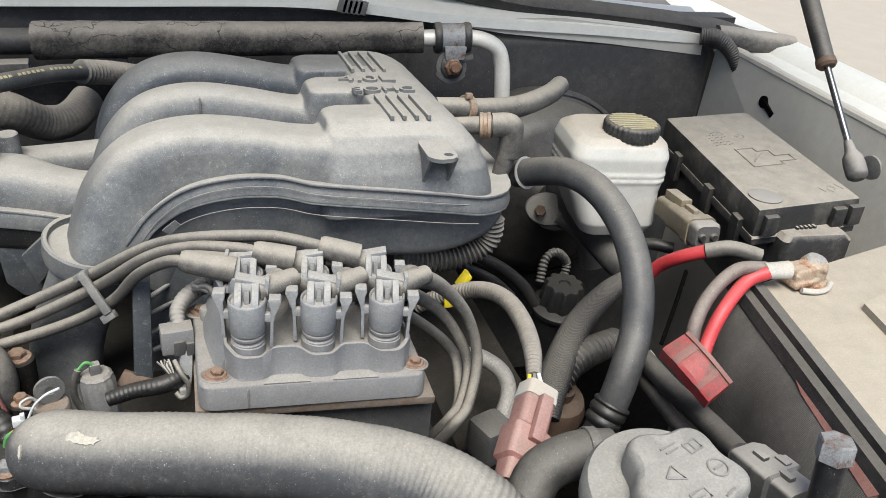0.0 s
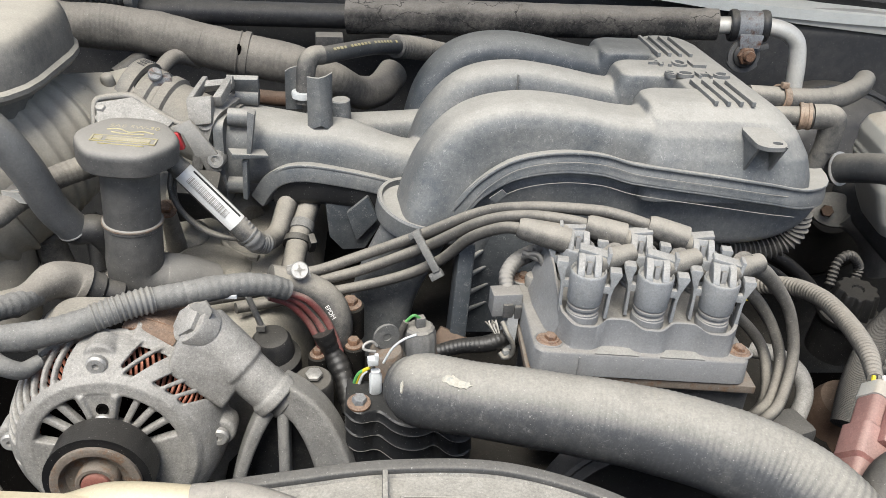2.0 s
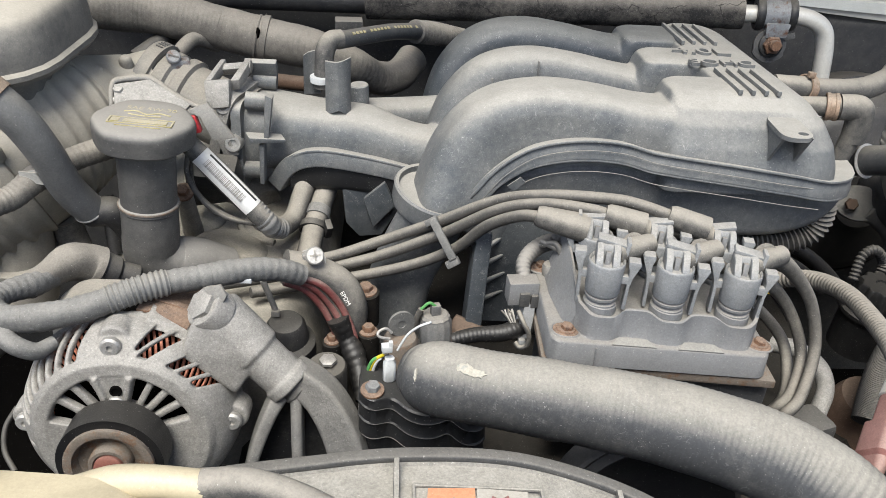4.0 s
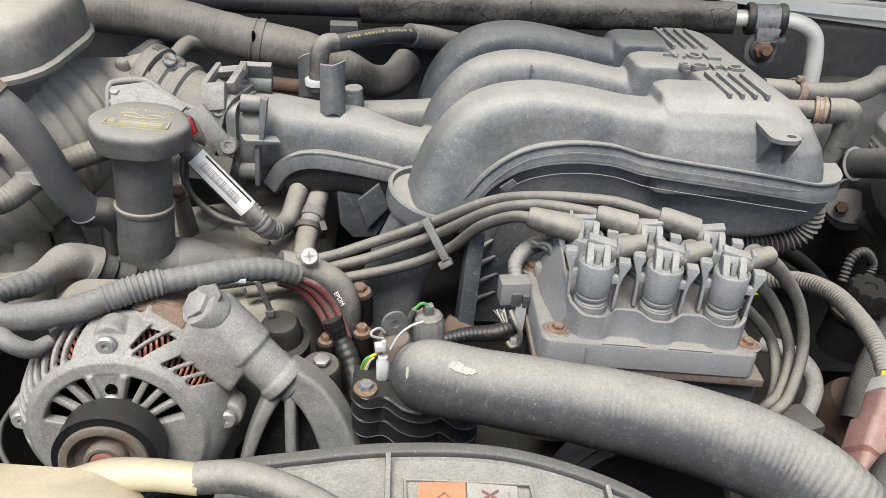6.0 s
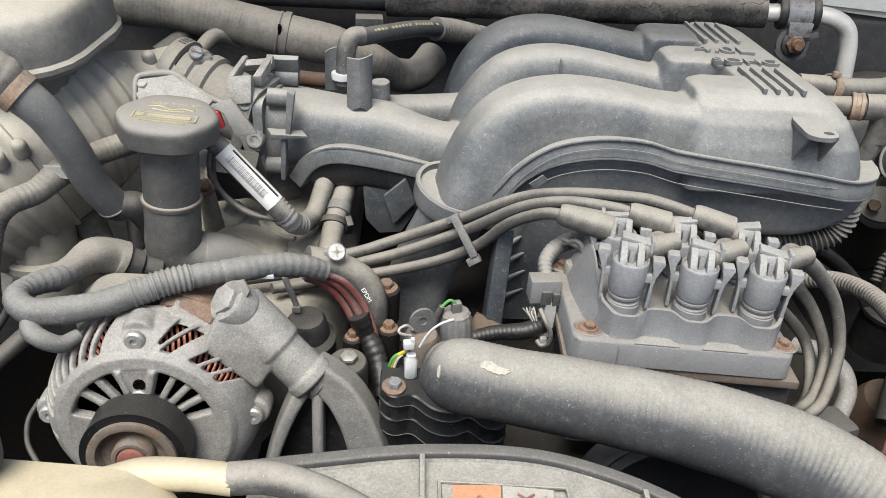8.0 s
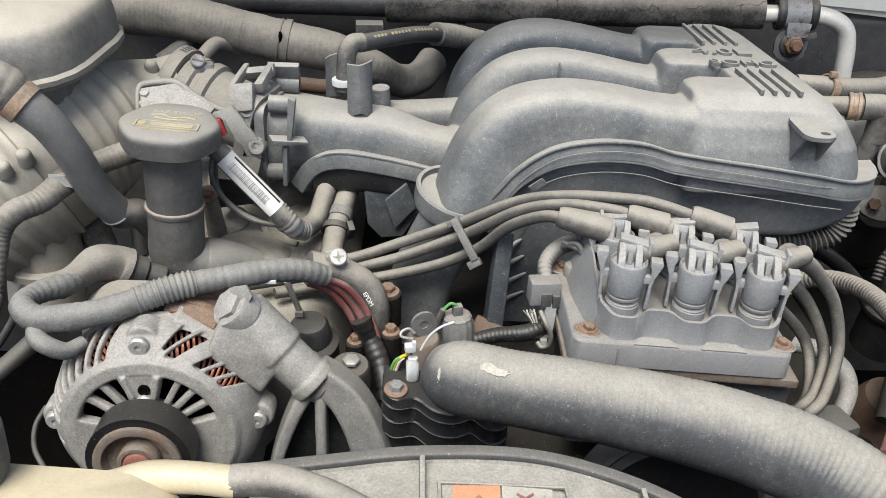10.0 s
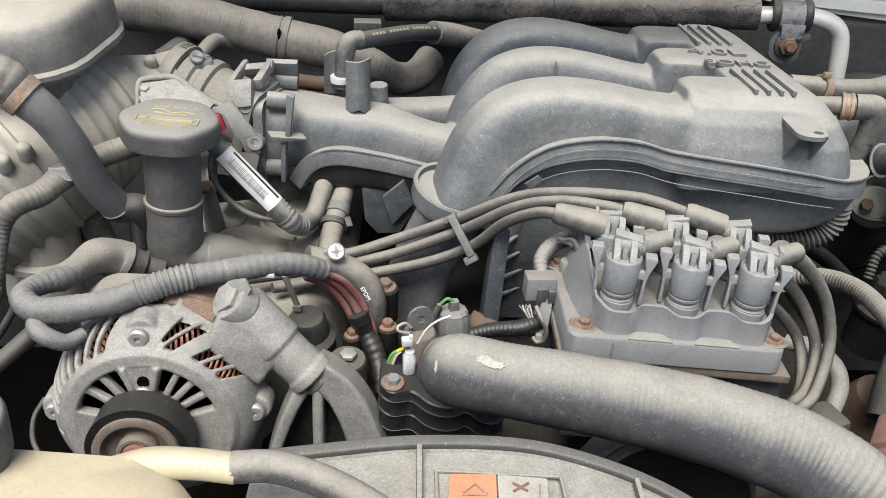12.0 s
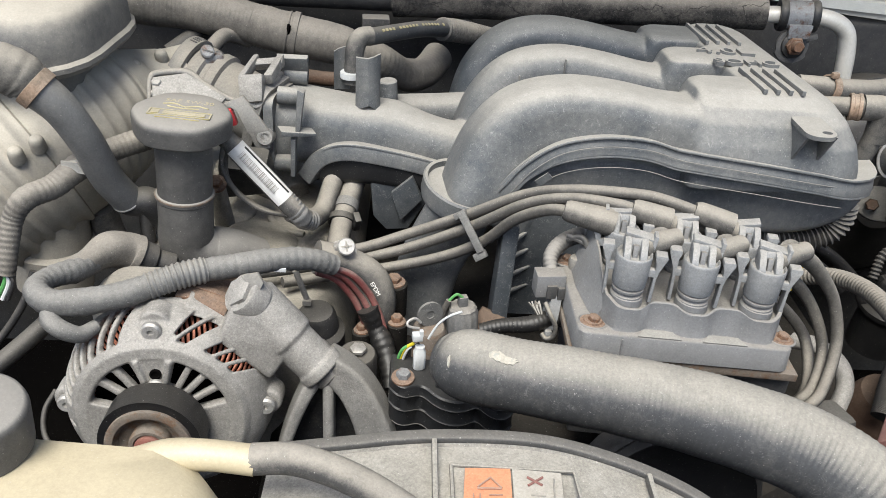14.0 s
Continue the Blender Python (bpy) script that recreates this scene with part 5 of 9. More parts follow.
    slab(bm, [(-0.2290, 0.4300, 1.1000), (-0.2180, 0.4400, 1.1290), (-0.1800, 0.4340, 1.0950), (-0.1968, 0.4300, 1.0690)], 0.022, 0.004)
    cast("mount_ear", bm, M_ALU, al, "cast ear with a stepped barrel", 0.0011, 4)
    face = V((-0.60, -0.34, 0.72)).normalized()
    c = V((-0.2125, 0.4270, 1.1325))
    bm = bmesh.new()
    lathe(bm, c, face, [(0.0140, -0.012), (0.0140, 0.0), (0.0132, 0.0012), (0.0108, 0.0014)], 32)
    hexhead(bm, c + face * 0.001, face, 0.0104, 0.0042)
    part("bolt", bm, M_ALU, al, "flanged hex bolt")
    for q in ([(-0.2165, 0.4200, 1.1210), (-0.2060, 0.4180, 1.1310), (-0.2005, 0.4180, 1.1250), (-0.2095, 0.4190, 1.1145)], [(-0.2130, 0.4280, 1.1450), (-0.2020, 0.4270, 1.1485), (-0.1978, 0.4240, 1.1425), (-0.2015, 0.4220, 1.1350)]):
        bm = bmesh.new()
        slab(bm, q[::-1], 0.0026, 0.0004)
        part("tab", bm, M_ALU_DULL, al, "bent pale lock tab")
    bm = bmesh.new()
    sweep(bm, smooth_line([(-0.2560, 0.4420, 1.1218), (-0.2452, 0.4400, 1.1222), (-0.2380, 0.4370, 1.1206), (-0.2298, 0.4350, 1.1172), (-0.2240, 0.4340, 1.1140)], 5), lambda i, q: rrect(0.014, 0.0040, 0.0015, 3), up=(0.3, -0.2, 0.93))
    part("rust_band", bm, M_RUST, al, "rust-brown band of bare iron")


def alternator_bracket():
    b = thing("alternator_bracket", (-0.1491, 0.4000, 1.0442), "cast aluminium triangular alternator bracket", "bracket")

    def leg(line, w0, w1, deep):
        bm = bmesh.new()
        pts = smooth_line([(*p, w) for p, w in zip(line, np.linspace(w0, w1, len(line)))], 5)
        sweep(bm, pts, lambda i, q: rrect(pts[i][3], deep, 0.003, 3), up=(0, -1, 0.2))
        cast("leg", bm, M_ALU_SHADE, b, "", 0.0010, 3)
    # broad outer leg, slim inner legs
    leg([(-0.1620, 0.4270, 1.0820), (-0.1500, 0.4220, 1.0770), (-0.1400, 0.4180, 1.0690), (-0.1310, 0.4120, 1.0560), (-0.1235, 0.4060, 1.0370), (-0.1180, 0.4000, 1.0100)], 0.020, 0.026, 0.022)
    leg([(-0.1600, 0.4260, 1.0780), (-0.1690, 0.4200, 1.0680), (-0.1760, 0.4130, 1.0560), (-0.1835, 0.4060, 1.0360), (-0.1900, 0.4000, 1.0100)], 0.011, 0.0070, 0.022)
    leg([(-0.1575, 0.4280, 1.0780), (-0.1570, 0.4180, 1.0650), (-0.1560, 0.4060, 1.0370), (-0.1555, 0.4000, 1.0100)], 0.0080, 0.0070, 0.020)
    bm = bmesh.new()
    rod(bm, (-0.1720, 0.4260, 1.0850), (-0.1540, 0.4220, 1.0720), 0.0150, 0.0130, 20, 0.002)
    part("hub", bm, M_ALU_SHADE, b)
    bm = bmesh.new()
    slab(bm, [(-0.1690, 0.4320, 1.0640), (-0.1480, 0.4320, 1.0640), (-0.1230, 0.4220, 1.0000), (-0.1880, 0.4220, 1.0000)], 0.004)
    part("back_plate", bm, M_BLACK, b)


def drive_belt():
    o = V((-0.2617, 0.3920, 1.0577))
    ax = V((0.02, -1, 0.10)).normalized()
    f = frame_of(ax)
    bm = bmesh.new()

    def ring(c, nrm):
        return [c + nrm * u + ax * v for u, v in ((0.0262, 0.007), (0.0315, 0.007), (0.0315, 0.0275), (0.0262, 0.0275))]
    loops = []
    for a in np.linspace(215, -30, 26):
        n = f @ V((math.cos(radians(a)), math.sin(radians(a)), 0))
        loops.append(ring(o, n))
    n = f @ V((math.cos(radians(-30)), math.sin(radians(-30)), 0))
    d = f @ V((math.sin(radians(-30)), -math.cos(radians(-30)), 0))
    loops.append([p + d * 0.12 for p in loops[-1]])
    rings(bm, loops)
    tagged(part("drive_belt", bm, M_BLACK_CLEAN), "black ribbed rubber drive belt on the alternator pulley", "belt")


def oil_filler():
    t = thing("oil_filler_tube", (-0.2765, 0.5500, 1.0918), "black plastic oil filler neck with a printed cap", "oil filler")
    top, mid, low = V((-0.2723, 0.5480, 1.2048)), V((-0.2769, 0.5480, 1.1353)), V((-0.2759, 0.5480, 1.0930))
    ax = (top - mid).normalized()
    L = (top - mid).length
    bm = bmesh.new()
    lathe(bm, mid, ax, [(0.0205, -0.036), (0.0205, -0.002), (0.0215, -0.001), (0.0215, 0.002), (0.0200, 0.003), (0.0205, L * 0.7), (0.024, L * 0.74), (0.024, L * 0.8)], 32)
    tube(bm, [mid - ax * 0.02, mid - ax * 0.04, low + V((0.006, 0.004, -0.012)), (-0.2536, 0.5600, 1.0736), (-0.2336, 0.5700, 1.0600)], [0.0205, 0.0208, 0.023, 0.024, 0.024], 24)
    part("neck", bm, M_BLACK_DUSTY, t)
    bm = bmesh.new()
    lathe(bm, mid, ax, [(0.0213, 0.0006), (0.0219, 0.0010), (0.0219, 0.0022), (0.0213, 0.0026)], 36, cap0=False, cap1=False)
    part("seal", bm, M_RUST_LT, t, "tan edge of the joint")
    bm = bmesh.new()
    lathe(bm, mid + ax * L * 0.72, ax, [(0.028, 0.0), (0.0322, 0.0006), (0.0340, 0.0022), (0.0346, 0.0125), (0.0342, 0.0150), (0.0330, 0.0172), (0.0305, 0.0188), (0.0200, 0.0198), (0.0, 0.0202)], 84, up=(0, 1, 0), lobes=(6, 0.022))
    cap = part("cap", bm, M_BLACK_DUSTY, t, "black screw cap with worn yellow print")
    f = frame_of(ax, (0, 1, 0))
    cp = mid + ax * (L * 0.72 + 0.0203)
    for du, dv, w, h in ((-0.0200, -0.0105, 0.0012, 0.0100), (0.0220, -0.0105, 0.0012, 0.0100), (0.001, -0.0058, 0.0430, 0.0010), (0.001, -0.0152, 0.0430, 0.0010), (-0.0160, -0.0105, 0.0056, 0.0058), (0.0040, -0.0105, 0.0290, 0.0052), (0.001, -0.0190, 0.0300, 0.0010)):
        bm = bmesh.new()
        box(bm, cp + f @ V((du, dv, -0.0004)), (w, h, 0.0006), turn=f)
        part("print", bm, M_YELLOW, cap)
    part("print", text_mesh("SAE 5W-30", 0.0072, 0.0001, cp + f @ V((0.003, 0.0115, -0.0004)), f), M_YELLOW, cap)
    bm = bmesh.new()
    tube(bm, [cp + f @ V((-0.014, 0.004, -0.0003)), cp + f @ V((-0.006, 0.0055, 0)), cp + f @ V((0.002, 0.001, 0)), cp + f @ V((0.010, 0.004, 0)), cp + f @ V((0.018, 0.002, -0.0003))], 0.0006, 6, 4)
    tube(bm, [cp + f @ V((-0.010, 0.0, -0.0001)), cp + f @ V((0.000, -0.002, 0)), cp + f @ V((0.012, -0.001, -0.0001))], 0.0006, 6, 4)
    part("print", bm, M_YELLOW, cap)
    # red tip of the dip-stick seen behind
    d = thing("dipstick", (-0.2437, 0.5700, 1.1894), "bent metal dipstick with a red plastic tip", "dipstick")
    bm = bmesh.new()
    box(bm, (-0.2432, 0.5700, 1.1907), (0.006, 0.006, 0.013), turn=frame_of((-0.3, 0, 1)), bev=0.001)
    part("tip", bm, M_RED, d)
    bm = bmesh.new()
    slab(bm, [(-0.2481, 0.5750, 1.1996), (-0.2335, 0.5750, 1.2066), (-0.2149, 0.5700, 1.1818), (-0.2310, 0.5700, 1.1787), (-0.2382, 0.5700, 1.1964)], 0.004, 0.0008)
    part("bracket", bm, M_ALU_DULL, d)


def throttle_body():
    t = thing("throttle_body", (-0.2540, 0.6800, 1.1265), "dusty cast throttle body with a steel cable bracket", "throttle body")
    a, b = V((-0.3061, 0.7150, 1.1636)), V((-0.2249, 0.6900, 1.1374))
    ax = (b - a).normalized()
    L = (b - a).length
    bm = bmesh.new()
    lathe(bm, a, ax, [(0.030, 0), (0.033, 0.004), (0.033, 0.012), (0.030, 0.014), (0.030, 0.018), (0.0335, 0.020), (0.0335, 0.028), (0.030, 0.030), (0.030, L * 0.75), (0.036, L * 0.77), (0.036, L * 0.97)], 36)
    part("barrel", bm, M_ALU_DULL, t)
    bm = bmesh.new()
    f = frame_of(ax)
    stack(bm, b - ax * 0.016, f, [(0.088, 0.082, 0.012, 0, 0, 0), (0.088, 0.082, 0.012, 0.010, 0, 0)])
    part("flange", bm, M_ALU, t)
    bm = bmesh.new()
    slab(bm, [(-0.2547, 0.6650, 1.1872), (-0.2333, 0.6650, 1.1898), (-0.2328, 0.6550, 1.1687), (-0.2518, 0.6550, 1.1661)], 0.012, 0.003)
    slab(bm, [(-0.2550, 0.6620, 1.1808), (-0.2461, 0.6900, 1.1903), (-0.2412, 0.6900, 1.1906), (-0.2493, 0.6620, 1.1811)], 0.010, 0.002)
    slab(bm, [(-0.2342, 0.6620, 1.1819), (-0.2257, 0.6900, 1.1914), (-0.2198, 0.6900, 1.1918), (-0.2266, 0.6620, 1.1824)], 0.010, 0.002)
    slab(bm, [(-0.2471, 0.6900, 1.1892), (-0.2198, 0.6900, 1.1928), (-0.2202, 0.6850, 1.1884), (-0.2475, 0.6850, 1.1849)], 0.010, 0.002)
    part("pedestal", bm, M_ALU, t)
    for p, r in (((-0.2324, 0.6420, 1.1429), 0.0075), ((-0.2397, 0.6500, 1.1723), 0.007)):
        bm = bmesh.new()
        lathe(bm, p, (0, -1, 0.25), [(r, -0.012), (r, 0), (r * 0.85, 0.002), (r * 0.5, 0.002), (r * 0.45, 0.0005)], 20)
        part("screw", bm, M_STEEL, t)
    bm = bmesh.new()
    slab(bm, [(-0.2524, 0.6450, 1.1651), (-0.2389, 0.6450, 1.1557), (-0.2281, 0.6450, 1.1329), (-0.2402, 0.6450, 1.1311)], 0.004, 0.001)
    part("lever", bm, M_ALU, t)
    bm = bmesh.new()
    slab(bm, [(-0.3072, 0.6000, 1.2047), (-0.2840, 0.6100, 1.2059), (-0.2529, 0.6000, 1.1912), (-0.2600, 0.5900, 1.1847), (-0.3058, 0.5900, 1.1932)], 0.004, 0.001)
    plate = part("cable_plate", bm, M_ALU, t, "corroded pale cable plate")
    bm = bmesh.new()
    tube(bm, [(-0.3085, 0.5905, 1.1920), (-0.3090, 0.6010, 1.2055), (-0.3030, 0.6060, 1.2085), (-0.2840, 0.6110, 1.2082), (-0.2700, 0.6060, 1.2010), (-0.2560, 0.6020, 1.1945), (-0.2440, 0.5990, 1.1905)], [0.0016, 0.0022, 0.0026, 0.0028, 0.0026, 0.0026, 0.0022], 12)
    part("rim", bm, M_ALU_DULL, plate, "upturned dusty rim")
    bm = bmesh.new()
    slab(bm, [(-0.2985, 0.5935, 1.1972), (-0.2850, 0.6010, 1.2010), (-0.2720, 0.5990, 1.1962), (-0.2800, 0.5915, 1.1915)], 0.002, 0.0004)
    part("rust_patch", bm, M_RUSTY_ZINC, plate, "rust-stained patch")
    for p in ((-0.3036, 0.5980, 1.2020), (-0.3040, 0.5950, 1.1950)):
        bm = bmesh.new()
        hexhead(bm, p, (0, -0.5, 1), 0.004, 0.004)
        part("screw", bm, M_STEEL, t)
    bm = bmesh.new()
    slab(bm, [(-0.2674, 0.6400, 1.1383), (-0.2272, 0.6400, 1.1352), (-0.2251, 0.6500, 1.1091), (-0.2722, 0.6600, 1.0961)], 0.03, 0.006)
    part("lower_body", bm, M_BLACK, t)


def intake_duct():
    d = thing("intake_duct", (-0.3635, 0.6600, 1.1503), "dusty ribbed rubber air intake duct", "duct")
    line = [(-0.3063, 0.7160, 1.1643), (-0.3280, 0.7100, 1.1589), (-0.3529, 0.6900, 1.1535), (-0.3749, 0.6450, 1.1508), (-0.4041, 0.6120, 1.1376), (-0.4345, 0.5900, 1.1185), (-0.4579, 0.5750, 1.1014)]
    bm = bmesh.new()
    tube(bm, line[:3], [0.031, 0.0320, 0.040], 36, 8)
    part("cuff", bm, M_DUCT, d)
    # bellows: a run of tight folds, a plain belly, then broad shallow ribs
    axis = np.array(smooth_line([(*p, r) for p, r in zip(line[1:], (0.033, 0.043, 0.060, 0.065, 0.064, 0.062))], 40))
    run = np.concatenate([[0], np.cumsum(np.linalg.norm(np.diff(axis[:, :3], axis=0), axis=1))])
    want = np.linspace(0, run[-1], 220)
    axis = [np.array([np.interp(w, run, axis[:, k]) for k in range(4)]) for w in want]

    def fold(i, q):
        t = q / run[-1]
        r = axis[i][3]
        if 0.34 < t < 0.56:
            r += 0.0011 * math.sin(2 * math.pi * q / 0.0080) - 0.0006
        elif t > 0.66:
            r += 0.0026 * max(-0.35, math.sin(2 * math.pi * q / 0.0165))
        return circle(r, 48)
    bm = bmesh.new()
    sweep(bm, axis, fold)
    part("bellows", bm, M_DUCT, d)
    ta = (V((-0.2249, 0.6900, 1.1374)) - V((-0.3061, 0.7150, 1.1636))).normalized()
    c0 = V(line[0]) - ta * 0.012
    bm = bmesh.new()
    lathe(bm, c0, ta, [(0.030, -0.001), (0.0345, -0.0005), (0.0350, 0.0), (0.0345, 0.0012), (0.0345, 0.0098), (0.0350, 0.0110), (0.030, 0.0115)], 48)
    cl = part("clamp", bm, M_ALU_DULL, d, "slotted worm-drive hose clamp")
    f = frame_of(ta)
    for k in range(9):
        a = radians(38 + 7 * k)
        bm = bmesh.new()
        out = f @ V((math.cos(a), math.sin(a), 0))
        box(bm, c0 + ta * 0.0055 + out * 0.0347, (0.0016, 0.0012, 0.0062), turn=frame_of(ta, out), bev=0.0003)
        part("slot", bm, M_IRON, cl)
    bm = bmesh.new()
    p = V((-0.2890, 0.7000, 1.1941))
    away = V((0.25, -0.75, 0.62)).normalized()
    lathe(bm, p - away * 0.012, away, [(0.0052, 0.0), (0.0052, 0.012), (0.0060, 0.0125), (0.0060, 0.0150), (0.0050, 0.0162), (0.0, 0.0164)], 24)
    box(bm, p + V((0.004, 0.004, -0.006)), (0.016, 0.012, 0.008), turn=20, bev=0.002)
    sc = part("screw", bm, M_RUSTY_ZINC, cl, "rust-tinged slotted clamp screw")
    bm = bmesh.new()
    box(bm, p + away * 0.0044, (0.0092, 0.0013, 0.0010), turn=frame_of(away, (0.3, 0, 1)))
    part("slot", bm, M_IRON, sc)
    # moulded blocks on the bellows
    for p, axis_ in (((-0.3806, 0.5500, 1.1750), (0.1, -0.5, 1)), ((-0.3937, 0.5420, 1.1690), (0.1, -0.5, 1)), ((-0.3400, 0.6600, 1.1960), (0.2, -0.6, 1)), ((-0.3270, 0.6900, 1.1960), (0, -0.5, 1))):
        bm = bmesh.new()
        lathe(bm, p, axis_, [(0.0060, -0.012), (0.0055, -0.003), (0.0044, -0.0006), (0.0022, 0.0006), (0.0, 0.0008)], 20)
        part("lug", bm, M_DUCT, d)


def air_box():
    a = thing("air_filter_lid", (-0.3894, 0.6000, 1.2357), "rounded grey plastic air box lid thick with dust", "air box")
    bm = bmesh.new()
    o = V((-0.468, 0.640, 1.233))
    R = Matrix.Rotation(radians(-8), 3, "Z") @ Matrix.Rotation(radians(4), 3, "X")
    stack(bm, o, R, [(0.244, 0.134, 0.045, -0.0165, 0, 0), (0.257, 0.147, 0.05, -0.0150, 0, 0), (0.2625, 0.1525, 0.052, -0.0110, 0, 0), (0.2620, 0.1520, 0.052, -0.0075, 0, 0), (0.2565, 0.1465, 0.049, -0.0050, 0, 0), (0.2550, 0.1450, 0.048, 0.0060, 0, 0), (0.2515, 0.1415, 0.047, 0.0160, 0, 0.001), (0.2460, 0.1360, 0.045, 0.0230, 0, 0.002), (0.2380, 0.1280, 0.042, 0.0275, 0, 0.003), (0.2250, 0.1160, 0.038, 0.0300, 0, 0.004), (0.19, 0.09, 0.03, 0.0318, 0, 0.004)])
    part("lid", bm, M_AIRBOX, a)
    bm = bmesh.new()
    stack(bm, o, R, [(0.215, 0.105, 0.03, -0.05, 0, 0.004), (0.222, 0.112, 0.03, -0.0185, 0, 0.004)])
    part("tray", bm, M_AIRBOX, a)


def hoses_left():
    h = thing("vent_hose", (-0.3520, 0.5500, 1.1832), "smooth black rubber hose with a copper clamp", "hose")
    bm = bmesh.new()
    pts = [(-0.3665, 0.5150, 1.2372), (-0.3567, 0.5150, 1.2281), (-0.3433, 0.5180, 1.2118), (-0.3337, 0.5260, 1.1840), (-0.3296, 0.5400, 1.1508), (-0.3226, 0.5530, 1.1268)]
    tube(bm, pts, [0.0135, 0.0132, 0.0122, 0.0118, 0.0118, 0.0118], 28)
    part("hose", bm, M_HOSE_SLATE, h)
    bm = bmesh.new()
    tube(bm, [(-0.3817, 0.5120, 1.2431), (-0.3721, 0.5130, 1.2406), (-0.3653, 0.5150, 1.2357), (-0.3622, 0.5160, 1.2317)], [0.0165, 0.016, 0.016, 0.0155], 24, corr=0.0002, pitch=0.006)
    part("coupling", bm, M_RUBBER, h, "ribbed grey coupling")
    bm = bmesh.new()
    a, b = V(pts[0]), V(pts[1])
    d = (b - a).normalized()
    lathe(bm, a + d * 0.010, d, [(0.0142, 0), (0.0147, 0.0003), (0.0147, 0.008), (0.0142, 0.0083)], 28, cap0=False, cap1=False)
    part("clamp", bm, M_CLAMP, h, "copper-coloured hose clamp")
    bm = bmesh.new()
    a, b = V(pts[-2]), V(pts[-1])
    lathe(bm, b, b - a, [(0.0119, -0.0012), (0.0123, -0.0008), (0.0123, 0.0002), (0.0119, 0.0005)], 28)
    part("clamp", bm, M_STEEL, h)
    bm = bmesh.new()
    tube(bm, [b - (b - a).normalized() * 0.004, b + (b - a).normalized() * 0.005, (-0.3085, 0.5560, 1.1240), (-0.3010, 0.5620, 1.1120), (-0.2980, 0.5700, 1.0950)], [0.0106, 0.0106, 0.0112, 0.0115, 0.0115], 24)
    part("spigot", bm, M_RUBBER_DK, h, "dark spigot")
    # big ribbed hose along the firewall
    h = thing("heater_duct_hose", (-0.2931, 0.8000, 1.1963), "wide grey wrapped hose along the firewall, dusty", "hose")
    bm = bmesh.new()
    pts = [(-0.3960, 0.7900, 1.2094), (-0.3464, 0.8000, 1.2042), (-0.3091, 0.8000, 1.1998), (-0.2662, 0.8000, 1.1906), (-0.2267, 0.7900, 1.1853), (-0.1825, 0.7850, 1.1793), (-0.1440, 0.7900, 1.1638), (-0.1185, 0.8100, 1.1440), (-0.0980, 0.8300, 1.1404), (-0.0833, 0.8600, 1.1482)]
    tube(bm, pts, [0.0205, 0.0205, 0.0205, 0.0205, 0.0205, 0.019, 0.017, 0.0165, 0.0165, 0.0165], 32, corr=0.00009, pitch=0.0045, wobble=0.05)
    part("hose", bm, M_WRAP, h)
    bm = bmesh.new()
    a, b = V((-0.2332, 0.7900, 1.1866)), V((-0.2212, 0.7900, 1.1845))
    lathe(bm, a, b - a, [(0.0208, 0), (0.0214, 0.0002), (0.0218, 0.0012), (0.0213, 0.0022), (0.0208, 0.0024)], 30, cap0=False, cap1=False)
    lathe(bm, a + (b - a).normalized() * 0.0045, b - a, [(0.0205, 0), (0.0222, 0.0004), (0.0224, 0.006), (0.0205, 0.0068)], 30, cap0=False, cap1=False)
    part("band", bm, M_WRAP, h, "frayed edge of the wrap")
    bm = bmesh.new()
    box(bm, V((-0.2292, 0.7712, 1.1948)), (0.0022, 0.004, 0.014), turn=frame_of((0.25, -0.35, 1)), bev=0.0006)
    part("tear", bm, M_DARK, h, "dark tear in the wrap")
    # vacuum elbow and hose
    v = thing("vacuum_hose", (-0.1272, 0.7500, 1.2043), "narrow black vacuum hose with an elbow fitting", "hose")
    bm = bmesh.new()
    tube(bm, [(-0.1640, 0.7000, 1.1716), (-0.1624, 0.7050, 1.1908), (-0.1609, 0.7100, 1.2046), (-0.1563, 0.7150, 1.2104), (-0.1486, 0.7200, 1.2103)], [0.007, 0.008, 0.0085, 0.0085, 0.0085], 18)
    part("elbow", bm, M_RUBBER, v)
    bm = bmesh.new()
    lathe(bm, (-0.1645, 0.7000, 1.1805), (0, 0, 1), [(0.0095, -0.002), (0.0098, 0.0), (0.0095, 0.003)], 20)
    part("collar", bm, M_WHITE, v)
    bm = bmesh.new()
    tube(bm, [(-0.1506, 0.7200, 1.2092), (-0.1273, 0.7500, 1.2053), (-0.1036, 0.7850, 1.1993), (-0.0805, 0.8200, 1.1900)], 0.0078, 18)
    part("hose", bm, M_HOSE_GREY, v, "dark hose with yellow print")
    bm = bmesh.new()
    tube(bm, [(-0.0822, 0.8200, 1.1899), (-0.0615, 0.8500, 1.1796), (-0.0379, 0.8800, 1.1668), (-0.0149, 0.9200, 1.1504)], 0.0105, 20, corr=0.0015, pitch=0.0052)
    part("sleeve", bm, M_RUBBER, v, "corrugated black sleeve")
    run = smooth_line([(-0.1506, 0.7200, 1.2092), (-0.1273, 0.7500, 1.2053), (-0.1036, 0.7850, 1.1993), (-0.0805, 0.8200, 1.1900)], 8)
    for k in range(3, 23):
        if k % 7 == 0:
            continue
        bm = bmesh.new()
        d = (V(run[k + 1]) - V(run[k])).normalized()
        out = V((0.15, -0.72, 0.68))
        out = (out - d * out.dot(d)).normalized()
        box(bm, V(run[k]) + out * 0.0077, (0.0026, 0.0010, 0.0030), turn=frame_of(d, out), bev=0.0002)
        part("print", bm, M_YELLOW, v)
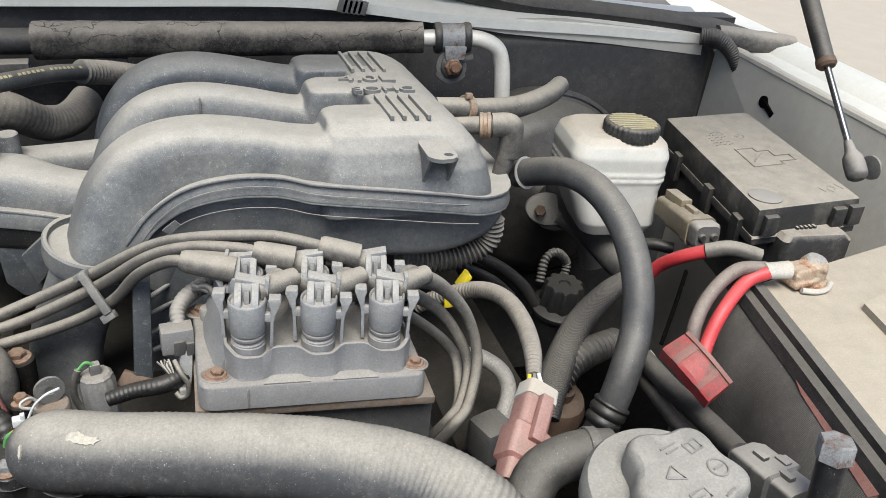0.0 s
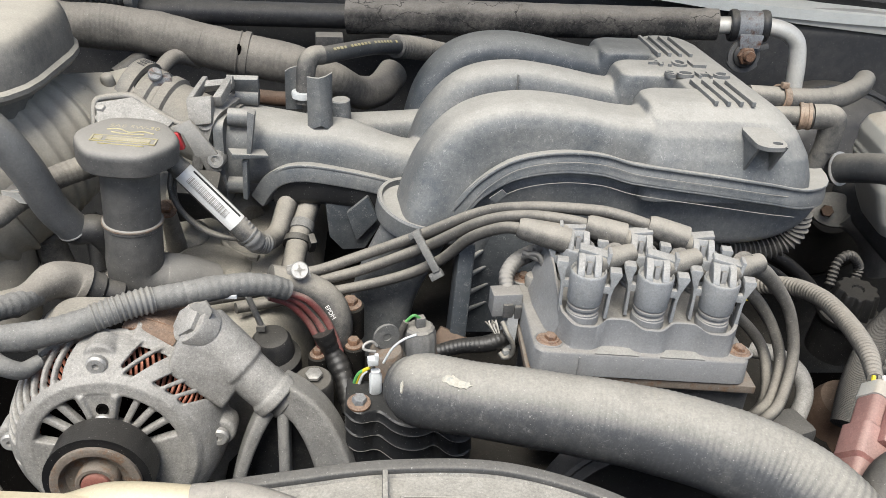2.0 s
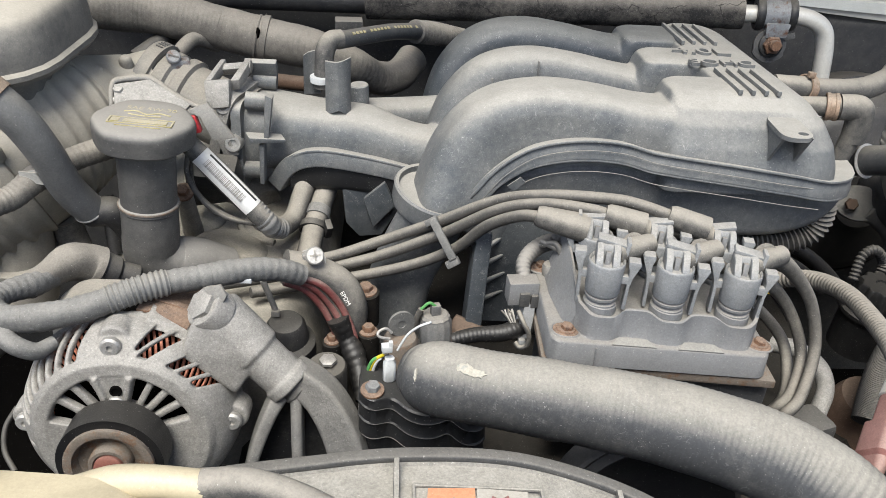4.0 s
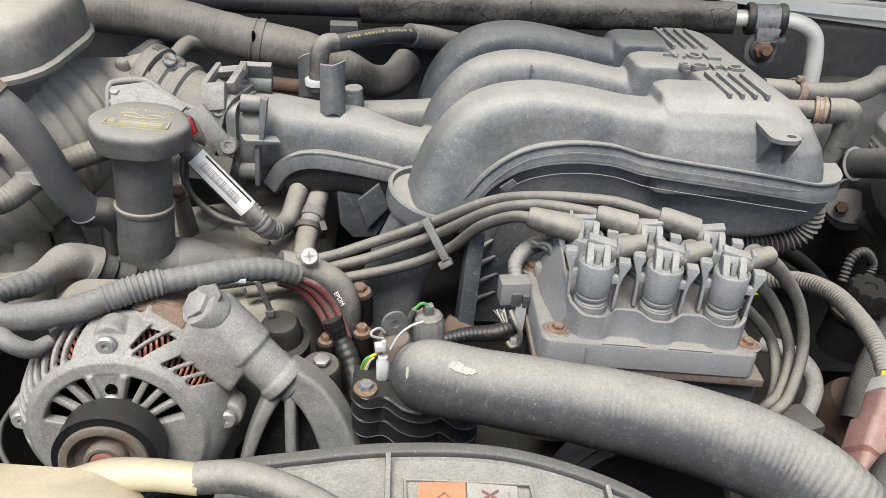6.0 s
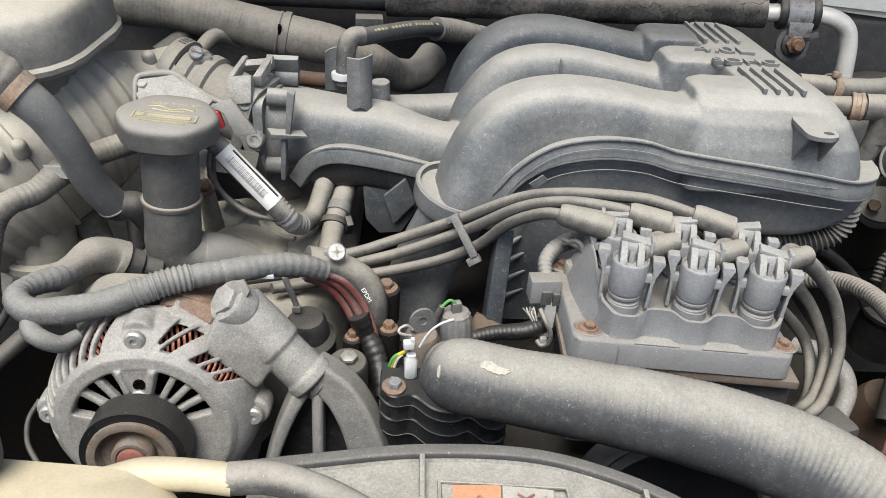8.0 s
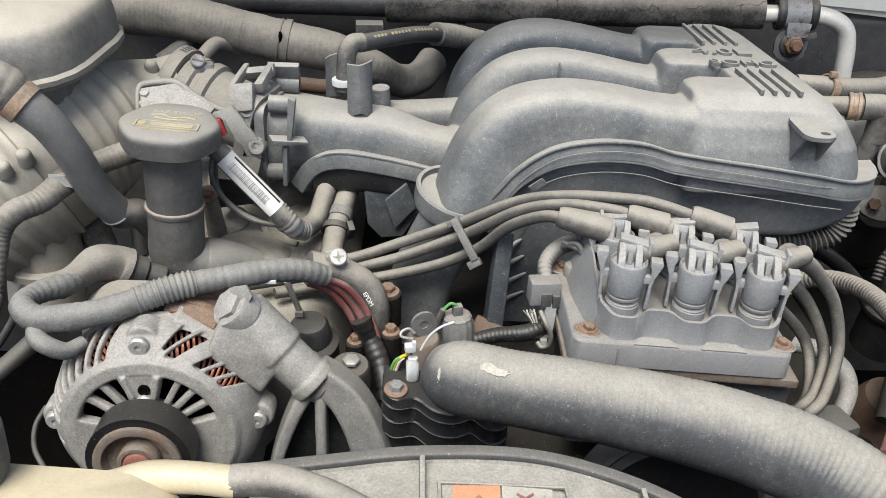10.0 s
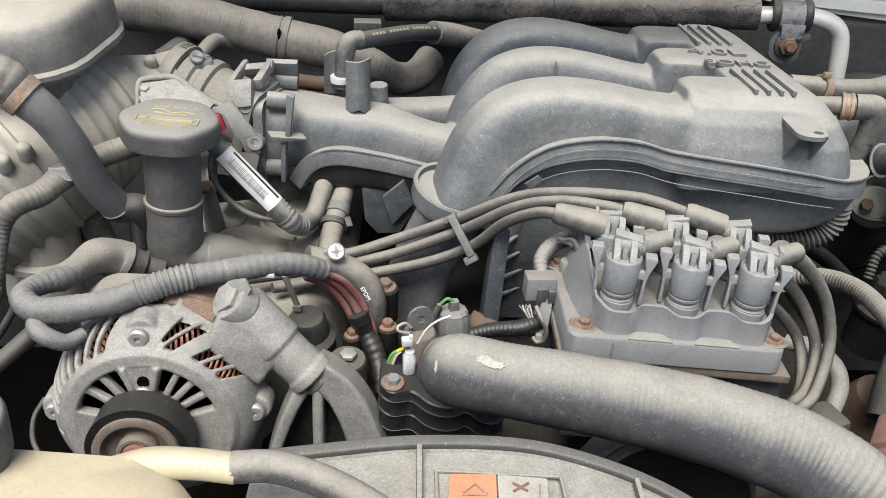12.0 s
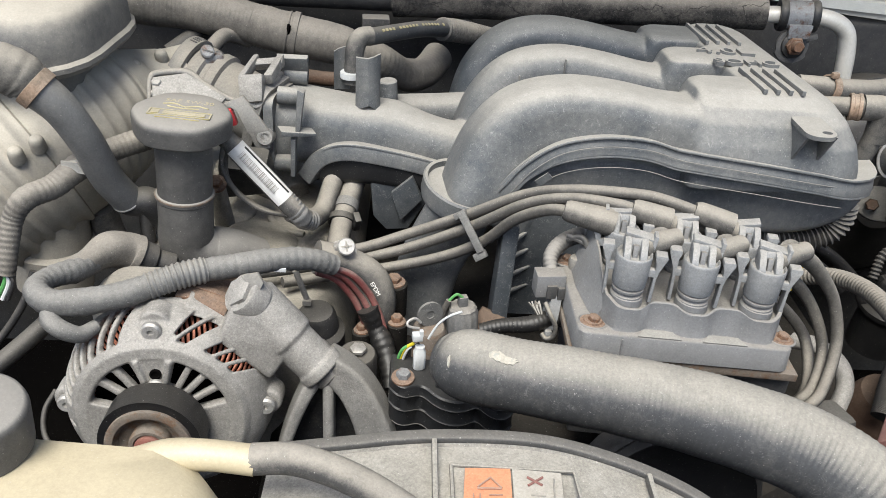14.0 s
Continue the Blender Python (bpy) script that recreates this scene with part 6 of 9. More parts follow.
    # twin hoses at the head
    h = thing("heater_hose_pair", (-0.1683, 0.6200, 1.0945), "two slim dusty coolant hoses with a ring clamp", "hose")
    bm = bmesh.new()
    tube(bm, [(-0.1717, 0.6600, 1.1125), (-0.1774, 0.6400, 1.0973), (-0.1829, 0.6200, 1.0854), (-0.1925, 0.6000, 1.0890), (-0.2049, 0.5900, 1.1010)], 0.0085, 16)
    part("hose", bm, M_RUBBER, h)
    bm = bmesh.new()
    tube(bm, [(-0.1523, 0.6700, 1.1087), (-0.1595, 0.6450, 1.0928), (-0.1644, 0.6200, 1.0808), (-0.1666, 0.5900, 1.0731), (-0.1686, 0.5700, 1.0632)], 0.0095, 16)
    part("hose", bm, M_RUBBER, h)
    bm = bmesh.new()
    a, b = V((-0.1649, 0.6200, 1.0808)), V((-0.1660, 0.6100, 1.0752))
    lathe(bm, a, b - a, [(0.0105, 0), (0.0125, 0.0005), (0.0125, 0.006), (0.0105, 0.0065)], 24, cap0=False, cap1=False)
    part("clamp", bm, M_BLACK, h)
    bm = bmesh.new()
    box(bm, (-0.1530, 0.6120, 1.0820), (0.0055, 0.010, 0.0150), turn=frame_of((0.2, -0.5, 1)), bev=0.001)
    part("clamp_tab", bm, M_BLACK, h)
    bm = bmesh.new()
    a, b = V((-0.1632, 0.6270, 1.0840)), V((-0.1612, 0.6380, 1.0895))
    lathe(bm, a, b - a, [(0.0098, 0), (0.0104, 0.0003), (0.0103, 0.0090), (0.0098, 0.0094)], 24, cap0=False, cap1=False)
    part("tape", bm, M_TAPE, h, "pale turn of cloth tape")
    # labelled pipe
    p = thing("labelled_tube", (-0.2203, 0.5500, 1.1585), "grey tube with a white printed barcode label", "tube")
    a, b = V((-0.2514, 0.5750, 1.1731)), V((-0.1944, 0.5650, 1.1129))
    bm = bmesh.new()
    tube(bm, [a, a.lerp(b, 0.35), a.lerp(b, 0.7), b, (-0.1859, 0.5850, 1.0968)], [0.0075, 0.0085, 0.0085, 0.0075, 0.0075], 20)
    part("tube", bm, M_RUBBER, p)
    bm = bmesh.new()
    tube(bm, [a.lerp(b, 0.82), b, (-0.1915, 0.5690, 1.1065), (-0.1860, 0.5760, 1.1015)], [0.0084, 0.0083, 0.0082, 0.0080], 22, corr=0.00035, pitch=0.0036)
    part("conduit", bm, M_HOSE_SLATE, p, "ribbed grey conduit")
    ax = (b - a).normalized()
    la, lb = a.lerp(b, 0.14), a.lerp(b, 0.80)
    side = V((0, -0.75, 0.66))
    side = (side - ax * side.dot(ax)).normalized()
    w = ax.cross(side)
    bm = bmesh.new()
    lo = []
    for q in (la, lb):
        lo.append([q + (side * math.cos(t) + w * math.sin(t)) * 0.0092 for t in np.linspace(-1.0, 1.0, 9)] + [q + (side * math.cos(t) + w * math.sin(t)) * 0.0084 for t in np.linspace(1.0, -1.0, 9)])
    rings(bm, lo)
    lab = part("label", bm, M_LABEL, p, "white sticker with a barcode")
    rnd = random.Random(4)
    at_ = 0.10
    while at_ < 0.80:
        bm = bmesh.new()
        thick = rnd.choice((0.0003, 0.0003, 0.0005, 0.0009))
        at_ += 0.011 + thick * 12 + rnd.choice((0.0, 0.004))
        q = la.lerp(lb, at_)
        box(bm, q + side * 0.0091 + w * 0.0010, (0.0062, 0.0005, thick), turn=Matrix((w, side, ax)).transposed())
        part("bar", bm, M_FAINT, lab)
    out = side * math.cos(0.62) - w * math.sin(0.62)
    bm = bmesh.new()
    box(bm, la.lerp(lb, 0.52) + out * 0.0092, (0.0016, 0.0005, (lb - la).length * 0.86), turn=Matrix((out.cross(ax), out, ax)).transposed())
    part("edge_line", bm, M_INK, lab)
    bm = bmesh.new()
    tube(bm, [(-0.2500, 0.5700, 1.1700), (-0.2530, 0.5700, 1.1490), (-0.2430, 0.5700, 1.1270), (-0.2250, 0.5700, 1.1130), (-0.2030, 0.5720, 1.1075), (-0.1900, 0.5760, 1.1040)], 0.0020, 10)
    tagged(part("thin_cable", bm, M_RUBBER), "thin grey cable hanging by the filler neck", "cable")
    bm = bmesh.new()
    tube(bm, [(-0.2490, 0.5740, 1.1680), (-0.2505, 0.5740, 1.1390), (-0.2370, 0.5740, 1.1195), (-0.2160, 0.5740, 1.1085), (-0.1990, 0.5750, 1.1045)], 0.0017, 10)
    tagged(part("thin_cable", bm, M_RUBBER), "thin grey cable hanging by the filler neck", "cable")
    # taped loom beside the duct
    l = thing("taped_wiring_loom", (-0.3759, 0.5200, 1.1427), "grey taped wiring loom with a torn tape end", "wiring")
    bm = bmesh.new()
    tube(bm, [(-0.3089, 0.5750, 1.1677), (-0.3300, 0.5600, 1.1641), (-0.3485, 0.5400, 1.1589), (-0.3612, 0.5220, 1.1515), (-0.3743, 0.5050, 1.1499), (-0.3841, 0.5000, 1.1351), (-0.3875, 0.4900, 1.1133), (-0.3898, 0.4850, 1.0999)], [0.009, 0.009, 0.0098, 0.0088, 0.0080, 0.0074, 0.0070, 0.0068], 18, corr=0.00016, pitch=0.0042, wobble=0.08)
    part("loom", bm, M_WRAP, l)
    bm = bmesh.new()
    rnd = random.Random(11)
    for k in range(4):
        c = V((-0.3490 + 0.004 * k, 0.5300, 1.1640 + 0.002 * (k % 2)))
        q = [c + V((rnd.uniform(-0.009, -0.005), 0.0, rnd.uniform(-0.006, -0.002))), c + V((rnd.uniform(0.004, 0.009), -0.002, rnd.uniform(-0.007, -0.003))), c + V((rnd.uniform(0.003, 0.008), -0.004, rnd.uniform(0.003, 0.006))), c + V((rnd.uniform(-0.008, -0.004), -0.001, rnd.uniform(0.002, 0.006)))]
        slab(bm, q, 0.0012)
    part("torn_tape", bm, M_STICKER, l, "torn dusty cloth tape")
    for k, m in enumerate((M_GREEN, M_WHITE, M_BLACK)):
        bm = bmesh.new()
        tube(bm, [(-0.3893, 0.4850, 1.1023), V((-0.3904, 0.4820, 1.0947)) + V((0.003 * k, 0, 0)), V((-0.3978, 0.4800, 1.0812)) + V((0.004 * k, 0, 0))], 0.0016, 8)
        part("wire", bm, m, l)
    # ribbed pale hose end along the firewall
    h = thing("fresh_air_hose", (-0.4229, 0.9300, 1.2061), "pale ribbed hose end against the firewall", "hose")
    bm = bmesh.new()
    tube(bm, [(-0.4614, 0.9300, 1.2075), (-0.4229, 0.9300, 1.2061), (-0.3730, 0.9300, 1.2027)], [0.011, 0.0115, 0.012], 22, corr=0.0008, pitch=0.006)
    part("hose", bm, M_AIRBOX, h)
    bm = bmesh.new()
    lathe(bm, (-0.3674, 0.9300, 1.2023), (1, 0.0, -0.1), [(0.0125, -0.004), (0.0145, -0.003), (0.0145, 0.006), (0.0125, 0.007)], 24)
    part("collar", bm, M_ALU_DULL, h)
    # casting under the duct
    c = thing("duct_housing", (-0.4008, 0.5600, 1.0950), "dusty ribbed metal housing under the intake duct", "housing")
    bm = bmesh.new()
    tube(bm, [(-0.4231, 0.6000, 1.1079), (-0.4067, 0.5900, 1.0906), (-0.4005, 0.5850, 1.0643), (-0.4029, 0.5800, 1.0280)], [0.03, 0.034, 0.03, 0.03], 32)
    part("casting", bm, M_DUCT, c)
    bm = bmesh.new()
    lathe(bm, V((-0.3996, 0.5850, 1.0670)), (0.1, -0.1, 1), [(0.030, -0.006), (0.036, -0.005), (0.036, 0.002), (0.030, 0.003)], 36)
    part("rim", bm, M_DUCT, c)
    # hoses and looms that drop behind the filler neck
    for name, lab, pts, r_, m_ in (
            ("drain_hose", "dusty black hose dropping behind the filler neck", [(-0.3625, 0.6000, 1.0900), (-0.3587, 0.6000, 1.0684), (-0.3469, 0.5900, 1.0471)], 0.012, M_RUBBER),
            ("breather_pipe", "thin dark pipe below the vent hose", [(-0.3344, 0.6200, 1.1022), (-0.3305, 0.6100, 1.0807), (-0.3270, 0.6000, 1.0589)], 0.006, M_RUBBER_DK),
            ("coolant_pipe", "dull pipe beside the alternator", [(-0.4058, 0.4600, 1.0303), (-0.3878, 0.4800, 1.0411), (-0.3733, 0.5000, 1.0502)], 0.007, M_RUBBER_DK),
            ("thin_cable", "thin black cable looping beside the alternator", [(-0.3551, 0.4500, 1.0253), (-0.3610, 0.4400, 1.0154), (-0.3602, 0.4300, 1.0032), (-0.3514, 0.4200, 0.9943)], 0.002, M_RUBBER_DK),
            ("thin_cable", "thin black cable near the wiring loom", [(-0.3880, 0.5200, 1.0795), (-0.3972, 0.5100, 1.0549), (-0.4151, 0.5000, 1.0295), (-0.4294, 0.4900, 1.0204)], 0.003, M_RUBBER_DK),
            ("evap_pipe", "dark pipe crossing behind the throttle", [(-0.3457, 0.7800, 1.1634), (-0.3219, 0.8000, 1.1780), (-0.3186, 0.8400, 1.1776)], 0.009, M_RUBBER_DK),
            ("evap_pipe", "dusty pipe crossing behind the throttle", [(-0.3024, 0.7600, 1.1752), (-0.2899, 0.7800, 1.1848), (-0.2727, 0.8000, 1.1739)], 0.007, M_WRAP),
            ("red_hose", "faded red-brown hose behind the throttle flange", [(-0.2128, 0.7600, 1.1551), (-0.1902, 0.7500, 1.1572), (-0.1688, 0.7500, 1.1572)], 0.007, M_RUST_DK)):
        bm = bmesh.new()
        tube(bm, pts, r_, 14)
        tagged(part(name, bm, m_), lab, "hose" if "cable" not in name else "cable")
    for p, sz, tn in (((-0.1524, 0.9000, 1.1681), (0.03, 0.02, 0.016), 5), ((-0.0619, 0.9300, 1.1630), (0.032, 0.02, 0.018), 5)):
        bm = bmesh.new()
        box(bm, p, sz, turn=tn, bev=0.002)
        tagged(part("loom_clip", bm, M_RUBBER), "dusty grey plastic loom clip on the firewall", "clip")


def harness():
    h = thing("alternator_harness", (-0.2646, 0.4500, 1.1225), "corrugated grey wiring harness arched over the alternator", "wiring")
    bm = bmesh.new()
    pts = [(-0.3230, 0.4800, 1.1180), (-0.3290, 0.4620, 1.1215), (-0.3375, 0.4480, 1.1255), (-0.3415, 0.4350, 1.1280), (-0.3390, 0.4240, 1.1290), (-0.3300, 0.4180, 1.1265), (-0.3170, 0.4180, 1.1260), (-0.3000, 0.4200, 1.1280), (-0.2840, 0.4250, 1.1300), (-0.2680, 0.4320, 1.1330), (-0.2530, 0.4400, 1.1355), (-0.2370, 0.4480, 1.1355), (-0.2210, 0.4550, 1.1345), (-0.2070, 0.4620, 1.1340), (-0.1900, 0.4700, 1.1320), (-0.1730, 0.4780, 1.1270), (-0.1600, 0.4860, 1.1180)]
    tube(bm, pts, [0.0090, 0.0082, 0.0076, 0.0074, 0.0078, 0.0084, 0.0086, 0.0084, 0.0084, 0.0082, 0.0082, 0.0080, 0.0080, 0.0080, 0.0080, 0.0078, 0.0070], 24, 14, corr=0.00017, pitch=0.0058, wobble=0.1)
    part("tape_wrap", bm, M_TAPE, h)
    for k, r in ((6, 0.0088), (12, 0.0083)):
        bm = bmesh.new()
        a, b = V(pts[k]), V(pts[k + 1])
        lathe(bm, a, b - a, [(r * 0.9, -0.001), (r, 0.0), (r * 1.01, 0.003), (r * 0.985, 0.0065), (r * 0.9, 0.007)], 26)
        part("tape_turn", bm, M_TAPE, h)
    bm = bmesh.new()
    tube(bm, [(-0.2720, 0.4303, 1.1324), (-0.2610, 0.4360, 1.1343), (-0.2500, 0.4416, 1.1356), (-0.2390, 0.4470, 1.1358)], 0.0085, 22, corr=0.0006, pitch=0.0034)
    part("conduit", bm, M_HOSE_SLATE, h, "ribbed split conduit")
    bm = bmesh.new()
    tube(bm, [(-0.3276, 0.4170, 1.1230), (-0.3270, 0.4090, 1.1190), (-0.3180, 0.4030, 1.1165), (-0.3090, 0.4060, 1.1110), (-0.3020, 0.4150, 1.1110)], [0.0065, 0.0060, 0.0058, 0.0054, 0.0045], 14)
    part("branch", bm, M_TAPE, h)
    # flared rubber elbow and the dark plug it covers
    bm = bmesh.new()
    tube(bm, [(-0.3320, 0.4580, 1.1215), (-0.3250, 0.4760, 1.1200), (-0.3180, 0.4920, 1.1190), (-0.3100, 0.5010, 1.1130), (-0.3040, 0.5040, 1.1080)], [0.0084, 0.0096, 0.0128, 0.0138, 0.0150], 26, wobble=0.04)
    part("elbow", bm, M_WRAP, h, "flared dusty rubber elbow")
    bm = bmesh.new()
    rod(bm, (-0.3070, 0.5030, 1.1100), (-0.2930, 0.5080, 1.1000), 0.0130, 0.0124, 22, 0.002)
    rod(bm, (-0.2950, 0.5080, 1.1010), (-0.2800, 0.5120, 1.0930), 0.0100, 0.0100, 18, 0.002)
    part("plug", bm, M_RUBBER_DK, h, "dark plug on the back of the generator")
    for k, m in enumerate((M_RED_WIRE, M_BLACK, M_RED_WIRE, M_WIRE, M_RED_WIRE)):
        bm = bmesh.new()
        d = V((0.003 * (k - 2), 0.0015 * (k % 2), 0.002 * ((k * 2) % 3 - 1)))
        tube(bm, [V(q) + d for q in ((-0.1666, 0.4880, 1.1124), (-0.1529, 0.4920, 1.1037), (-0.1415, 0.4950, 1.0872), (-0.1341, 0.4930, 1.0721), (-0.1295, 0.4900, 1.0588))], 0.0026, 10)
        part("wire", bm, m, h)
    bm = bmesh.new()
    tube(bm, [(-0.1362, 0.4920, 1.0779), (-0.1296, 0.4900, 1.0615), (-0.1217, 0.4800, 1.0484), (-0.1174, 0.4650, 1.0367), (-0.1178, 0.4550, 1.0318)], [0.0080, 0.0080, 0.0076, 0.007, 0.004], 20, corr=0.00018, pitch=0.0062, wobble=0.22)
    part("sleeve", bm, M_BLACK_CLEAN, h, "black taped sleeve")
    bm = bmesh.new()
    tube(bm, [(-0.1751, 0.5100, 1.1091), (-0.1548, 0.5150, 1.1019), (-0.1357, 0.5150, 1.0902), (-0.1278, 0.5100, 1.0733), (-0.1301, 0.5050, 1.0501)], 0.0125, 18)
    mark = text_mesh("EPDM", 0.0044, 0.0003, V((-0.1309, 0.4965, 1.0918)), frame_of((0.1, -0.75, 0.66), (0.95, 0.2, 0.6)))
    tagged(part("hose_print", mark, M_LABEL), "small white print on a rubber hose", "print")
    tagged(part("coolant_hose", bm, M_RUBBER), "short curved black coolant hose behind the harness", "hose")
    c = thing("hose_clip", (-0.1556, 0.5150, 1.1143), "silver spring clip on a hose end", "clip")
    bm = bmesh.new()
    box(bm, (-0.1558, 0.5120, 1.1161), (0.014, 0.006, 0.008), turn=15, bev=0.002)
    lathe(bm, (-0.1564, 0.5150, 1.1108), (0.1, -0.3, 1), [(0.0105, -0.004), (0.0105, 0.002)], 20)
    lathe(bm, (-0.1528, 0.5060, 1.1214), (0.2, -0.75, 0.6), [(0.0065, -0.002), (0.0068, 0.0), (0.0058, 0.0014), (0.0018, 0.0014), (0.0016, 0.0006)], 20)
    clip = part("clip", bm, M_STEEL, c)
    f = frame_of((0.2, -0.75, 0.6))
    for w_, h_ in ((0.0076, 0.0011), (0.0011, 0.0076)):
        bm = bmesh.new()
        box(bm, V((-0.1528, 0.5060, 1.1214)) + f @ V((0, 0, 0.0015)), (w_, h_, 0.0006), turn=f)
        part("cross_slot", bm, M_ALU_DULL, clip)
    hexes = thing("clip_tab", (-0.1936, 0.4620, 1.1285), "small white plastic clip tab", "clip")
    bm = bmesh.new()
    box(bm, (-0.1936, 0.4620, 1.1285), (0.008, 0.003, 0.003), bev=0.0005)
    part("tab", bm, M_WHITE, hexes)
    # tall boot with a steel stalk
    s = thing("sensor_boot", (-0.1749, 0.5000, 1.0571), "dark rubber boot with a steel stalk", "sensor")
    bm = bmesh.new()
    lathe(bm, (-0.1742, 0.5000, 1.0464), (0, -0.15, 1), [(0.021, -0.012), (0.021, 0.004), (0.0165, 0.008), (0.0145, 0.020), (0.012, 0.024), (0.007, 0.025)], 28)
    part("boot", bm, M_RUBBER_DK, s)
    bm = bmesh.new()
    rod(bm, (-0.1808, 0.5000, 1.0752), (-0.1896, 0.5000, 1.1034), 0.0022, seg=10)
    box(bm, (-0.1814, 0.4980, 1.0765), (0.006, 0.004, 0.004))
    part("stalk", bm, M_ALU_DULL, s)


def front_things():
    # black plastic housing under the hose end
    h = thing("thermostat_housing", (-0.0784, 0.4000, 1.0574), "black plastic thermostat housing with moulded bands and a rusty bolt", "housing")
    # lobed outline: two bolt ears and a round middle, drawn up in lipped tiers
    lobes = ((-0.1075, 0.4090, 0.0095), (-0.0760, 0.4120, 0.0190), (-0.0460, 0.4040, 0.0115))

    def outline(grow, z):
        ring = []
        for k in range(61):
            x = -0.1168 + 0.0820 * k / 60
            y = 0.404 + 0.004 * abs(2 * k / 60 - 1) ** 6
            for cx, cy, r in lobes:
                if abs(x - cx) < r:
                    y = min(y, cy - math.sqrt(r * r - (x - cx) ** 2))
            ring.append([x, y])
        for _ in range(9):
            ring = [ring[0]] + [[b[0], (a[1] + 2 * b[1] + c_[1]) / 4] for a, b, c_ in zip(ring, ring[1:], ring[2:])] + [ring[-1]]
        ring = [(x + grow * (k / 30 - 1), y - grow) for k, (x, y) in enumerate(ring)]
        return [V((x, y, z - (x + 0.116) * 0.16)) for x, y in ring]

    def closed(grow, z):
        front = outline(grow, z)
        return front + [V((front[-1].x, 0.432, front[-1].z)), V((front[0].x, 0.432, front[0].z))]
    bm = bmesh.new()
    rings(bm, [closed(g, z) for g, z in ((-0.003, 1.030), (-0.003, 1.0490), (-0.001, 1.0504), (0.0004, 1.0512), (0.0003, 1.0524), (0.0, 1.0535), (-0.0002, 1.0625), (0.0005, 1.0632), (0.0006, 1.0644), (0.0, 1.0652), (-0.0002, 1.0745), (0.0005, 1.0752), (0.0006, 1.0764), (0.0, 1.0772), (-0.0004, 1.0826), (-0.0016, 1.0838))])
    body = part("body", bm, M_HOUSING, h)
    for z in (1.0515, 1.0641, 1.0761):
        bm = bmesh.new()
        tube(bm, outline(0.0005, z)[2:-2:2], 0.00030, 6, 3)
        part("worn_edge", bm, M_IRON, body, "grey worn edge")
    bm = bmesh.new()
    slab(bm, [(-0.0905, 0.4050, 1.0750), (-0.0843, 0.4400, 1.0722), (-0.0619, 0.4300, 1.0563), (-0.0625, 0.4000, 1.0691)], 0.012, 0.002)
    part("gusset", bm, M_HOUSING, h)
    for a_, b_ in (((-0.1023, 0.4100, 1.0730), (-0.0855, 0.4400, 1.0721)), ((-0.0874, 0.4100, 1.0727), (-0.0841, 0.4300, 1.0730))):
        bm = bmesh.new()
        rod(bm, a_, b_, 0.0022, seg=8)
        part("web", bm, M_HOUSING, h)
    bm = bmesh.new()
    lathe(bm, V((-0.1082, 0.4085, 1.0832)), (0, -0.1, 1), [(0.0076, 0.0), (0.0076, 0.0012), (0.0056, 0.0020)], 24)
    bolt = part("bolt", bm, M_RUST, h, "rusting zinc bolt")
    bm = bmesh.new()
    hexhead(bm, V((-0.1082, 0.4085, 1.0846)), (0.1, -0.1, 1), 0.0048, 0.0042)
    part("head", bm, M_RUSTY_ZINC, bolt, "zinc head")
    bm = bmesh.new()
    rod(bm, V((-0.1127, 0.4150, 1.0287)), V((-0.1138, 0.4180, 1.0389)), 0.0035, bev=0.0005)
    part("stud", bm, M_ALU_DULL, h)
    # small cylinder with zinc screw
    bm = bmesh.new()
    s = thing("mount_post", (-0.1410, 0.4550, 1.0572), "black plastic post with a zinc screw", "post")
    lathe(bm, V((-0.1411, 0.4550, 1.0649)), (0, -0.1, 1), [(0.014, -0.04), (0.014, -0.002), (0.0125, 0)], 24)
    part("post", bm, M_BLACK, s)
    bm = bmesh.new()
    hexhead(bm, V((-0.1403, 0.4550, 1.0675)), (0, -0.1, 1), 0.006, 0.003)
    part("screw", bm, M_STEEL, s)
    # white plug with coloured wires
    w = thing("white_wire_plug", (-0.0985, 0.4250, 1.0934), "small white plug with green and yellow wires", "connector")
    bm = bmesh.new()
    stack(bm, V((-0.0979, 0.4220, 1.0805)), Matrix.Rotation(radians(10), 3, "Z"), [(0.006, 0.005, 0.002, 0, 0, 0), (0.0082, 0.0068, 0.0025, 0.0015, 0, 0), (0.0082, 0.0068, 0.0025, 0.0145, 0, 0), (0.006, 0.005, 0.002, 0.0165, 0, 0), (0.0062, 0.005, 0.002, 0.0185, 0, 0)])
    box(bm, V((-0.0999, 0.4220, 1.1070)), (0.0068, 0.0056, 0.0050), turn=10, bev=0.0008)
    box(bm, V((-0.0974, 0.4215, 1.1103)), (0.0026, 0.003, 0.0045), turn=10, bev=0.0006)
    part("plug", bm, M_WHITE, w)
    for k, m in enumerate((M_GREEN, M_YELLOW_TAG, M_WHITE, M_BLACK)):
        bm = bmesh.new()
        d = V((0.0016 * (k - 1.5), 0, 0.001 * (k % 2)))
        tube(bm, [V(q) + d for q in ((-0.1009, 0.4280, 1.0957), (-0.1071, 0.4280, 1.0906), (-0.1111, 0.4300, 1.0752), (-0.1142, 0.4300, 1.0631))], 0.0012, 8)
        part("wire", bm, m, w)
    bm = bmesh.new()
    tube(bm, [(-0.0933, 0.4100, 1.1148), (-0.0879, 0.4100, 1.1262), (-0.0812, 0.4100, 1.1331), (-0.0734, 0.4100, 1.1370)], 0.0008, 6)
    part("wire", bm, M_WHITE, w)
    # grey sensor with wires
    s = thing("temperature_sensor", (-0.0686, 0.5050, 1.0745), "grey two-pin temperature sensor with a wire loop", "sensor")
    bm = bmesh.new()
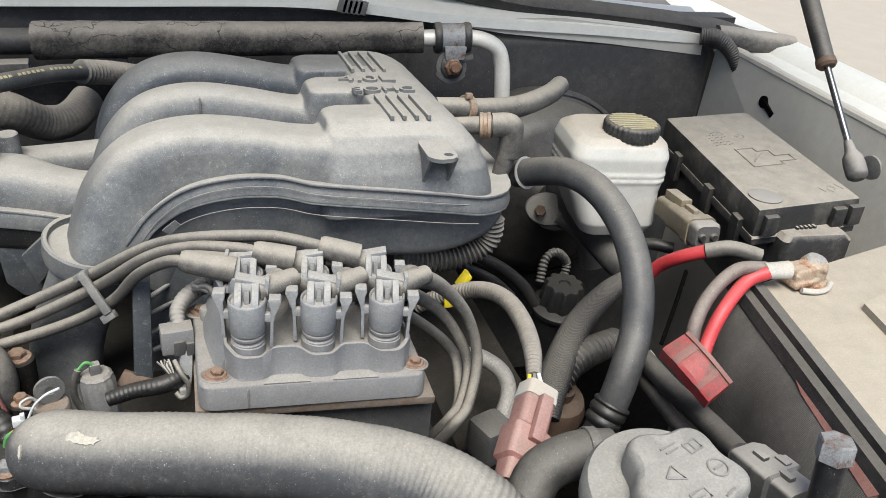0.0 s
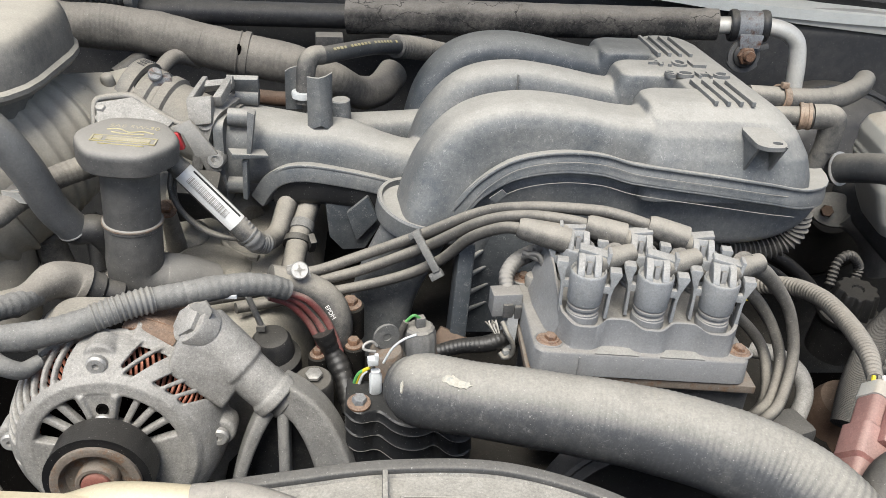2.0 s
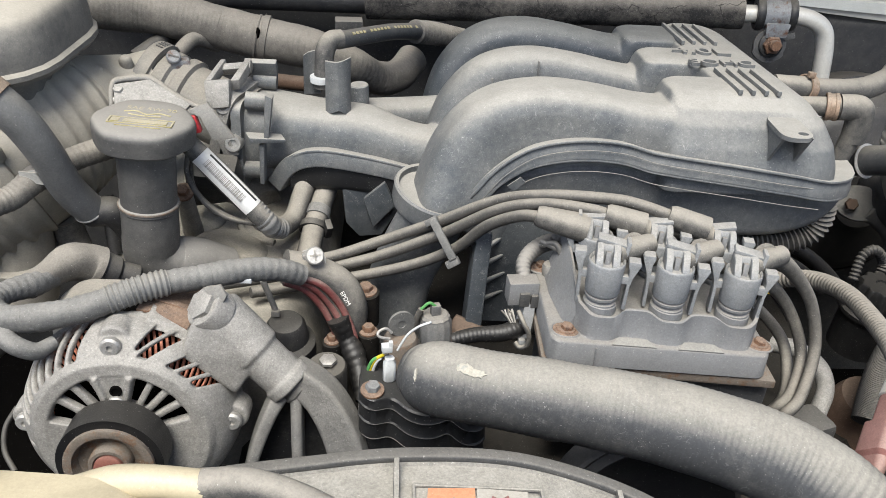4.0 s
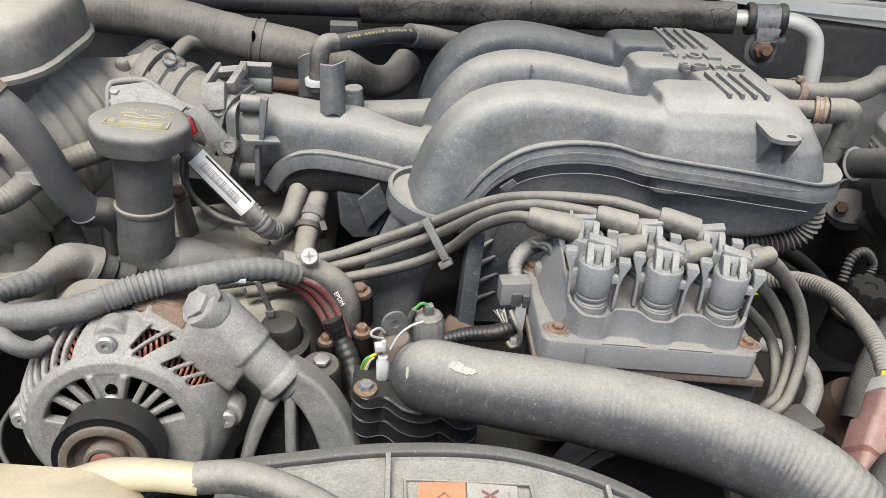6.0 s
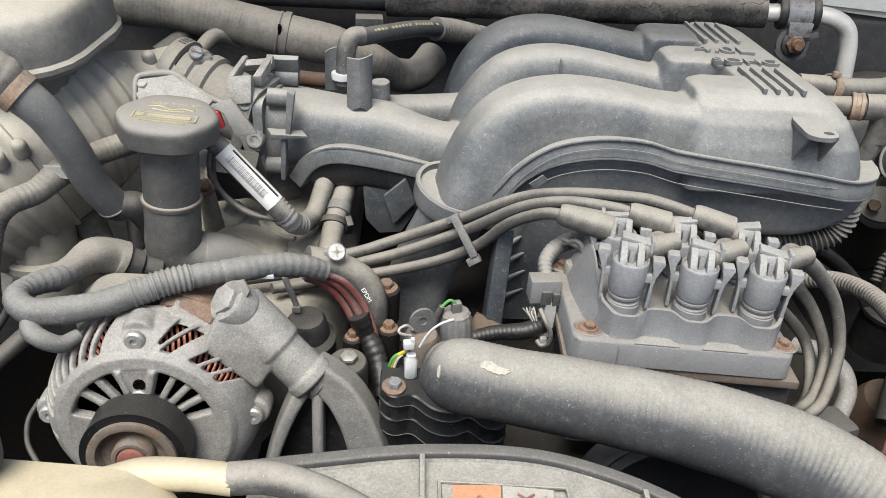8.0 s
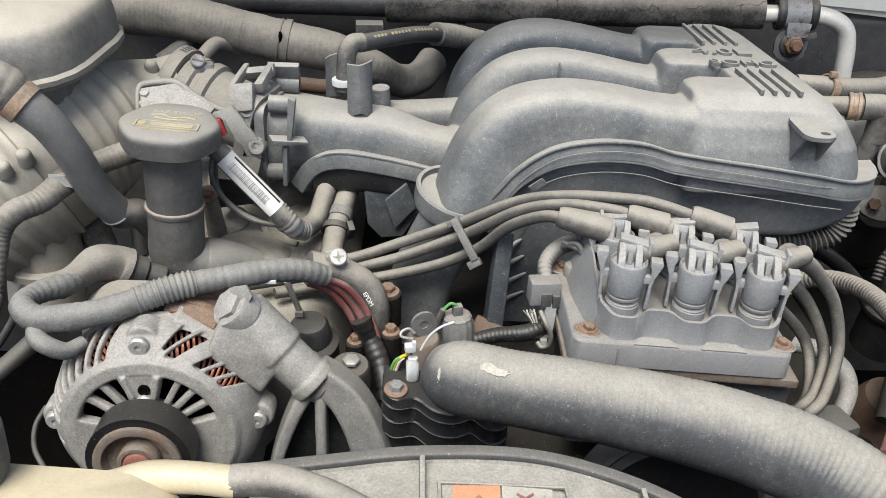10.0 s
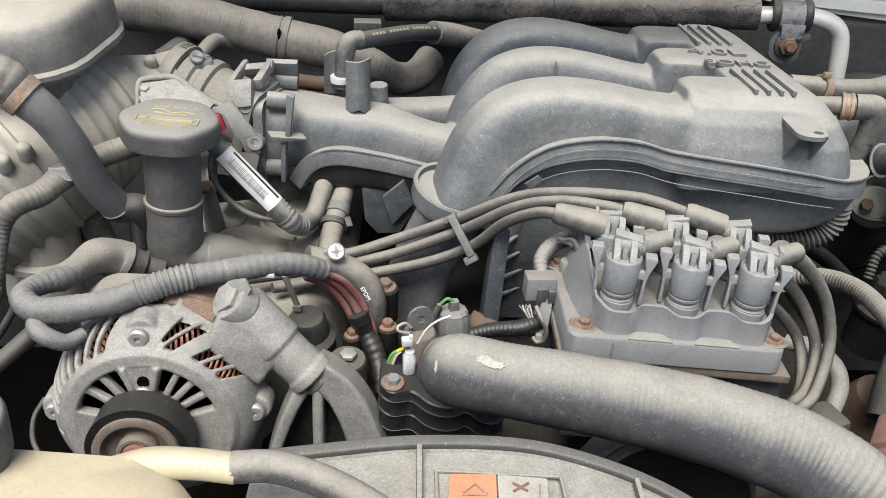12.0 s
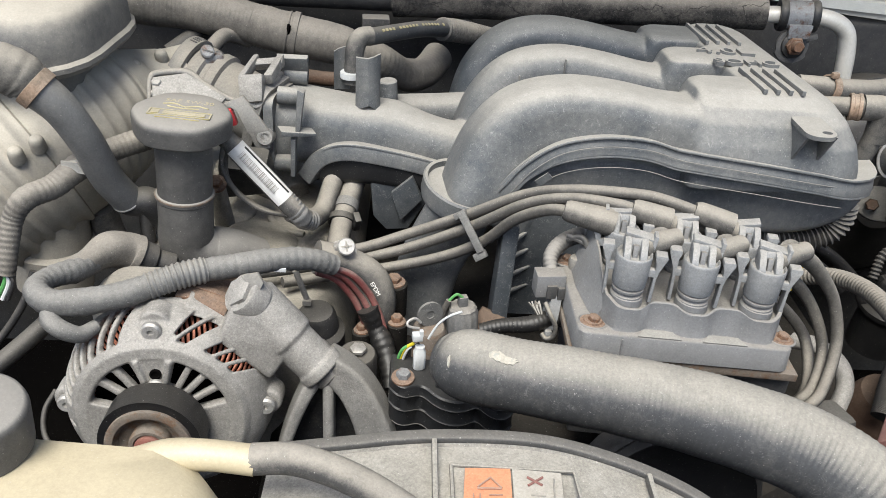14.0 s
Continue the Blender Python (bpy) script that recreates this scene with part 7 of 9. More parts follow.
    so = V((-0.0644, 0.5000, 1.0613))
    lathe(bm, so, (-0.06, 0.05, 1), [(0.0118, -0.02), (0.0118, 0.011), (0.0108, 0.0125), (0.0108, 0.0145), (0.009, 0.0165), (0.0, 0.017)], 60, lobes=(12, 0.03))
    part("body", bm, M_SENSOR, s)
    bm = bmesh.new()
    box(bm, so + V((-0.001, 0, 0.0205)), (0.007, 0.006, 0.009), turn=15, bev=0.001)
    part("latch", bm, M_SENSOR, s)
    bm = bmesh.new()
    tube(bm, [so + V((-0.001, -0.001, 0.024)), so + V((-0.006, -0.002, 0.0275)), so + V((-0.0115, -0.002, 0.022))], 0.0012, 8)
    part("wire", bm, M_GREEN, s, "green and yellow wire")
    bm = bmesh.new()
    tube(bm, [so + V((-0.0115, -0.002, 0.022)), so + V((-0.0150, -0.003, 0.012)), so + V((-0.0155, -0.004, 0.0)), so + V((-0.010, -0.006, -0.014))], 0.0024, 10)
    part("wire", bm, M_WIRE, s)
    bm = bmesh.new()
    slab(bm, [(-0.0568, 0.5150, 1.0505), (-0.0479, 0.5200, 1.0642), (-0.0271, 0.5150, 1.0569), (-0.0253, 0.5050, 1.0524), (-0.0557, 0.5050, 1.0482)], 0.006, 0.001)
    tagged(part("rusty_fitting", bm, M_RUST_DK), "rusty brown steel bracket plate", "bracket")
    d = thing("drain_plug", (-0.0897, 0.4700, 1.0810), "dusty brown drain plug with an upright ear", "plug")
    bm = bmesh.new()
    lathe(bm, (-0.0905, 0.4700, 1.0795), (0, -0.1, 1), [(0.012, -0.03), (0.012, -0.002), (0.0105, 0.0), (0.0, 0.0005)], 24)
    part("cap", bm, M_RUST_LT, d)
    bm = bmesh.new()
    lathe(bm, (-0.0905, 0.4720, 1.0891), (0.35, -1, 0.1), [(0.0095, -0.0012), (0.0095, 0.0012), (0.003, 0.0014), (0.003, 0.0005)], 24)
    part("ear", bm, M_TAPE, d)
    bm = bmesh.new()
    tube(bm, [(-0.0979, 0.4600, 1.0847), (-0.1052, 0.4600, 1.0863), (-0.1061, 0.4620, 1.0887), (-0.1010, 0.4650, 1.0897), (-0.0968, 0.4650, 1.0860)], 0.0011, 8)
    part("clip", bm, M_STEEL, d)
    bm = bmesh.new()
    tube(bm, [(-0.0549, 0.4600, 1.0853), (-0.0393, 0.4600, 1.0900), (-0.0204, 0.4580, 1.0940), (-0.0040, 0.4640, 1.0960), (0.0080, 0.4680, 1.0900)], [0.0048, 0.0052, 0.0058, 0.0060, 0.0060], 16, corr=0.0001, pitch=0.003, wobble=0.12)
    tagged(part("conduit", bm, M_BLACK_CLEAN), "black corrugated wire conduit", "conduit")
    # coil connector
    c = thing("coil_connector", (-0.0118, 0.4680, 1.1181), "grey and black wiring connector beside the coil", "connector")
    bm = bmesh.new()
    box(bm, (-0.0095, 0.4700, 1.1220), (0.0205, 0.013, 0.0175), turn=6, bev=0.0010)
    part("shell", bm, M_COIL, c)
    bm = bmesh.new()
    box(bm, (-0.0082, 0.4628, 1.1185), (0.0068, 0.003, 0.0105), turn=6, bev=0.0005)
    box(bm, (-0.0015, 0.4628, 1.1175), (0.0048, 0.003, 0.0095), turn=6, bev=0.0005)
    part("slot", bm, M_IRON, c, "dark latch slot")
    bm = bmesh.new()
    rings(bm, [[V((a_, y, z)), V((b_, y, z)), V((b_, y + 0.012, z)), V((a_, y + 0.012, z))] for a_, b_, y, z in ((-0.0075, -0.0005, 0.462, 1.1150), (-0.0090, -0.0010, 0.460, 1.1060), (-0.0125, -0.0025, 0.457, 1.0930), (-0.0128, -0.0030, 0.457, 1.0900))])
    box(bm, (-0.0078, 0.4565, 1.0880), (0.0050, 0.006, 0.0060), bev=0.001)
    part("tail", bm, M_BOOT, c)
    bm = bmesh.new()
    tube(bm, [(-0.0122, 0.4590, 1.1120), (-0.0085, 0.4520, 1.1060), (-0.0045, 0.4500, 1.0985), (-0.0050, 0.4500, 1.0900), (-0.0095, 0.4520, 1.0862), (-0.0125, 0.4550, 1.0885)], 0.0017, 10)
    part("strap", bm, M_RUBBER, c, "looped dark strap")
    for k in range(6):
        bm = bmesh.new()
        lean_ = 0.0012 * ((k * 5) % 4 - 1.5)
        tube(bm, [V((-0.0212, 0.4640, 1.1085)) + V((0.0012 * k + lean_, 0, 0.0007 * (k % 3))), V((-0.0205, 0.4620, 1.1065)) + V((0.0012 * k, 0, 0)), V((-0.0165, 0.4600, 1.1010)) + V((0.0007 * k, 0, 0))], 0.0006, 6)
        part("wire", bm, M_STICKER if k % 2 else M_WIRE, c)
    bm = bmesh.new()
    tube(bm, [(-0.0080, 0.4760, 1.1270), (-0.0076, 0.4860, 1.1335), (0.0010, 0.4960, 1.1390), (0.0150, 0.5020, 1.1420), (0.0290, 0.5000, 1.1420)], [0.0048, 0.0054, 0.0058, 0.0060, 0.0060], 20, corr=0.00018, pitch=0.0034, wobble=0.06)
    part("conduit", bm, M_BLACK_DUSTY, c, "dusty taped conduit")
    for q in (-1, 1):
        bm = bmesh.new()
        tube(bm, [V((0.0030, 0.4900, 1.1470)) + V((0, 0, 0.0016 * q)), V((0.0120, 0.4840, 1.1490)) + V((0, 0, -0.0016 * q)), V((0.0180, 0.4800, 1.1440)) + V((0.0016 * q, 0, 0)), V((0.0190, 0.4790, 1.1370)) + V((-0.0016 * q, 0, 0)), V((0.0150, 0.4800, 1.1300)) + V((0.0014 * q, 0, 0))], 0.0021, 10)
        part("strand", bm, M_BLACK_DUSTY, c, "twisted taped strand")
    bm = bmesh.new()
    lathe(bm, (0.0125, 0.4860, 1.1190), (-0.1, 0, 1), [(0.0070, 0.0), (0.0070, 0.004), (0.0058, 0.005), (0.0058, 0.012), (0.0046, 0.0145), (0.0, 0.015)], 24)
    part("stud", bm, M_ALU_DULL, c)
    # coolant bottle
    b = thing("washer_bottle", (-0.23, 0.2, 1.14), "cream translucent plastic coolant bottle with a black cap", "bottle")
    bm = bmesh.new()
    R = Matrix.Rotation(radians(-4), 3, "Z")
    stack(bm, (-0.272, 0.196, 1.112), R, [(0.19, 0.10, 0.03, 0, 0, 0), (0.19, 0.10, 0.03, 0.055, 0, 0), (0.18, 0.094, 0.03, 0.072, 0, 0), (0.16, 0.075, 0.025, 0.080, 0, 0.004), (0.10, 0.04, 0.015, 0.083, 0, 0.006)])
    tube(bm, [(-0.2159, 0.2339, 1.1796), (-0.2018, 0.2349, 1.1863), (-0.1858, 0.2341, 1.1884), (-0.1675, 0.2341, 1.1863)], [0.009, 0.0072, 0.0064, 0.0064], 24)
    part("bottle", bm, M_CREAM, b)
    bm = bmesh.new()
    ct = V((-0.2665, 0.2249, 1.2200))
    lathe(bm, ct, (0.12, -0.1, 1), [(0.012, -0.03), (0.0185, -0.022), (0.0185, -0.004), (0.0175, -0.001), (0.016, 0.0), (0.0, 0.0003)], 40)
    cap = part("cap", bm, M_BLACK_DUSTY, b, "round black screw cap under dust")
    f = frame_of((0.12, -0.1, 1), (0, 1, 0))
    bm = bmesh.new()
    box(bm, ct + f @ V((0.004, -0.005, 0.0008)), (0.012, 0.0016, 0.0006), turn=f)
    part("print", bm, M_YELLOW, cap)
    h = thing("overflow_hose", (-0.1428, 0.2326, 1.1842), "grey rubber overflow hose from the bottle neck", "hose")
    bm = bmesh.new()
    tube(bm, [(-0.1689, 0.2344, 1.1866), (-0.1543, 0.2343, 1.1877), (-0.1405, 0.2323, 1.1858), (-0.1243, 0.2277, 1.1818), (-0.1057, 0.2209, 1.1742), (-0.0894, 0.2127, 1.1662)], 0.0066, 20)
    part("hose", bm, M_RUBBER, h)
    # fan shroud
    s = thing("fan_shroud", (-0.05, 0.22, 1.12), "curved grey plastic fan shroud with orange and white stickers", "shroud")
    arc = smooth_line([(-0.1678, 0.2676, 1.1570), (-0.1372, 0.2712, 1.1590), (-0.0943, 0.2768, 1.1600), (-0.0446, 0.2781, 1.1580), (-0.0046, 0.2705, 1.1530), (0.0276, 0.2557, 1.1480), (0.0503, 0.2382, 1.1400)], 10)
    bm = bmesh.new()
    rings(bm, [[V(p) + V(d) for d in ((0, 0.002, -0.06), (0, 0.003, -0.002), (0, 0.0, 0.002), (0, -0.003, 0.002), (0, -0.005, -0.001), (0, -0.12, 0.008), (0, -0.12, -0.01), (0, -0.006, -0.01), (0, -0.002, -0.06))] for p in arc])
    part("ring", bm, M_SHROUD, s)
    for a in ((-0.0936, 0.2704, 1.1610), (0.0057, 0.2614, 1.1520)):
        bm = bmesh.new()
        box(bm, V(a) + V((0, -0.03, 0.003)), (0.0025, 0.06, 0.005), bev=0.0008)
        part("rib", bm, M_SHROUD, s)
    q = [(-0.0799, 0.2563, 1.1625), (-0.0596, 0.2565, 1.1625), (-0.0609, 0.2314, 1.1655), (-0.0819, 0.2307, 1.1655)]
    bm = bmesh.new()
    slab(bm, q[::-1], 0.001)
    part("sticker", bm, M_ORANGE, s, "faded orange warning sticker")
    q = [(-0.0588, 0.2565, 1.1625), (-0.0369, 0.2547, 1.1625), (-0.0390, 0.2307, 1.1655), (-0.0602, 0.2315, 1.1655)]
    bm = bmesh.new()
    slab(bm, q[::-1], 0.001)
    part("sticker", bm, M_STICKER, s, "white warning sticker with a red mark")
    for a, b in (((-0.0539, 0.2515, 1.1638), (-0.0455, 0.2447, 1.1645)), ((-0.0445, 0.2518, 1.1638), (-0.0542, 0.2443, 1.1645))):
        bm = bmesh.new()
        a, b = V(a).lerp(V(b), 0.14), V(b).lerp(V(a), 0.14)
        rod(bm, a, b, 0.0006, seg=6)
        part("mark", bm, M_RED_GRIME, s)
    for a, b in (((-0.0752, 0.2435, 1.1645), (-0.0691, 0.2497, 1.1640)), ((-0.0691, 0.2497, 1.1640), (-0.0646, 0.2433, 1.1645)), ((-0.0753, 0.2426, 1.1648), (-0.0647, 0.2427, 1.1648))):
        bm = bmesh.new()
        rod(bm, a, b, 0.0005, seg=6)
        part("mark", bm, M_ORANGE_DK, s)
    for a, b in (((-0.0772, 0.2391, 1.1652), (-0.0776, 0.2319, 1.1660)), ((-0.0743, 0.2392, 1.1652), (-0.0747, 0.2320, 1.1660)), ((-0.0704, 0.2387, 1.1652), (-0.0646, 0.2389, 1.1652)), ((-0.0707, 0.2352, 1.1656), (-0.0649, 0.2355, 1.1656)), ((-0.0523, 0.2395, 1.1650), (-0.0460, 0.2391, 1.1650)), ((-0.0537, 0.2359, 1.1655), (-0.0451, 0.2356, 1.1655)), ((-0.0410, 0.2498, 1.1640), (-0.0424, 0.2372, 1.1652))):
        bm = bmesh.new()
        rod(bm, a, b, 0.00035, seg=6)
        part("print_bar", bm, M_ORANGE_DK if a[0] < -0.06 else M_FAINT, s)
    bm = bmesh.new()
    sweep(bm, [V(p[:3]) + V((0, -0.001, 0.002)) for p in arc], lambda i, s: rrect(0.0065, 0.004, 0.0012, 3))
    part("rim", bm, M_IRON, s, "worn dark grey rim")
    # low raised frame moulded round the stickers
    bm = bmesh.new()
    ring = [V((-0.0860, 0.2595, 1.1612)), V((-0.0300, 0.2585, 1.1600)), V((-0.0300, 0.2240, 1.1655)), V((-0.0860, 0.2240, 1.1665))]
    for a, b in zip(ring, ring[1:] + ring[:1]):
        rod(bm, a - V((0, 0, 0.0006)), b - V((0, 0, 0.0006)), 0.0009, seg=8)
    part("sticker_frame", bm, M_SHROUD, s)
    # pulley and belt below the hose
    p = thing("fan_pulley", (0.0612, 0.3600, 1.0483), "glossy black fan pulley below the radiator hose", "pulley")
    bm = bmesh.new()
    lathe(bm, V((0.0702, 0.3600, 1.0226)), (0.05, -1, 0.1), [(0.02, -0.03), (0.058, -0.03), (0.06, -0.028), (0.06, -0.004), (0.056, 0.0), (0.05, -0.004), (0.03, -0.006)], 56)
    part("wheel", bm, M_BLACK_CLEAN, p)
    bm = bmesh.new()
    lathe(bm, V((0.0702, 0.3600, 1.0226)), (0.05, -1, 0.1), [(0.0605, -0.027), (0.0625, -0.025), (0.0625, -0.007), (0.0605, -0.005)], 56, cap0=False, cap1=False)
    part("belt", bm, M_RUBBER_DK, p, "black ribbed belt on the rim")


alternator()
alternator_bracket()
drive_belt()
oil_filler()
throttle_body()
intake_duct()
air_box()
hoses_left()
harness()
front_things()

# ---- firewall pipes and the battery side ----
def ac_pipe():
    p = thing("insulated_pipe", (0.0, 0.92, 1.19), "silver pipe in a cracked black foam sleeve along the firewall", "pipe")
    bm = bmesh.new()
    tube(bm, [(-0.4106, 0.9450, 1.1805), (-0.2688, 0.9400, 1.1838), (-0.1296, 0.9350, 1.1865)], 0.0135, 20)
    part("sleeve", bm, M_RUBBER_DK, p)
    bm = bmesh.new()
    tube(bm, [(-0.1338, 0.9350, 1.1871), (-0.0576, 0.9250, 1.1915), (0.0568, 0.9100, 1.1970), (0.1764, 0.8950, 1.2026), (0.2674, 0.8800, 1.2080)], [0.0195, 0.019, 0.0185, 0.0178, 0.0165], 28, 8, wobble=0.05)
    part("sleeve", bm, M_FOAM, p, "cracked black foam sleeve")
    bm = bmesh.new()
    tube(bm, [(0.2590, 0.8800, 1.2073), (0.2935, 0.8750, 1.2095), (0.3286, 0.8700, 1.2099), (0.3515, 0.8680, 1.2003), (0.3601, 0.8660, 1.1812), (0.3625, 0.8600, 1.1461), (0.3644, 0.8550, 1.1061)], 0.0092, 20, 10)
    part("pipe", bm, M_BRIGHT, p)
    b = thing("pipe_bracket", (0.2964, 0.8600, 1.1992), "rusty steel bracket with rubber rings clamping the pipe", "bracket")
    a0, a1 = V((0.2800, 0.8770, 1.2088)), V((0.3200, 0.8705, 1.2110))
    L = (a1 - a0).length
    for h in (0.0, L - 0.008):
        bm = bmesh.new()
        lathe(bm, a0, a1 - a0, [(0.0105, h), (0.0160, h), (0.0172, h + 0.002), (0.0172, h + 0.006), (0.0160, h + 0.008), (0.0105, h + 0.008)], 28, cap0=False, cap1=False)
        part("ring", bm, M_BLACK, b, "black rubber ring")
    bm = bmesh.new()
    lathe(bm, a0, a1 - a0, [(0.0125, 0.006), (0.0158, 0.006), (0.0158, L - 0.006), (0.0125, L - 0.006)], 28, cap0=False, cap1=False)
    slab(bm, [(0.2880, 0.8640, 1.2040), (0.3130, 0.8600, 1.2050), (0.3110, 0.8600, 1.1900), (0.2900, 0.8640, 1.1880)], 0.006, 0.002)
    part("strap", bm, M_RUSTY_ZINC, b, "zinc strap bleeding rust")
    foot = V((0.2982, 0.8620, 1.1807))
    way = V((0, -1, 0.2)).normalized()
    f = frame_of(way)
    bm = bmesh.new()
    rim = []
    for k in range(40):
        an = 2 * math.pi * k / 40
        r = 0.0205 if math.radians(200) < an < math.radians(330) else 0.0180
        rim.append((r * math.cos(an), 0.92 * r * math.sin(an)))
    prism(bm, rim, foot - way * 0.004, f, 0.004, 0.0008)
    box(bm, foot + f @ V((0.0170, 0.0090, 0.001)), (0.016, 0.006, 0.003), turn=f @ Matrix.Rotation(radians(15), 3, "Z"), bev=0.001)
    part("foot", bm, M_IRON, b)
    bm = bmesh.new()
    lathe(bm, foot + way * 0.001, way, [(0.0130, 0), (0.0130, 0.002), (0.0115, 0.003)], 24)
    part("washer", bm, M_BLACK, b)
    bm = bmesh.new()
    hexhead(bm, foot + way * 0.003, way, 0.0100, 0.0070)
    lathe(bm, foot + way * 0.009, way, [(0.0058, 0), (0.0062, 0.001), (0.0056, 0.002), (0.0062, 0.003), (0.0056, 0.004), (0.0062, 0.005), (0.0052, 0.007)], 18)
    part("nut", bm, M_RUST, b, "rusty nut on a threaded stud")


def brake_parts():
    r = thing("brake_fluid_reservoir", (0.4157, 0.6600, 1.0763), "stained white brake fluid reservoir with a black ribbed cap", "reservoir")
    R = Matrix.Rotation(radians(-8), 3, "Z")
    o = V((0.418, 0.695, 1.085))
    bm = bmesh.new()
    stack(bm, o, R, [(0.07, 0.07, 0.015, -0.02, 0.01, 0), (0.085, 0.085, 0.016, -0.005, 0.01, 0), (0.095, 0.088, 0.016, 0.03, 0, 0), (0.098, 0.09, 0.016, 0.042, 0, 0), (0.1005, 0.0925, 0.016, 0.0435, 0, 0), (0.1005, 0.0925, 0.016, 0.0460, 0, 0), (0.098, 0.09, 0.016, 0.0475, 0, 0), (0.1005, 0.0925, 0.016, 0.0500, 0, 0), (0.1005, 0.0925, 0.016, 0.0520, 0, 0), (0.098, 0.09, 0.016, 0.0535, 0, 0), (0.102, 0.092, 0.018, 0.068, 0, 0), (0.096, 0.086, 0.02, 0.080, 0, 0), (0.08, 0.07, 0.02, 0.086, 0, 0)])
    cast("tank", bm, M_CREAM2, r, "", 0.0016, 4)
    ct = V((0.428, 0.678, 1.172))
    bm = bmesh.new()
    lathe(bm, ct, (0.02, 0.0, 1), [(0.023, -0.006), (0.0272, -0.004), (0.0277, 0.0065), (0.0266, 0.0092), (0.0250, 0.0102), (0.0, 0.0106)], 128, lobes=(32, 0.022))
    cap = part("cap", bm, M_BLACK, r, "black ribbed cap with worn yellow print")
    for k in range(9):
        bm = bmesh.new()
        w = math.sqrt(max(0.0, 0.0235 ** 2 - (0.0049 * (k - 4)) ** 2)) * 2
        box(bm, ct + V((0, 0.0049 * (k - 4), 0.0106)), (w, 0.0026, 0.0008))
        part("print", bm, M_YELLOW, cap)
    # booster drum and master cylinder
    b = thing("brake_booster", (0.45, 0.88, 1.08), "large black round brake booster on the firewall", "brake booster")
    bm = bmesh.new()
    lathe(bm, (0.45, 0.955, 1.0), (0, -1, 0.08), [(0.12, 0), (0.125, 0.01), (0.125, 0.04), (0.128, 0.042), (0.128, 0.052), (0.12, 0.056), (0.112, 0.075), (0.09, 0.092), (0.05, 0.10), (0.035, 0.115), (0.0, 0.115)], 56)
    part("shell", bm, M_BOOSTER, b)
    bm = bmesh.new()
    lathe(bm, (0.45, 0.955, 1.0) , (0, -1, 0.08), [(0.126, 0.040), (0.131, 0.042), (0.131, 0.054), (0.126, 0.056)], 56, cap0=False, cap1=False)
    part("crimp_rim", bm, M_BOOSTER, b)
    m = thing("master_cylinder", (0.4146, 0.7000, 1.0486), "grey cast brake master cylinder with a rusty stud", "cylinder")
    bm = bmesh.new()
    tube(bm, [(0.43, 0.80, 1.055), (0.43, 0.74, 1.045), (0.435, 0.68, 1.035), (0.44, 0.64, 1.03)], [0.022, 0.02, 0.019, 0.018], 24)
    lathe(bm, (0.44, 0.64, 1.03), (0, -1, -0.1), [(0.02, 0), (0.02, 0.006), (0.012, 0.008), (0.012, 0.018)], 20)
    part("cylinder", bm, M_IRON, m)
    bm = bmesh.new()
    lathe(bm, (0.3994, 0.7700, 1.0411), (-0.35, -0.85, 0.4), [(0.026, -0.012), (0.027, -0.004), (0.025, 0.0), (0.018, 0.002), (0.0, 0.0025)], 32, squash=0.72)
    tube(bm, [(0.4125, 0.7750, 1.0400), (0.4339, 0.7700, 1.0287), (0.4516, 0.7600, 1.0065), (0.4606, 0.7500, 0.9730)], [0.020, 0.019, 0.017, 0.016], 20)
    part("flange", bm, M_ALU_DULL, m)
    bm = bmesh.new()
    hexhead(bm, (0.3877, 0.7660, 1.0424), (-0.35, -0.85, 0.4), 0.0068, 0.007)
    part("nut", bm, M_RUST_DK, m, "rusty stud nut")


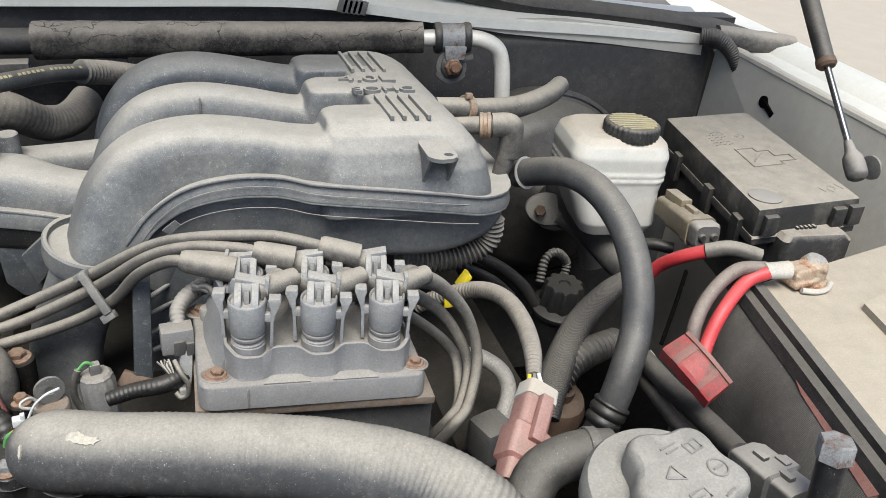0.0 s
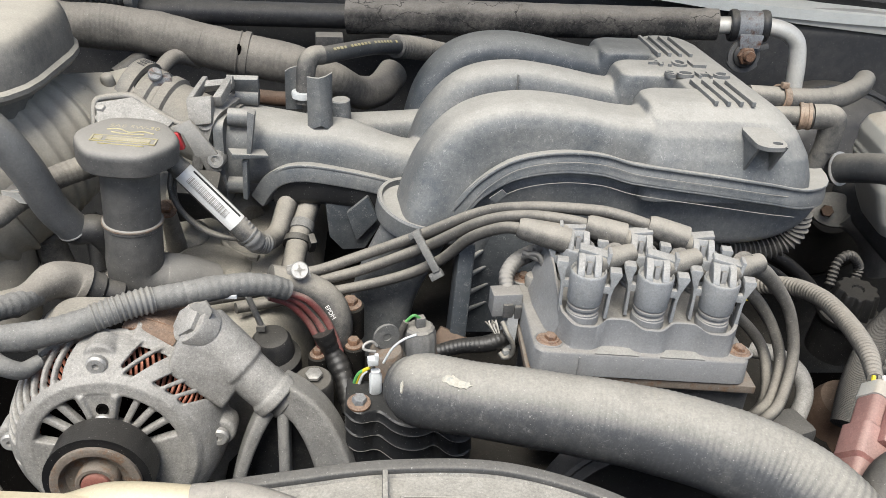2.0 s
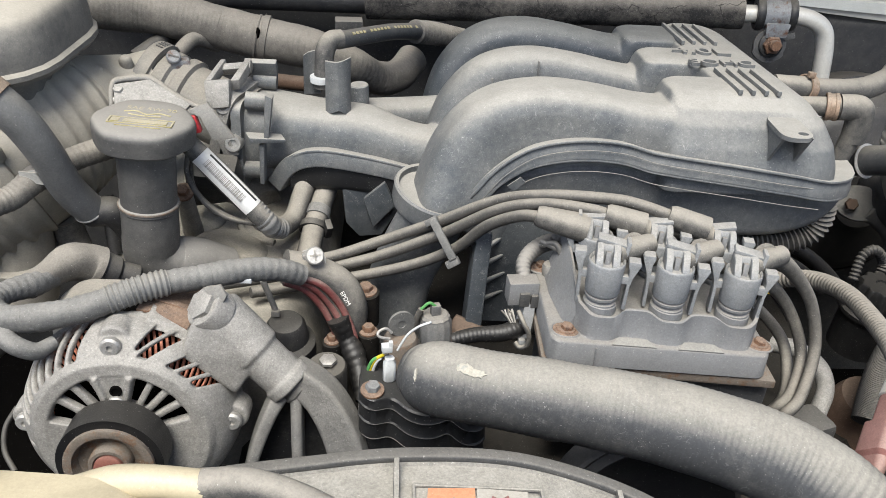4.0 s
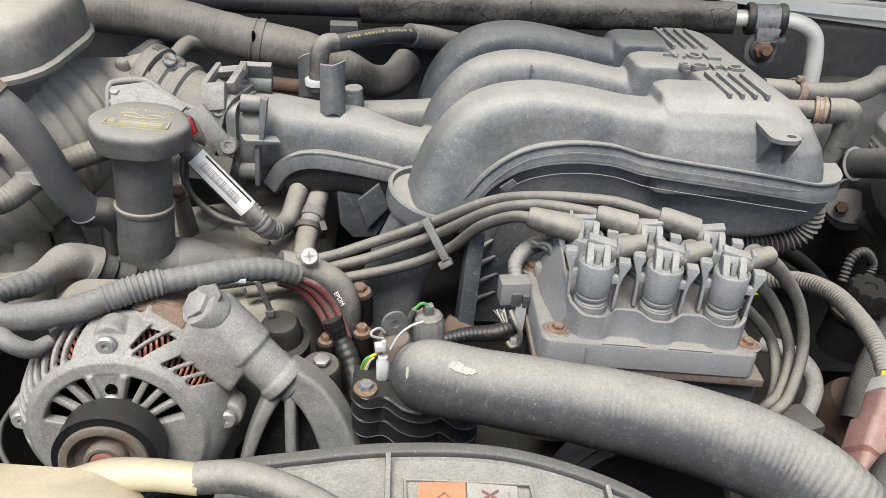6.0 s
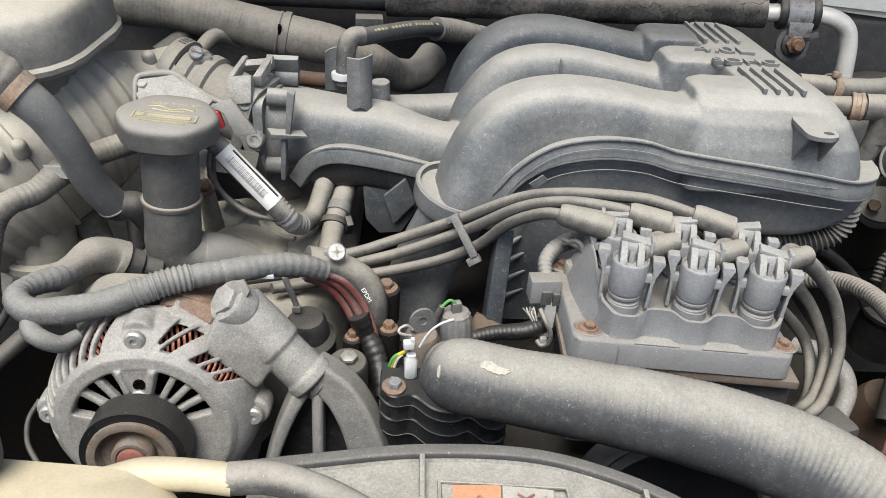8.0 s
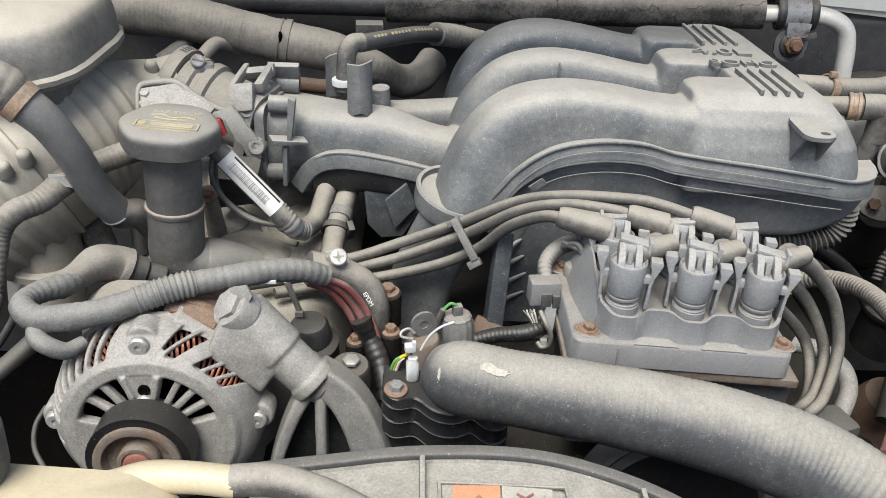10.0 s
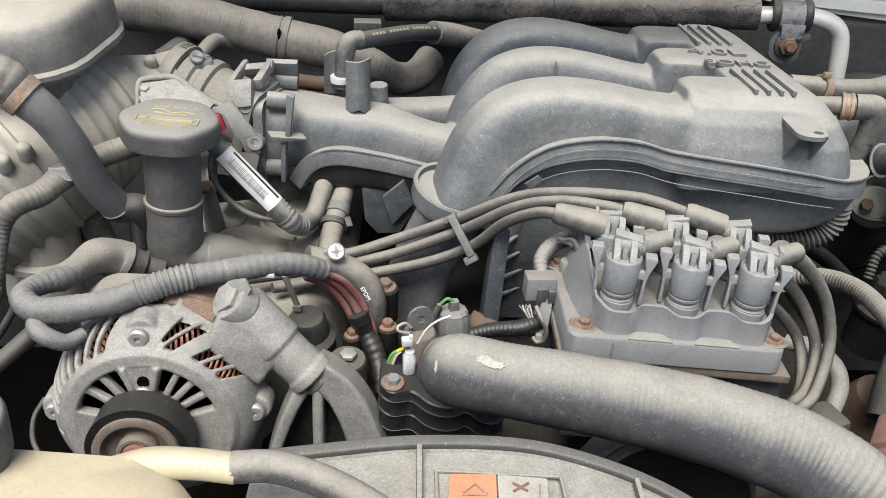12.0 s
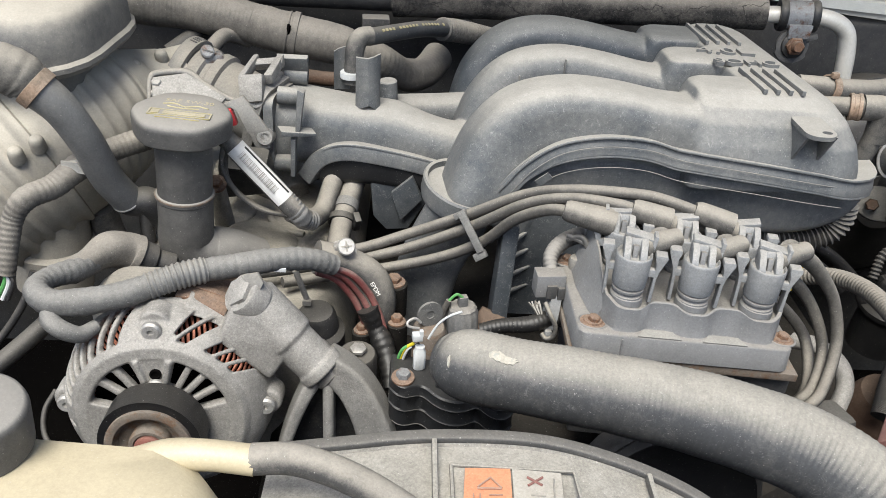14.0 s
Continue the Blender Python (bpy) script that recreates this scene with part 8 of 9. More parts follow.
def heater_hoses():
    h = thing("heater_hose", (0.2991, 0.6900, 1.1950), "short grey heater hose with a copper clamp", "hose")
    bm = bmesh.new()
    tube(bm, [(0.2183, 0.6650, 1.2066), (0.2406, 0.6650, 1.2041), (0.2706, 0.6750, 1.1988), (0.3150, 0.7000, 1.1922), (0.3674, 0.7500, 1.1855), (0.4038, 0.8000, 1.1780)], [0.008, 0.0098, 0.0105, 0.0105, 0.0105, 0.0105], 18)
    part("hose", bm, M_RUBBER, h)
    bm = bmesh.new()
    a, b = V((0.2449, 0.6650, 1.2040)), V((0.2547, 0.6680, 1.2022))
    lathe(bm, a, b - a, [(0.0105, 0), (0.012, 0.0004), (0.012, 0.007), (0.0105, 0.0074)], 22, cap0=False, cap1=False)
    box(bm, a + V((0.003, -0.003, 0.0125)), (0.006, 0.005, 0.005), bev=0.001)
    part("clamp", bm, M_CLAMP, h, "copper-coloured spring clamp")
    v = thing("vacuum_elbow", (0.2636, 0.6150, 1.1871), "grey vacuum elbow and pipe beside the plenum", "hose")
    bm = bmesh.new()
    tube(bm, [(0.2234, 0.6300, 1.2020), (0.2459, 0.6220, 1.2044), (0.2619, 0.6170, 1.2060)], [0.007, 0.008, 0.0095], 18)
    tube(bm, [(0.2546, 0.6180, 1.2058), (0.2688, 0.6150, 1.2065), (0.2724, 0.6150, 1.1993), (0.2725, 0.6150, 1.1789)], [0.0105, 0.0105, 0.0105, 0.0095], 18)
    tube(bm, [(0.2716, 0.6150, 1.1858), (0.2670, 0.6150, 1.1604), (0.2629, 0.6100, 1.1411), (0.2610, 0.6050, 1.1241)], [0.0085, 0.0075, 0.007, 0.006], 16)
    part("elbow", bm, M_RUBBER, v)
    bm = bmesh.new()
    a, b = V((0.2449, 0.6220, 1.2045)), V((0.2571, 0.6180, 1.2057))
    lathe(bm, a, b - a, [(0.0095, 0), (0.0112, 0.0004), (0.0112, 0.003), (0.0106, 0.0035), (0.0106, 0.0065), (0.0112, 0.007), (0.0112, 0.0095), (0.0095, 0.010)], 22, cap0=False, cap1=False)
    part("clamp", bm, M_CLAMP, v)
    l = thing("corrugated_loom", (0.2372, 0.5800, 1.1084), "black corrugated wire loom curling under the plenum", "conduit")
    bm = bmesh.new()
    tube(bm, [(0.2588, 0.6000, 1.1268), (0.2588, 0.6000, 1.1099), (0.2497, 0.6000, 1.0962), (0.2250, 0.6000, 1.0878), (0.1936, 0.6000, 1.0881), (0.1678, 0.6000, 1.0943)], 0.0095, 18, corr=0.0014, pitch=0.0045)
    part("loom", bm, M_RUBBER, l)
    # curved hose in front of the brake reservoir
    h = thing("steering_hose", (0.3455, 0.5200, 1.1439), "thick black curved rubber hose with a steel ring", "hose")
    pts = [(0.2899, 0.6300, 1.1537), (0.2993, 0.6100, 1.1644), (0.3110, 0.5750, 1.1785), (0.3229, 0.5400, 1.1776), (0.3313, 0.5050, 1.1606), (0.3303, 0.4720, 1.1362), (0.3245, 0.4500, 1.1044), (0.3107, 0.4320, 1.0768), (0.3010, 0.4250, 1.0483)]
    bm = bmesh.new()
    tube(bm, pts, [0.0125, 0.0125, 0.0123, 0.0122, 0.0122, 0.0122, 0.0122, 0.0122, 0.012], 26, wobble=0.02)
    part("hose", bm, M_HOSE_GREY, h)
    bm = bmesh.new()
    a, b = V(pts[0]), V(pts[1])
    lathe(bm, a.lerp(b, 0.45), b - a, [(0.0125, -0.0006), (0.0146, 0), (0.0146, 0.0009), (0.0125, 0.0014)], 30)
    part("ring", bm, M_STEEL, h)
    a, b = V((0.3034, 0.4270, 1.0535)), V((0.2883, 0.4200, 1.0266))
    d = b - a
    bm = bmesh.new()
    L = d.length
    lathe(bm, a, d, [(0.0125, 0), (0.0142, 0.0006), (0.0148, 0.002), (0.0142, 0.0034), (0.0130, 0.004), (0.0142, 0.0056), (0.0150, 0.0085), (0.0142, 0.0114), (0.0128, 0.0125), (0.0138, 0.014), (0.0144, 0.0165), (0.0138, 0.019), (0.0115, 0.021), (0.010, L + 0.02)], 32)
    part("fitting", bm, M_BLACK_CLEAN, h, "ribbed metal hose fitting")


def fuse_box():
    f = thing("fuse_box", (0.585, 0.69, 1.08), "black fuse box with a dust-covered lid and moulded symbols", "fuse box")
    q = [V((0.5039, 0.5580, 1.1400)), V((0.5440, 0.7949, 1.1400)), V((0.6663, 0.8088, 1.1400)), V((0.6308, 0.5695, 1.1400))]
    bm = bmesh.new()
    slab(bm, q[::-1], 0.03, 0.005) if (q[1] - q[0]).cross(q[2] - q[0]).z < 0 else slab(bm, q, 0.03, 0.005)
    lid = part("lid", bm, M_FUSE, f, "dusty flat lid")
    c = sum(q, V((0, 0, 0))) / 4
    bm = bmesh.new()
    low = [c + (p - c) * 0.95 - V((0, 0, 0.028)) for p in q]
    rings(bm, [low, [p - V((0, 0, 0.07)) for p in low]])
    part("base", bm, M_BLACK, f)
    bm = bmesh.new()
    ledge = [c + (p - c) * 1.015 - V((0, 0, 0.030)) for p in q]
    rings(bm, [[p - V((0, 0, 0.006)) for p in ledge], ledge, [c + (p - c) * 1.0 - V((0, 0, 0.0285)) for p in q]])
    part("ledge", bm, M_FUSE, f, "dusty ledge below the lid")
    ex = (q[3] - q[0]).normalized()
    ey = (q[1] - q[0]).normalized()
    ft = Matrix((ex, ey, V((0, 0, 1)))).transposed()

    def on(u, v, h=0.0):
        return q[0].lerp(q[3], u).lerp(q[1].lerp(q[2], u), v) + V((0, 0, h))
    # moulded engine symbol, writing bars and corner marks
    out = [(0.36, 0.40), (0.36, 0.56), (0.55, 0.56), (0.55, 0.52), (0.68, 0.52), (0.68, 0.46), (0.84, 0.46), (0.84, 0.40), (0.68, 0.40), (0.68, 0.37), (0.36, 0.37), (0.36, 0.40)]
    for a, b in zip(out, out[1:]):
        bm = bmesh.new()
        rod(bm, on(*a, 0.0003), on(*b, 0.0003), 0.0010, seg=8)
        part("symbol", bm, M_RUBBER, lid)
    for a, b in (((0.42, 0.42), (0.5, 0.48)), ((0.5, 0.48), (0.46, 0.44)), ((0.46, 0.44), (0.58, 0.5)), *(((0.22 + 0.07 * j, 0.62 + 0.028 * i), (0.27 + 0.07 * j, 0.628 + 0.028 * i)) for i in range(6) for j in range(3) if (i, j) not in ((2, 2), (5, 0))), *(((0.56 + 0.05 * math.cos(k * 0.785), 0.70 + 0.025 * math.sin(k * 0.785)), (0.56 + 0.05 * math.cos(k * 0.785 + 0.785), 0.70 + 0.025 * math.sin(k * 0.785 + 0.785))) for k in range(8)), ((0.53, 0.7), (0.59, 0.7)), ((0.78, 0.10), (0.83, 0.13)), ((0.83, 0.13), (0.86, 0.10)), ((0.86, 0.10), (0.81, 0.07)), ((0.81, 0.07), (0.78, 0.10)), ((0.72, 0.12), (0.74, 0.08)), ((0.9, 0.14), (0.93, 0.09))):
        bm = bmesh.new()
        rod(bm, on(*a, 0.0001), on(*b, 0.0001), 0.0006, seg=6)
        part("symbol", bm, M_RUBBER, lid)
    bm = bmesh.new()
    lathe(bm, on(0.16, 0.1, 0.0), (0, 0, 1), [(0.016, 0), (0.016, 0.001), (0.015, 0.0014), (0.0, 0.0014)], 24)
    part("gate_mark", bm, M_BLACK_DUSTY, lid)
    for u in (0.12, 0.78, 0.95):
        bm = bmesh.new()
        box(bm, on(u, -0.015, -0.016), (0.016, 0.008, 0.02), turn=ft, bev=0.002)
        part("latch", bm, M_BLACK, f)
    for v in (0.12, 0.4, 0.75):
        bm = bmesh.new()
        box(bm, on(-0.02, v, -0.035), (0.008, 0.016, 0.03), turn=ft, bev=0.002)
        part("latch", bm, M_BLACK, f)
    # cover of the cable entry
    bm = bmesh.new()
    stack(bm, V((0.5708, 0.5648, 1.1000)), Matrix.Rotation(radians(-4), 3, "Z"), [(0.075, 0.045, 0.006, -0.03, 0, 0), (0.075, 0.045, 0.006, 0.010, 0, 0), (0.065, 0.038, 0.006, 0.015, 0, 0)])
    for k in range(5):
        box(bm, V((0.5560, 0.5653, 1.1150)) + V((0.005 * k, 0, 0.001)), (0.003, 0.012, 0.003), bev=0.0005)
    part("cable_cover", bm, M_FUSE, f)
    c = thing("tan_plug", (0.4598, 0.6000, 1.1108), "brown-tan wiring plug beside the fuse box", "connector")
    bm = bmesh.new()
    a, b = V((0.4628, 0.6400, 1.1060)), V((0.4593, 0.5700, 1.1115))
    f = frame_of(b - a)
    n = (b - a).length
    stack(bm, a, f, [(0.018, 0.016, 0.004, -0.006, 0, 0), (0.022, 0.021, 0.005, -0.002, 0, 0), (0.024, 0.023, 0.006, n * 0.30, 0, 0), (0.027, 0.025, 0.006, n * 0.33, 0, 0), (0.027, 0.025, 0.006, n * 0.75, 0, 0), (0.030, 0.027, 0.006, n * 0.78, 0, 0), (0.030, 0.027, 0.006, n * 0.92, 0, 0)])
    part("shell", bm, M_TAN, c)
    up = f.inverted() @ V((0, -0.3, 0.95))
    for v, w_, h_ in ((0.25, 0.012, 0.45), (0.62, 0.006, 0.25)):
        bm = bmesh.new()
        off = V((up.x, up.y, 0)).normalized() * 0.0135
        box(bm, a + f @ (off + V((0, 0, n * v))), (w_, w_, n * h_), turn=f, bev=0.0015)
        part("latch", bm, M_TAN, c)
    bm = bmesh.new()
    stack(bm, a, f, [(0.027, 0.024, 0.006, n * 0.90, 0, 0), (0.028, 0.025, 0.006, n * 1.05, 0, 0), (0.024, 0.021, 0.006, n * 1.1, 0, 0)])
    grommet = part("grommet", bm, M_BLACK_DUSTY, c, "grey rubber wire seal")
    for du in (-0.006, 0.006):
        bm = bmesh.new()
        q = a + f @ V((du, 0, n * 1.1))
        rod(bm, q - f @ V((0, 0, 0.003)), q + f @ V((0, 0, 0.003)), 0.0042, 0.0036, 14, 0.0006)
        part("wire_seal", bm, M_BLACK, grommet)


def battery():
    b = thing("battery", (0.55, 0.36, 1.0), "car battery with a dusty tan top in a woven black cover", "battery")
    z = 1.125
    fl, bl, br = V((0.3938, 0.2420, 1.1250)), V((0.4413, 0.4647, 1.1250)), V((0.5298, 0.4866, 1.1250))
    ex = (br - bl).normalized()
    ey = (bl - fl).normalized()
    fr = fl + ex * 0.19
    br = bl + ex * 0.19
    bm = bmesh.new()
    slab(bm, [fl, fr, br, bl], 0.16, 0.003)
    part("case", bm, M_BATT, b)
    bm = bmesh.new()
    for u in (0.075, 0.13):
        p, q = fl + ex * u + V((0, 0, 0.0)), bl + ex * u
        rings(bm, [[w_, w_ + V((0, 0, 0.006)), w_ + ex * 0.012 + V((0, 0, 0.008)), w_ + ex * 0.05 + V((0, 0, 0.008)), w_ + ex * 0.05] for w_ in (p, q - ey * 0.07)])
    part("cell_strip", bm, M_BATT, b, "raised dusty cell cover")
    bm = bmesh.new()
    n = -ex
    rings(bm, [[fl + n * 0.002 + V((0, 0, 0.004)), fl + n * 0.012 + V((0, 0, 0.004)), fl + n * 0.014 - V((0, 0, 0.008)), fl + n * 0.004 - V((0, 0, 0.008))],
               [bl + n * 0.002 + V((0, 0, 0.004)), bl + n * 0.012 + V((0, 0, 0.004)), bl + n * 0.014 - V((0, 0, 0.008)), bl + n * 0.004 - V((0, 0, 0.008))]])
    part("rim", bm, M_BLACK, b)
    bm = bmesh.new()
    rings(bm, [[p + n * 0.0135 - V((0, 0, 0.001)), p + n * 0.0200 - V((0, 0, 0.003)), p + n * 0.0225 - V((0, 0, 0.012)), p + n * 0.0150 - V((0, 0, 0.014))] for p in (fl, bl)])
    part("ridge", bm, M_RUBBER_DK, b, "dark folded edge of the cover")
    bm = bmesh.new()
    q0, q1 = fl + n * 0.015 - V((0, 0, 0.008)), bl + n * 0.015 - V((0, 0, 0.008))
    lo = []
    for k in range(25):
        p = q0.lerp(q1, k / 24.0)
        ring = []
        for out, down in ((0, 0), (0.014, 0.012), (0.026, 0.028), (0.034, 0.048), (0.038, 0.075), (0.042, 0.105), (0.048, 0.145)):
            w = 0.012 * noise.noise(V((k * 0.22, down * 22, 3.0))) * min(1, down * 30)
            ring.append(p + n * (out + w) - V((0, 0, down)))
        lo.append(ring + [v - n * 0.005 for v in ring[::-1]])
    rings(bm, lo)
    part("cover", bm, M_BLANKET, b, "woven black heat blanket")
    bm = bmesh.new()
    slab(bm, [bl.lerp(fl, 0.45) + n * 0.0225 - V((0, 0, 0.011)), bl.lerp(fl, 0.92) + n * 0.0225 - V((0, 0, 0.011)), bl.lerp(fl, 0.90) + n * 0.0265 - V((0, 0, 0.0165)), bl.lerp(fl, 0.50) + n * 0.0240 - V((0, 0, 0.0135))][::-1], 0.0015)
    part("red_strip", bm, M_RED_GRIME, b, "dark red strip along the rim")
    t = thing("battery_terminal", (0.4734, 0.4525, 1.1400), "corroded battery terminal clamp with white cable tape", "terminal")
    bm = bmesh.new()
    lathe(bm, V((0.4880, 0.4615, 1.1245)), (0, 0, 1), [(0.019, 0), (0.018, 0.003), (0.014, 0.006), (0.0135, 0.019), (0.011, 0.0225), (0.0, 0.0235)], 28)
    box(bm, V((0.4665, 0.4565, 1.1380)), (0.026, 0.021, 0.015), turn=10, bev=0.003)
    box(bm, V((0.4700, 0.4560, 1.1310)), (0.034, 0.024, 0.006), turn=10, bev=0.002)
    rnd = random.Random(21)
    for k in range(16):
        q = V((0.4740, 0.4580, 1.1350)) + V((rnd.uniform(-0.017, 0.022), rnd.uniform(-0.013, 0.012), rnd.uniform(-0.006, 0.009)))
        lathe(bm, q, (rnd.uniform(-1, 1), rnd.uniform(-1, 1), 1), [(0.0015, -0.004), (0.0042, -0.001), (0.0036, 0.0025), (0.001, 0.0042)], 10)
    bmesh.ops.scale(bm, vec=(0.84, 0.84, 0.9), space=Matrix.Translation((-0.478, -0.458, -1.125)), verts=bm.verts)
    cast("clamp", bm, M_CORR, t, "lumpy corrosion on the clamp", voxel=0.0008, rounds=3)
    bm = bmesh.new()
    lathe(bm, V((0.4870, 0.4612, 1.1425)), (0.1, -0.1, 1), [(0.0088, 0), (0.0090, 0.002), (0.0074, 0.0040), (0.0, 0.0050)], 24)
    part("post", bm, M_ALU, t, "pale lead post")
    bm = bmesh.new()
    tube(bm, [(0.4640, 0.4430, 1.1285), (0.4760, 0.4400, 1.1278), (0.4880, 0.4420, 1.1280), (0.4960, 0.4480, 1.1290)], 0.0024, 10)
    part("wire_ring", bm, M_STICKER, t, "whitened loop of wire")
    bm = bmesh.new()
    a, c = V((0.4546, 0.4537, 1.1420)), V((0.4327, 0.4553, 1.1420))
    tube(bm, [a, (a + c) / 2, c], [0.0075, 0.007, 0.0065], 16)
    part("lug", bm, M_STICKER, t)
    for k, (pts, m, lab) in enumerate((([(0.4354, 0.4531, 1.1420), (0.4184, 0.4550, 1.1331), (0.3916, 0.4400, 1.1192), (0.3767, 0.4300, 1.0988), (0.3686, 0.4200, 1.0831), (0.3683, 0.4150, 1.0652)], M_RED, "bright red battery cable"),
                                       ([(0.4370, 0.4590, 1.1420), (0.4112, 0.4600, 1.1421), (0.3841, 0.4500, 1.1291), (0.3650, 0.4350, 1.1125), (0.3605, 0.4250, 1.0912), (0.3622, 0.4200, 1.0732)], M_BROWN, "dusty brown battery cable"))):
        w = thing("battery_cable", pts[2], lab, "cable", "battery cables")
        bm = bmesh.new()
        tube(bm, pts, 0.0055, 16)
        part("jacket", bm, m, w)
    w = thing("battery_cable", (0.4207, 0.5400, 1.1075), "red cable in a grey sleeve towards the fuse box", "cable", "battery cables")
    bm = bmesh.new()
    tube(bm, [(0.4094, 0.5800, 1.0546), (0.4152, 0.5650, 1.0835), (0.4216, 0.5450, 1.1046), (0.4348, 0.5300, 1.1178)], 0.0062, 14)
    part("jacket", bm, M_RED, w)
    bm = bmesh.new()
    tube(bm, [(0.4348, 0.5300, 1.1178), (0.4491, 0.5200, 1.1251), (0.4624, 0.5100, 1.1251), (0.4710, 0.5050, 1.1233)], 0.0072, 14)
    part("sleeve", bm, M_WIRE, w)
    # red terminal cover hanging below the cables
    r = thing("terminal_cover", (0.3562, 0.4100, 1.0871), "red curved plastic terminal cover, scuffed and dusty", "cover")
    p00, p10, p11, p01 = V((0.3051, 0.3888, 1.1307)), V((0.3210, 0.3492, 1.1142)), V((0.3376, 0.3539, 1.1221)), V((0.3234, 0.3927, 1.1380))
    nn = (p10 - p00).cross(p01 - p00).normalized()
    bm = bmesh.new()
    lo = []
    for k in range(11):
        s = k / 10.0
        sag = nn * (0.010 * math.sin(math.pi * s)) + (p00 - p01).normalized() * (0.004 * math.sin(math.pi * s))
        a, b = p00.lerp(p10, s) + sag, p01.lerp(p11, s) + sag
        lo.append([a, a.lerp(b, 0.12) + nn * 0.002, a.lerp(b, 0.88) + nn * 0.002, b, b - nn * 0.012, a - nn * 0.012])
    rings(bm, lo)
    part("shell", bm, M_RED_DUSTY, r)
    for s0, s1 in ((0.22, 0.36), (0.72, 0.82)):
        bm = bmesh.new()
        lo = []
        for k in range(4):
            s = s0 + (s1 - s0) * k / 3.0
            sag = nn * (0.010 * math.sin(math.pi * s) + 0.0006) + (p00 - p01).normalized() * (0.004 * math.sin(math.pi * s))
            a, b = p00.lerp(p10, s) + sag, p01.lerp(p11, s) + sag
            lo.append([a, a.lerp(b, 0.12) + nn * 0.002, a.lerp(b, 0.88) + nn * 0.002, b, b - nn * 0.003, a - nn * 0.003])
        rings(bm, lo)
        part("grime_band", bm, M_RED_GRIME, r, "grey-brown grime band")
    bm = bmesh.new()
    lo = []
    for k in range(11):
        s = k / 10.0
        sag = nn * (0.010 * math.sin(math.pi * s)) + (p00 - p01).normalized() * (0.004 * math.sin(math.pi * s))
        b = p01.lerp(p11, s) + sag
        e = (p01 - p00).normalized()
        lo.append([b + nn * 0.002, b + nn * 0.002 + e * 0.003, b - nn * 0.013 + e * 0.003, b - nn * 0.013])
    rings(bm, lo)
    part("rim", bm, M_RED_GRIME, r, "grimy brown rim")
    g = thing("hold_down_bolt", (0.3068, 0.2382, 1.1748), "grey hex-headed hold-down bolt beside the battery", "bolt")
    o, o2 = V((0.3068, 0.2382, 1.1748)), V((0.3060, 0.2337, 1.1460))
    bm = bmesh.new()
    lathe(bm, o2, o - o2, [(0.0076, -0.14), (0.0076, (o - o2).length - 0.001)], 18)
    part("shank", bm, M_BLACK, g)
    bm = bmesh.new()
    lathe(bm, o - (o - o2).normalized() * 0.004, o - o2, [(0.0095, 0), (0.0095, 0.010), (0.0085, 0.0115)], 6)
    part("head", bm, M_RUSTY_ZINC, g)


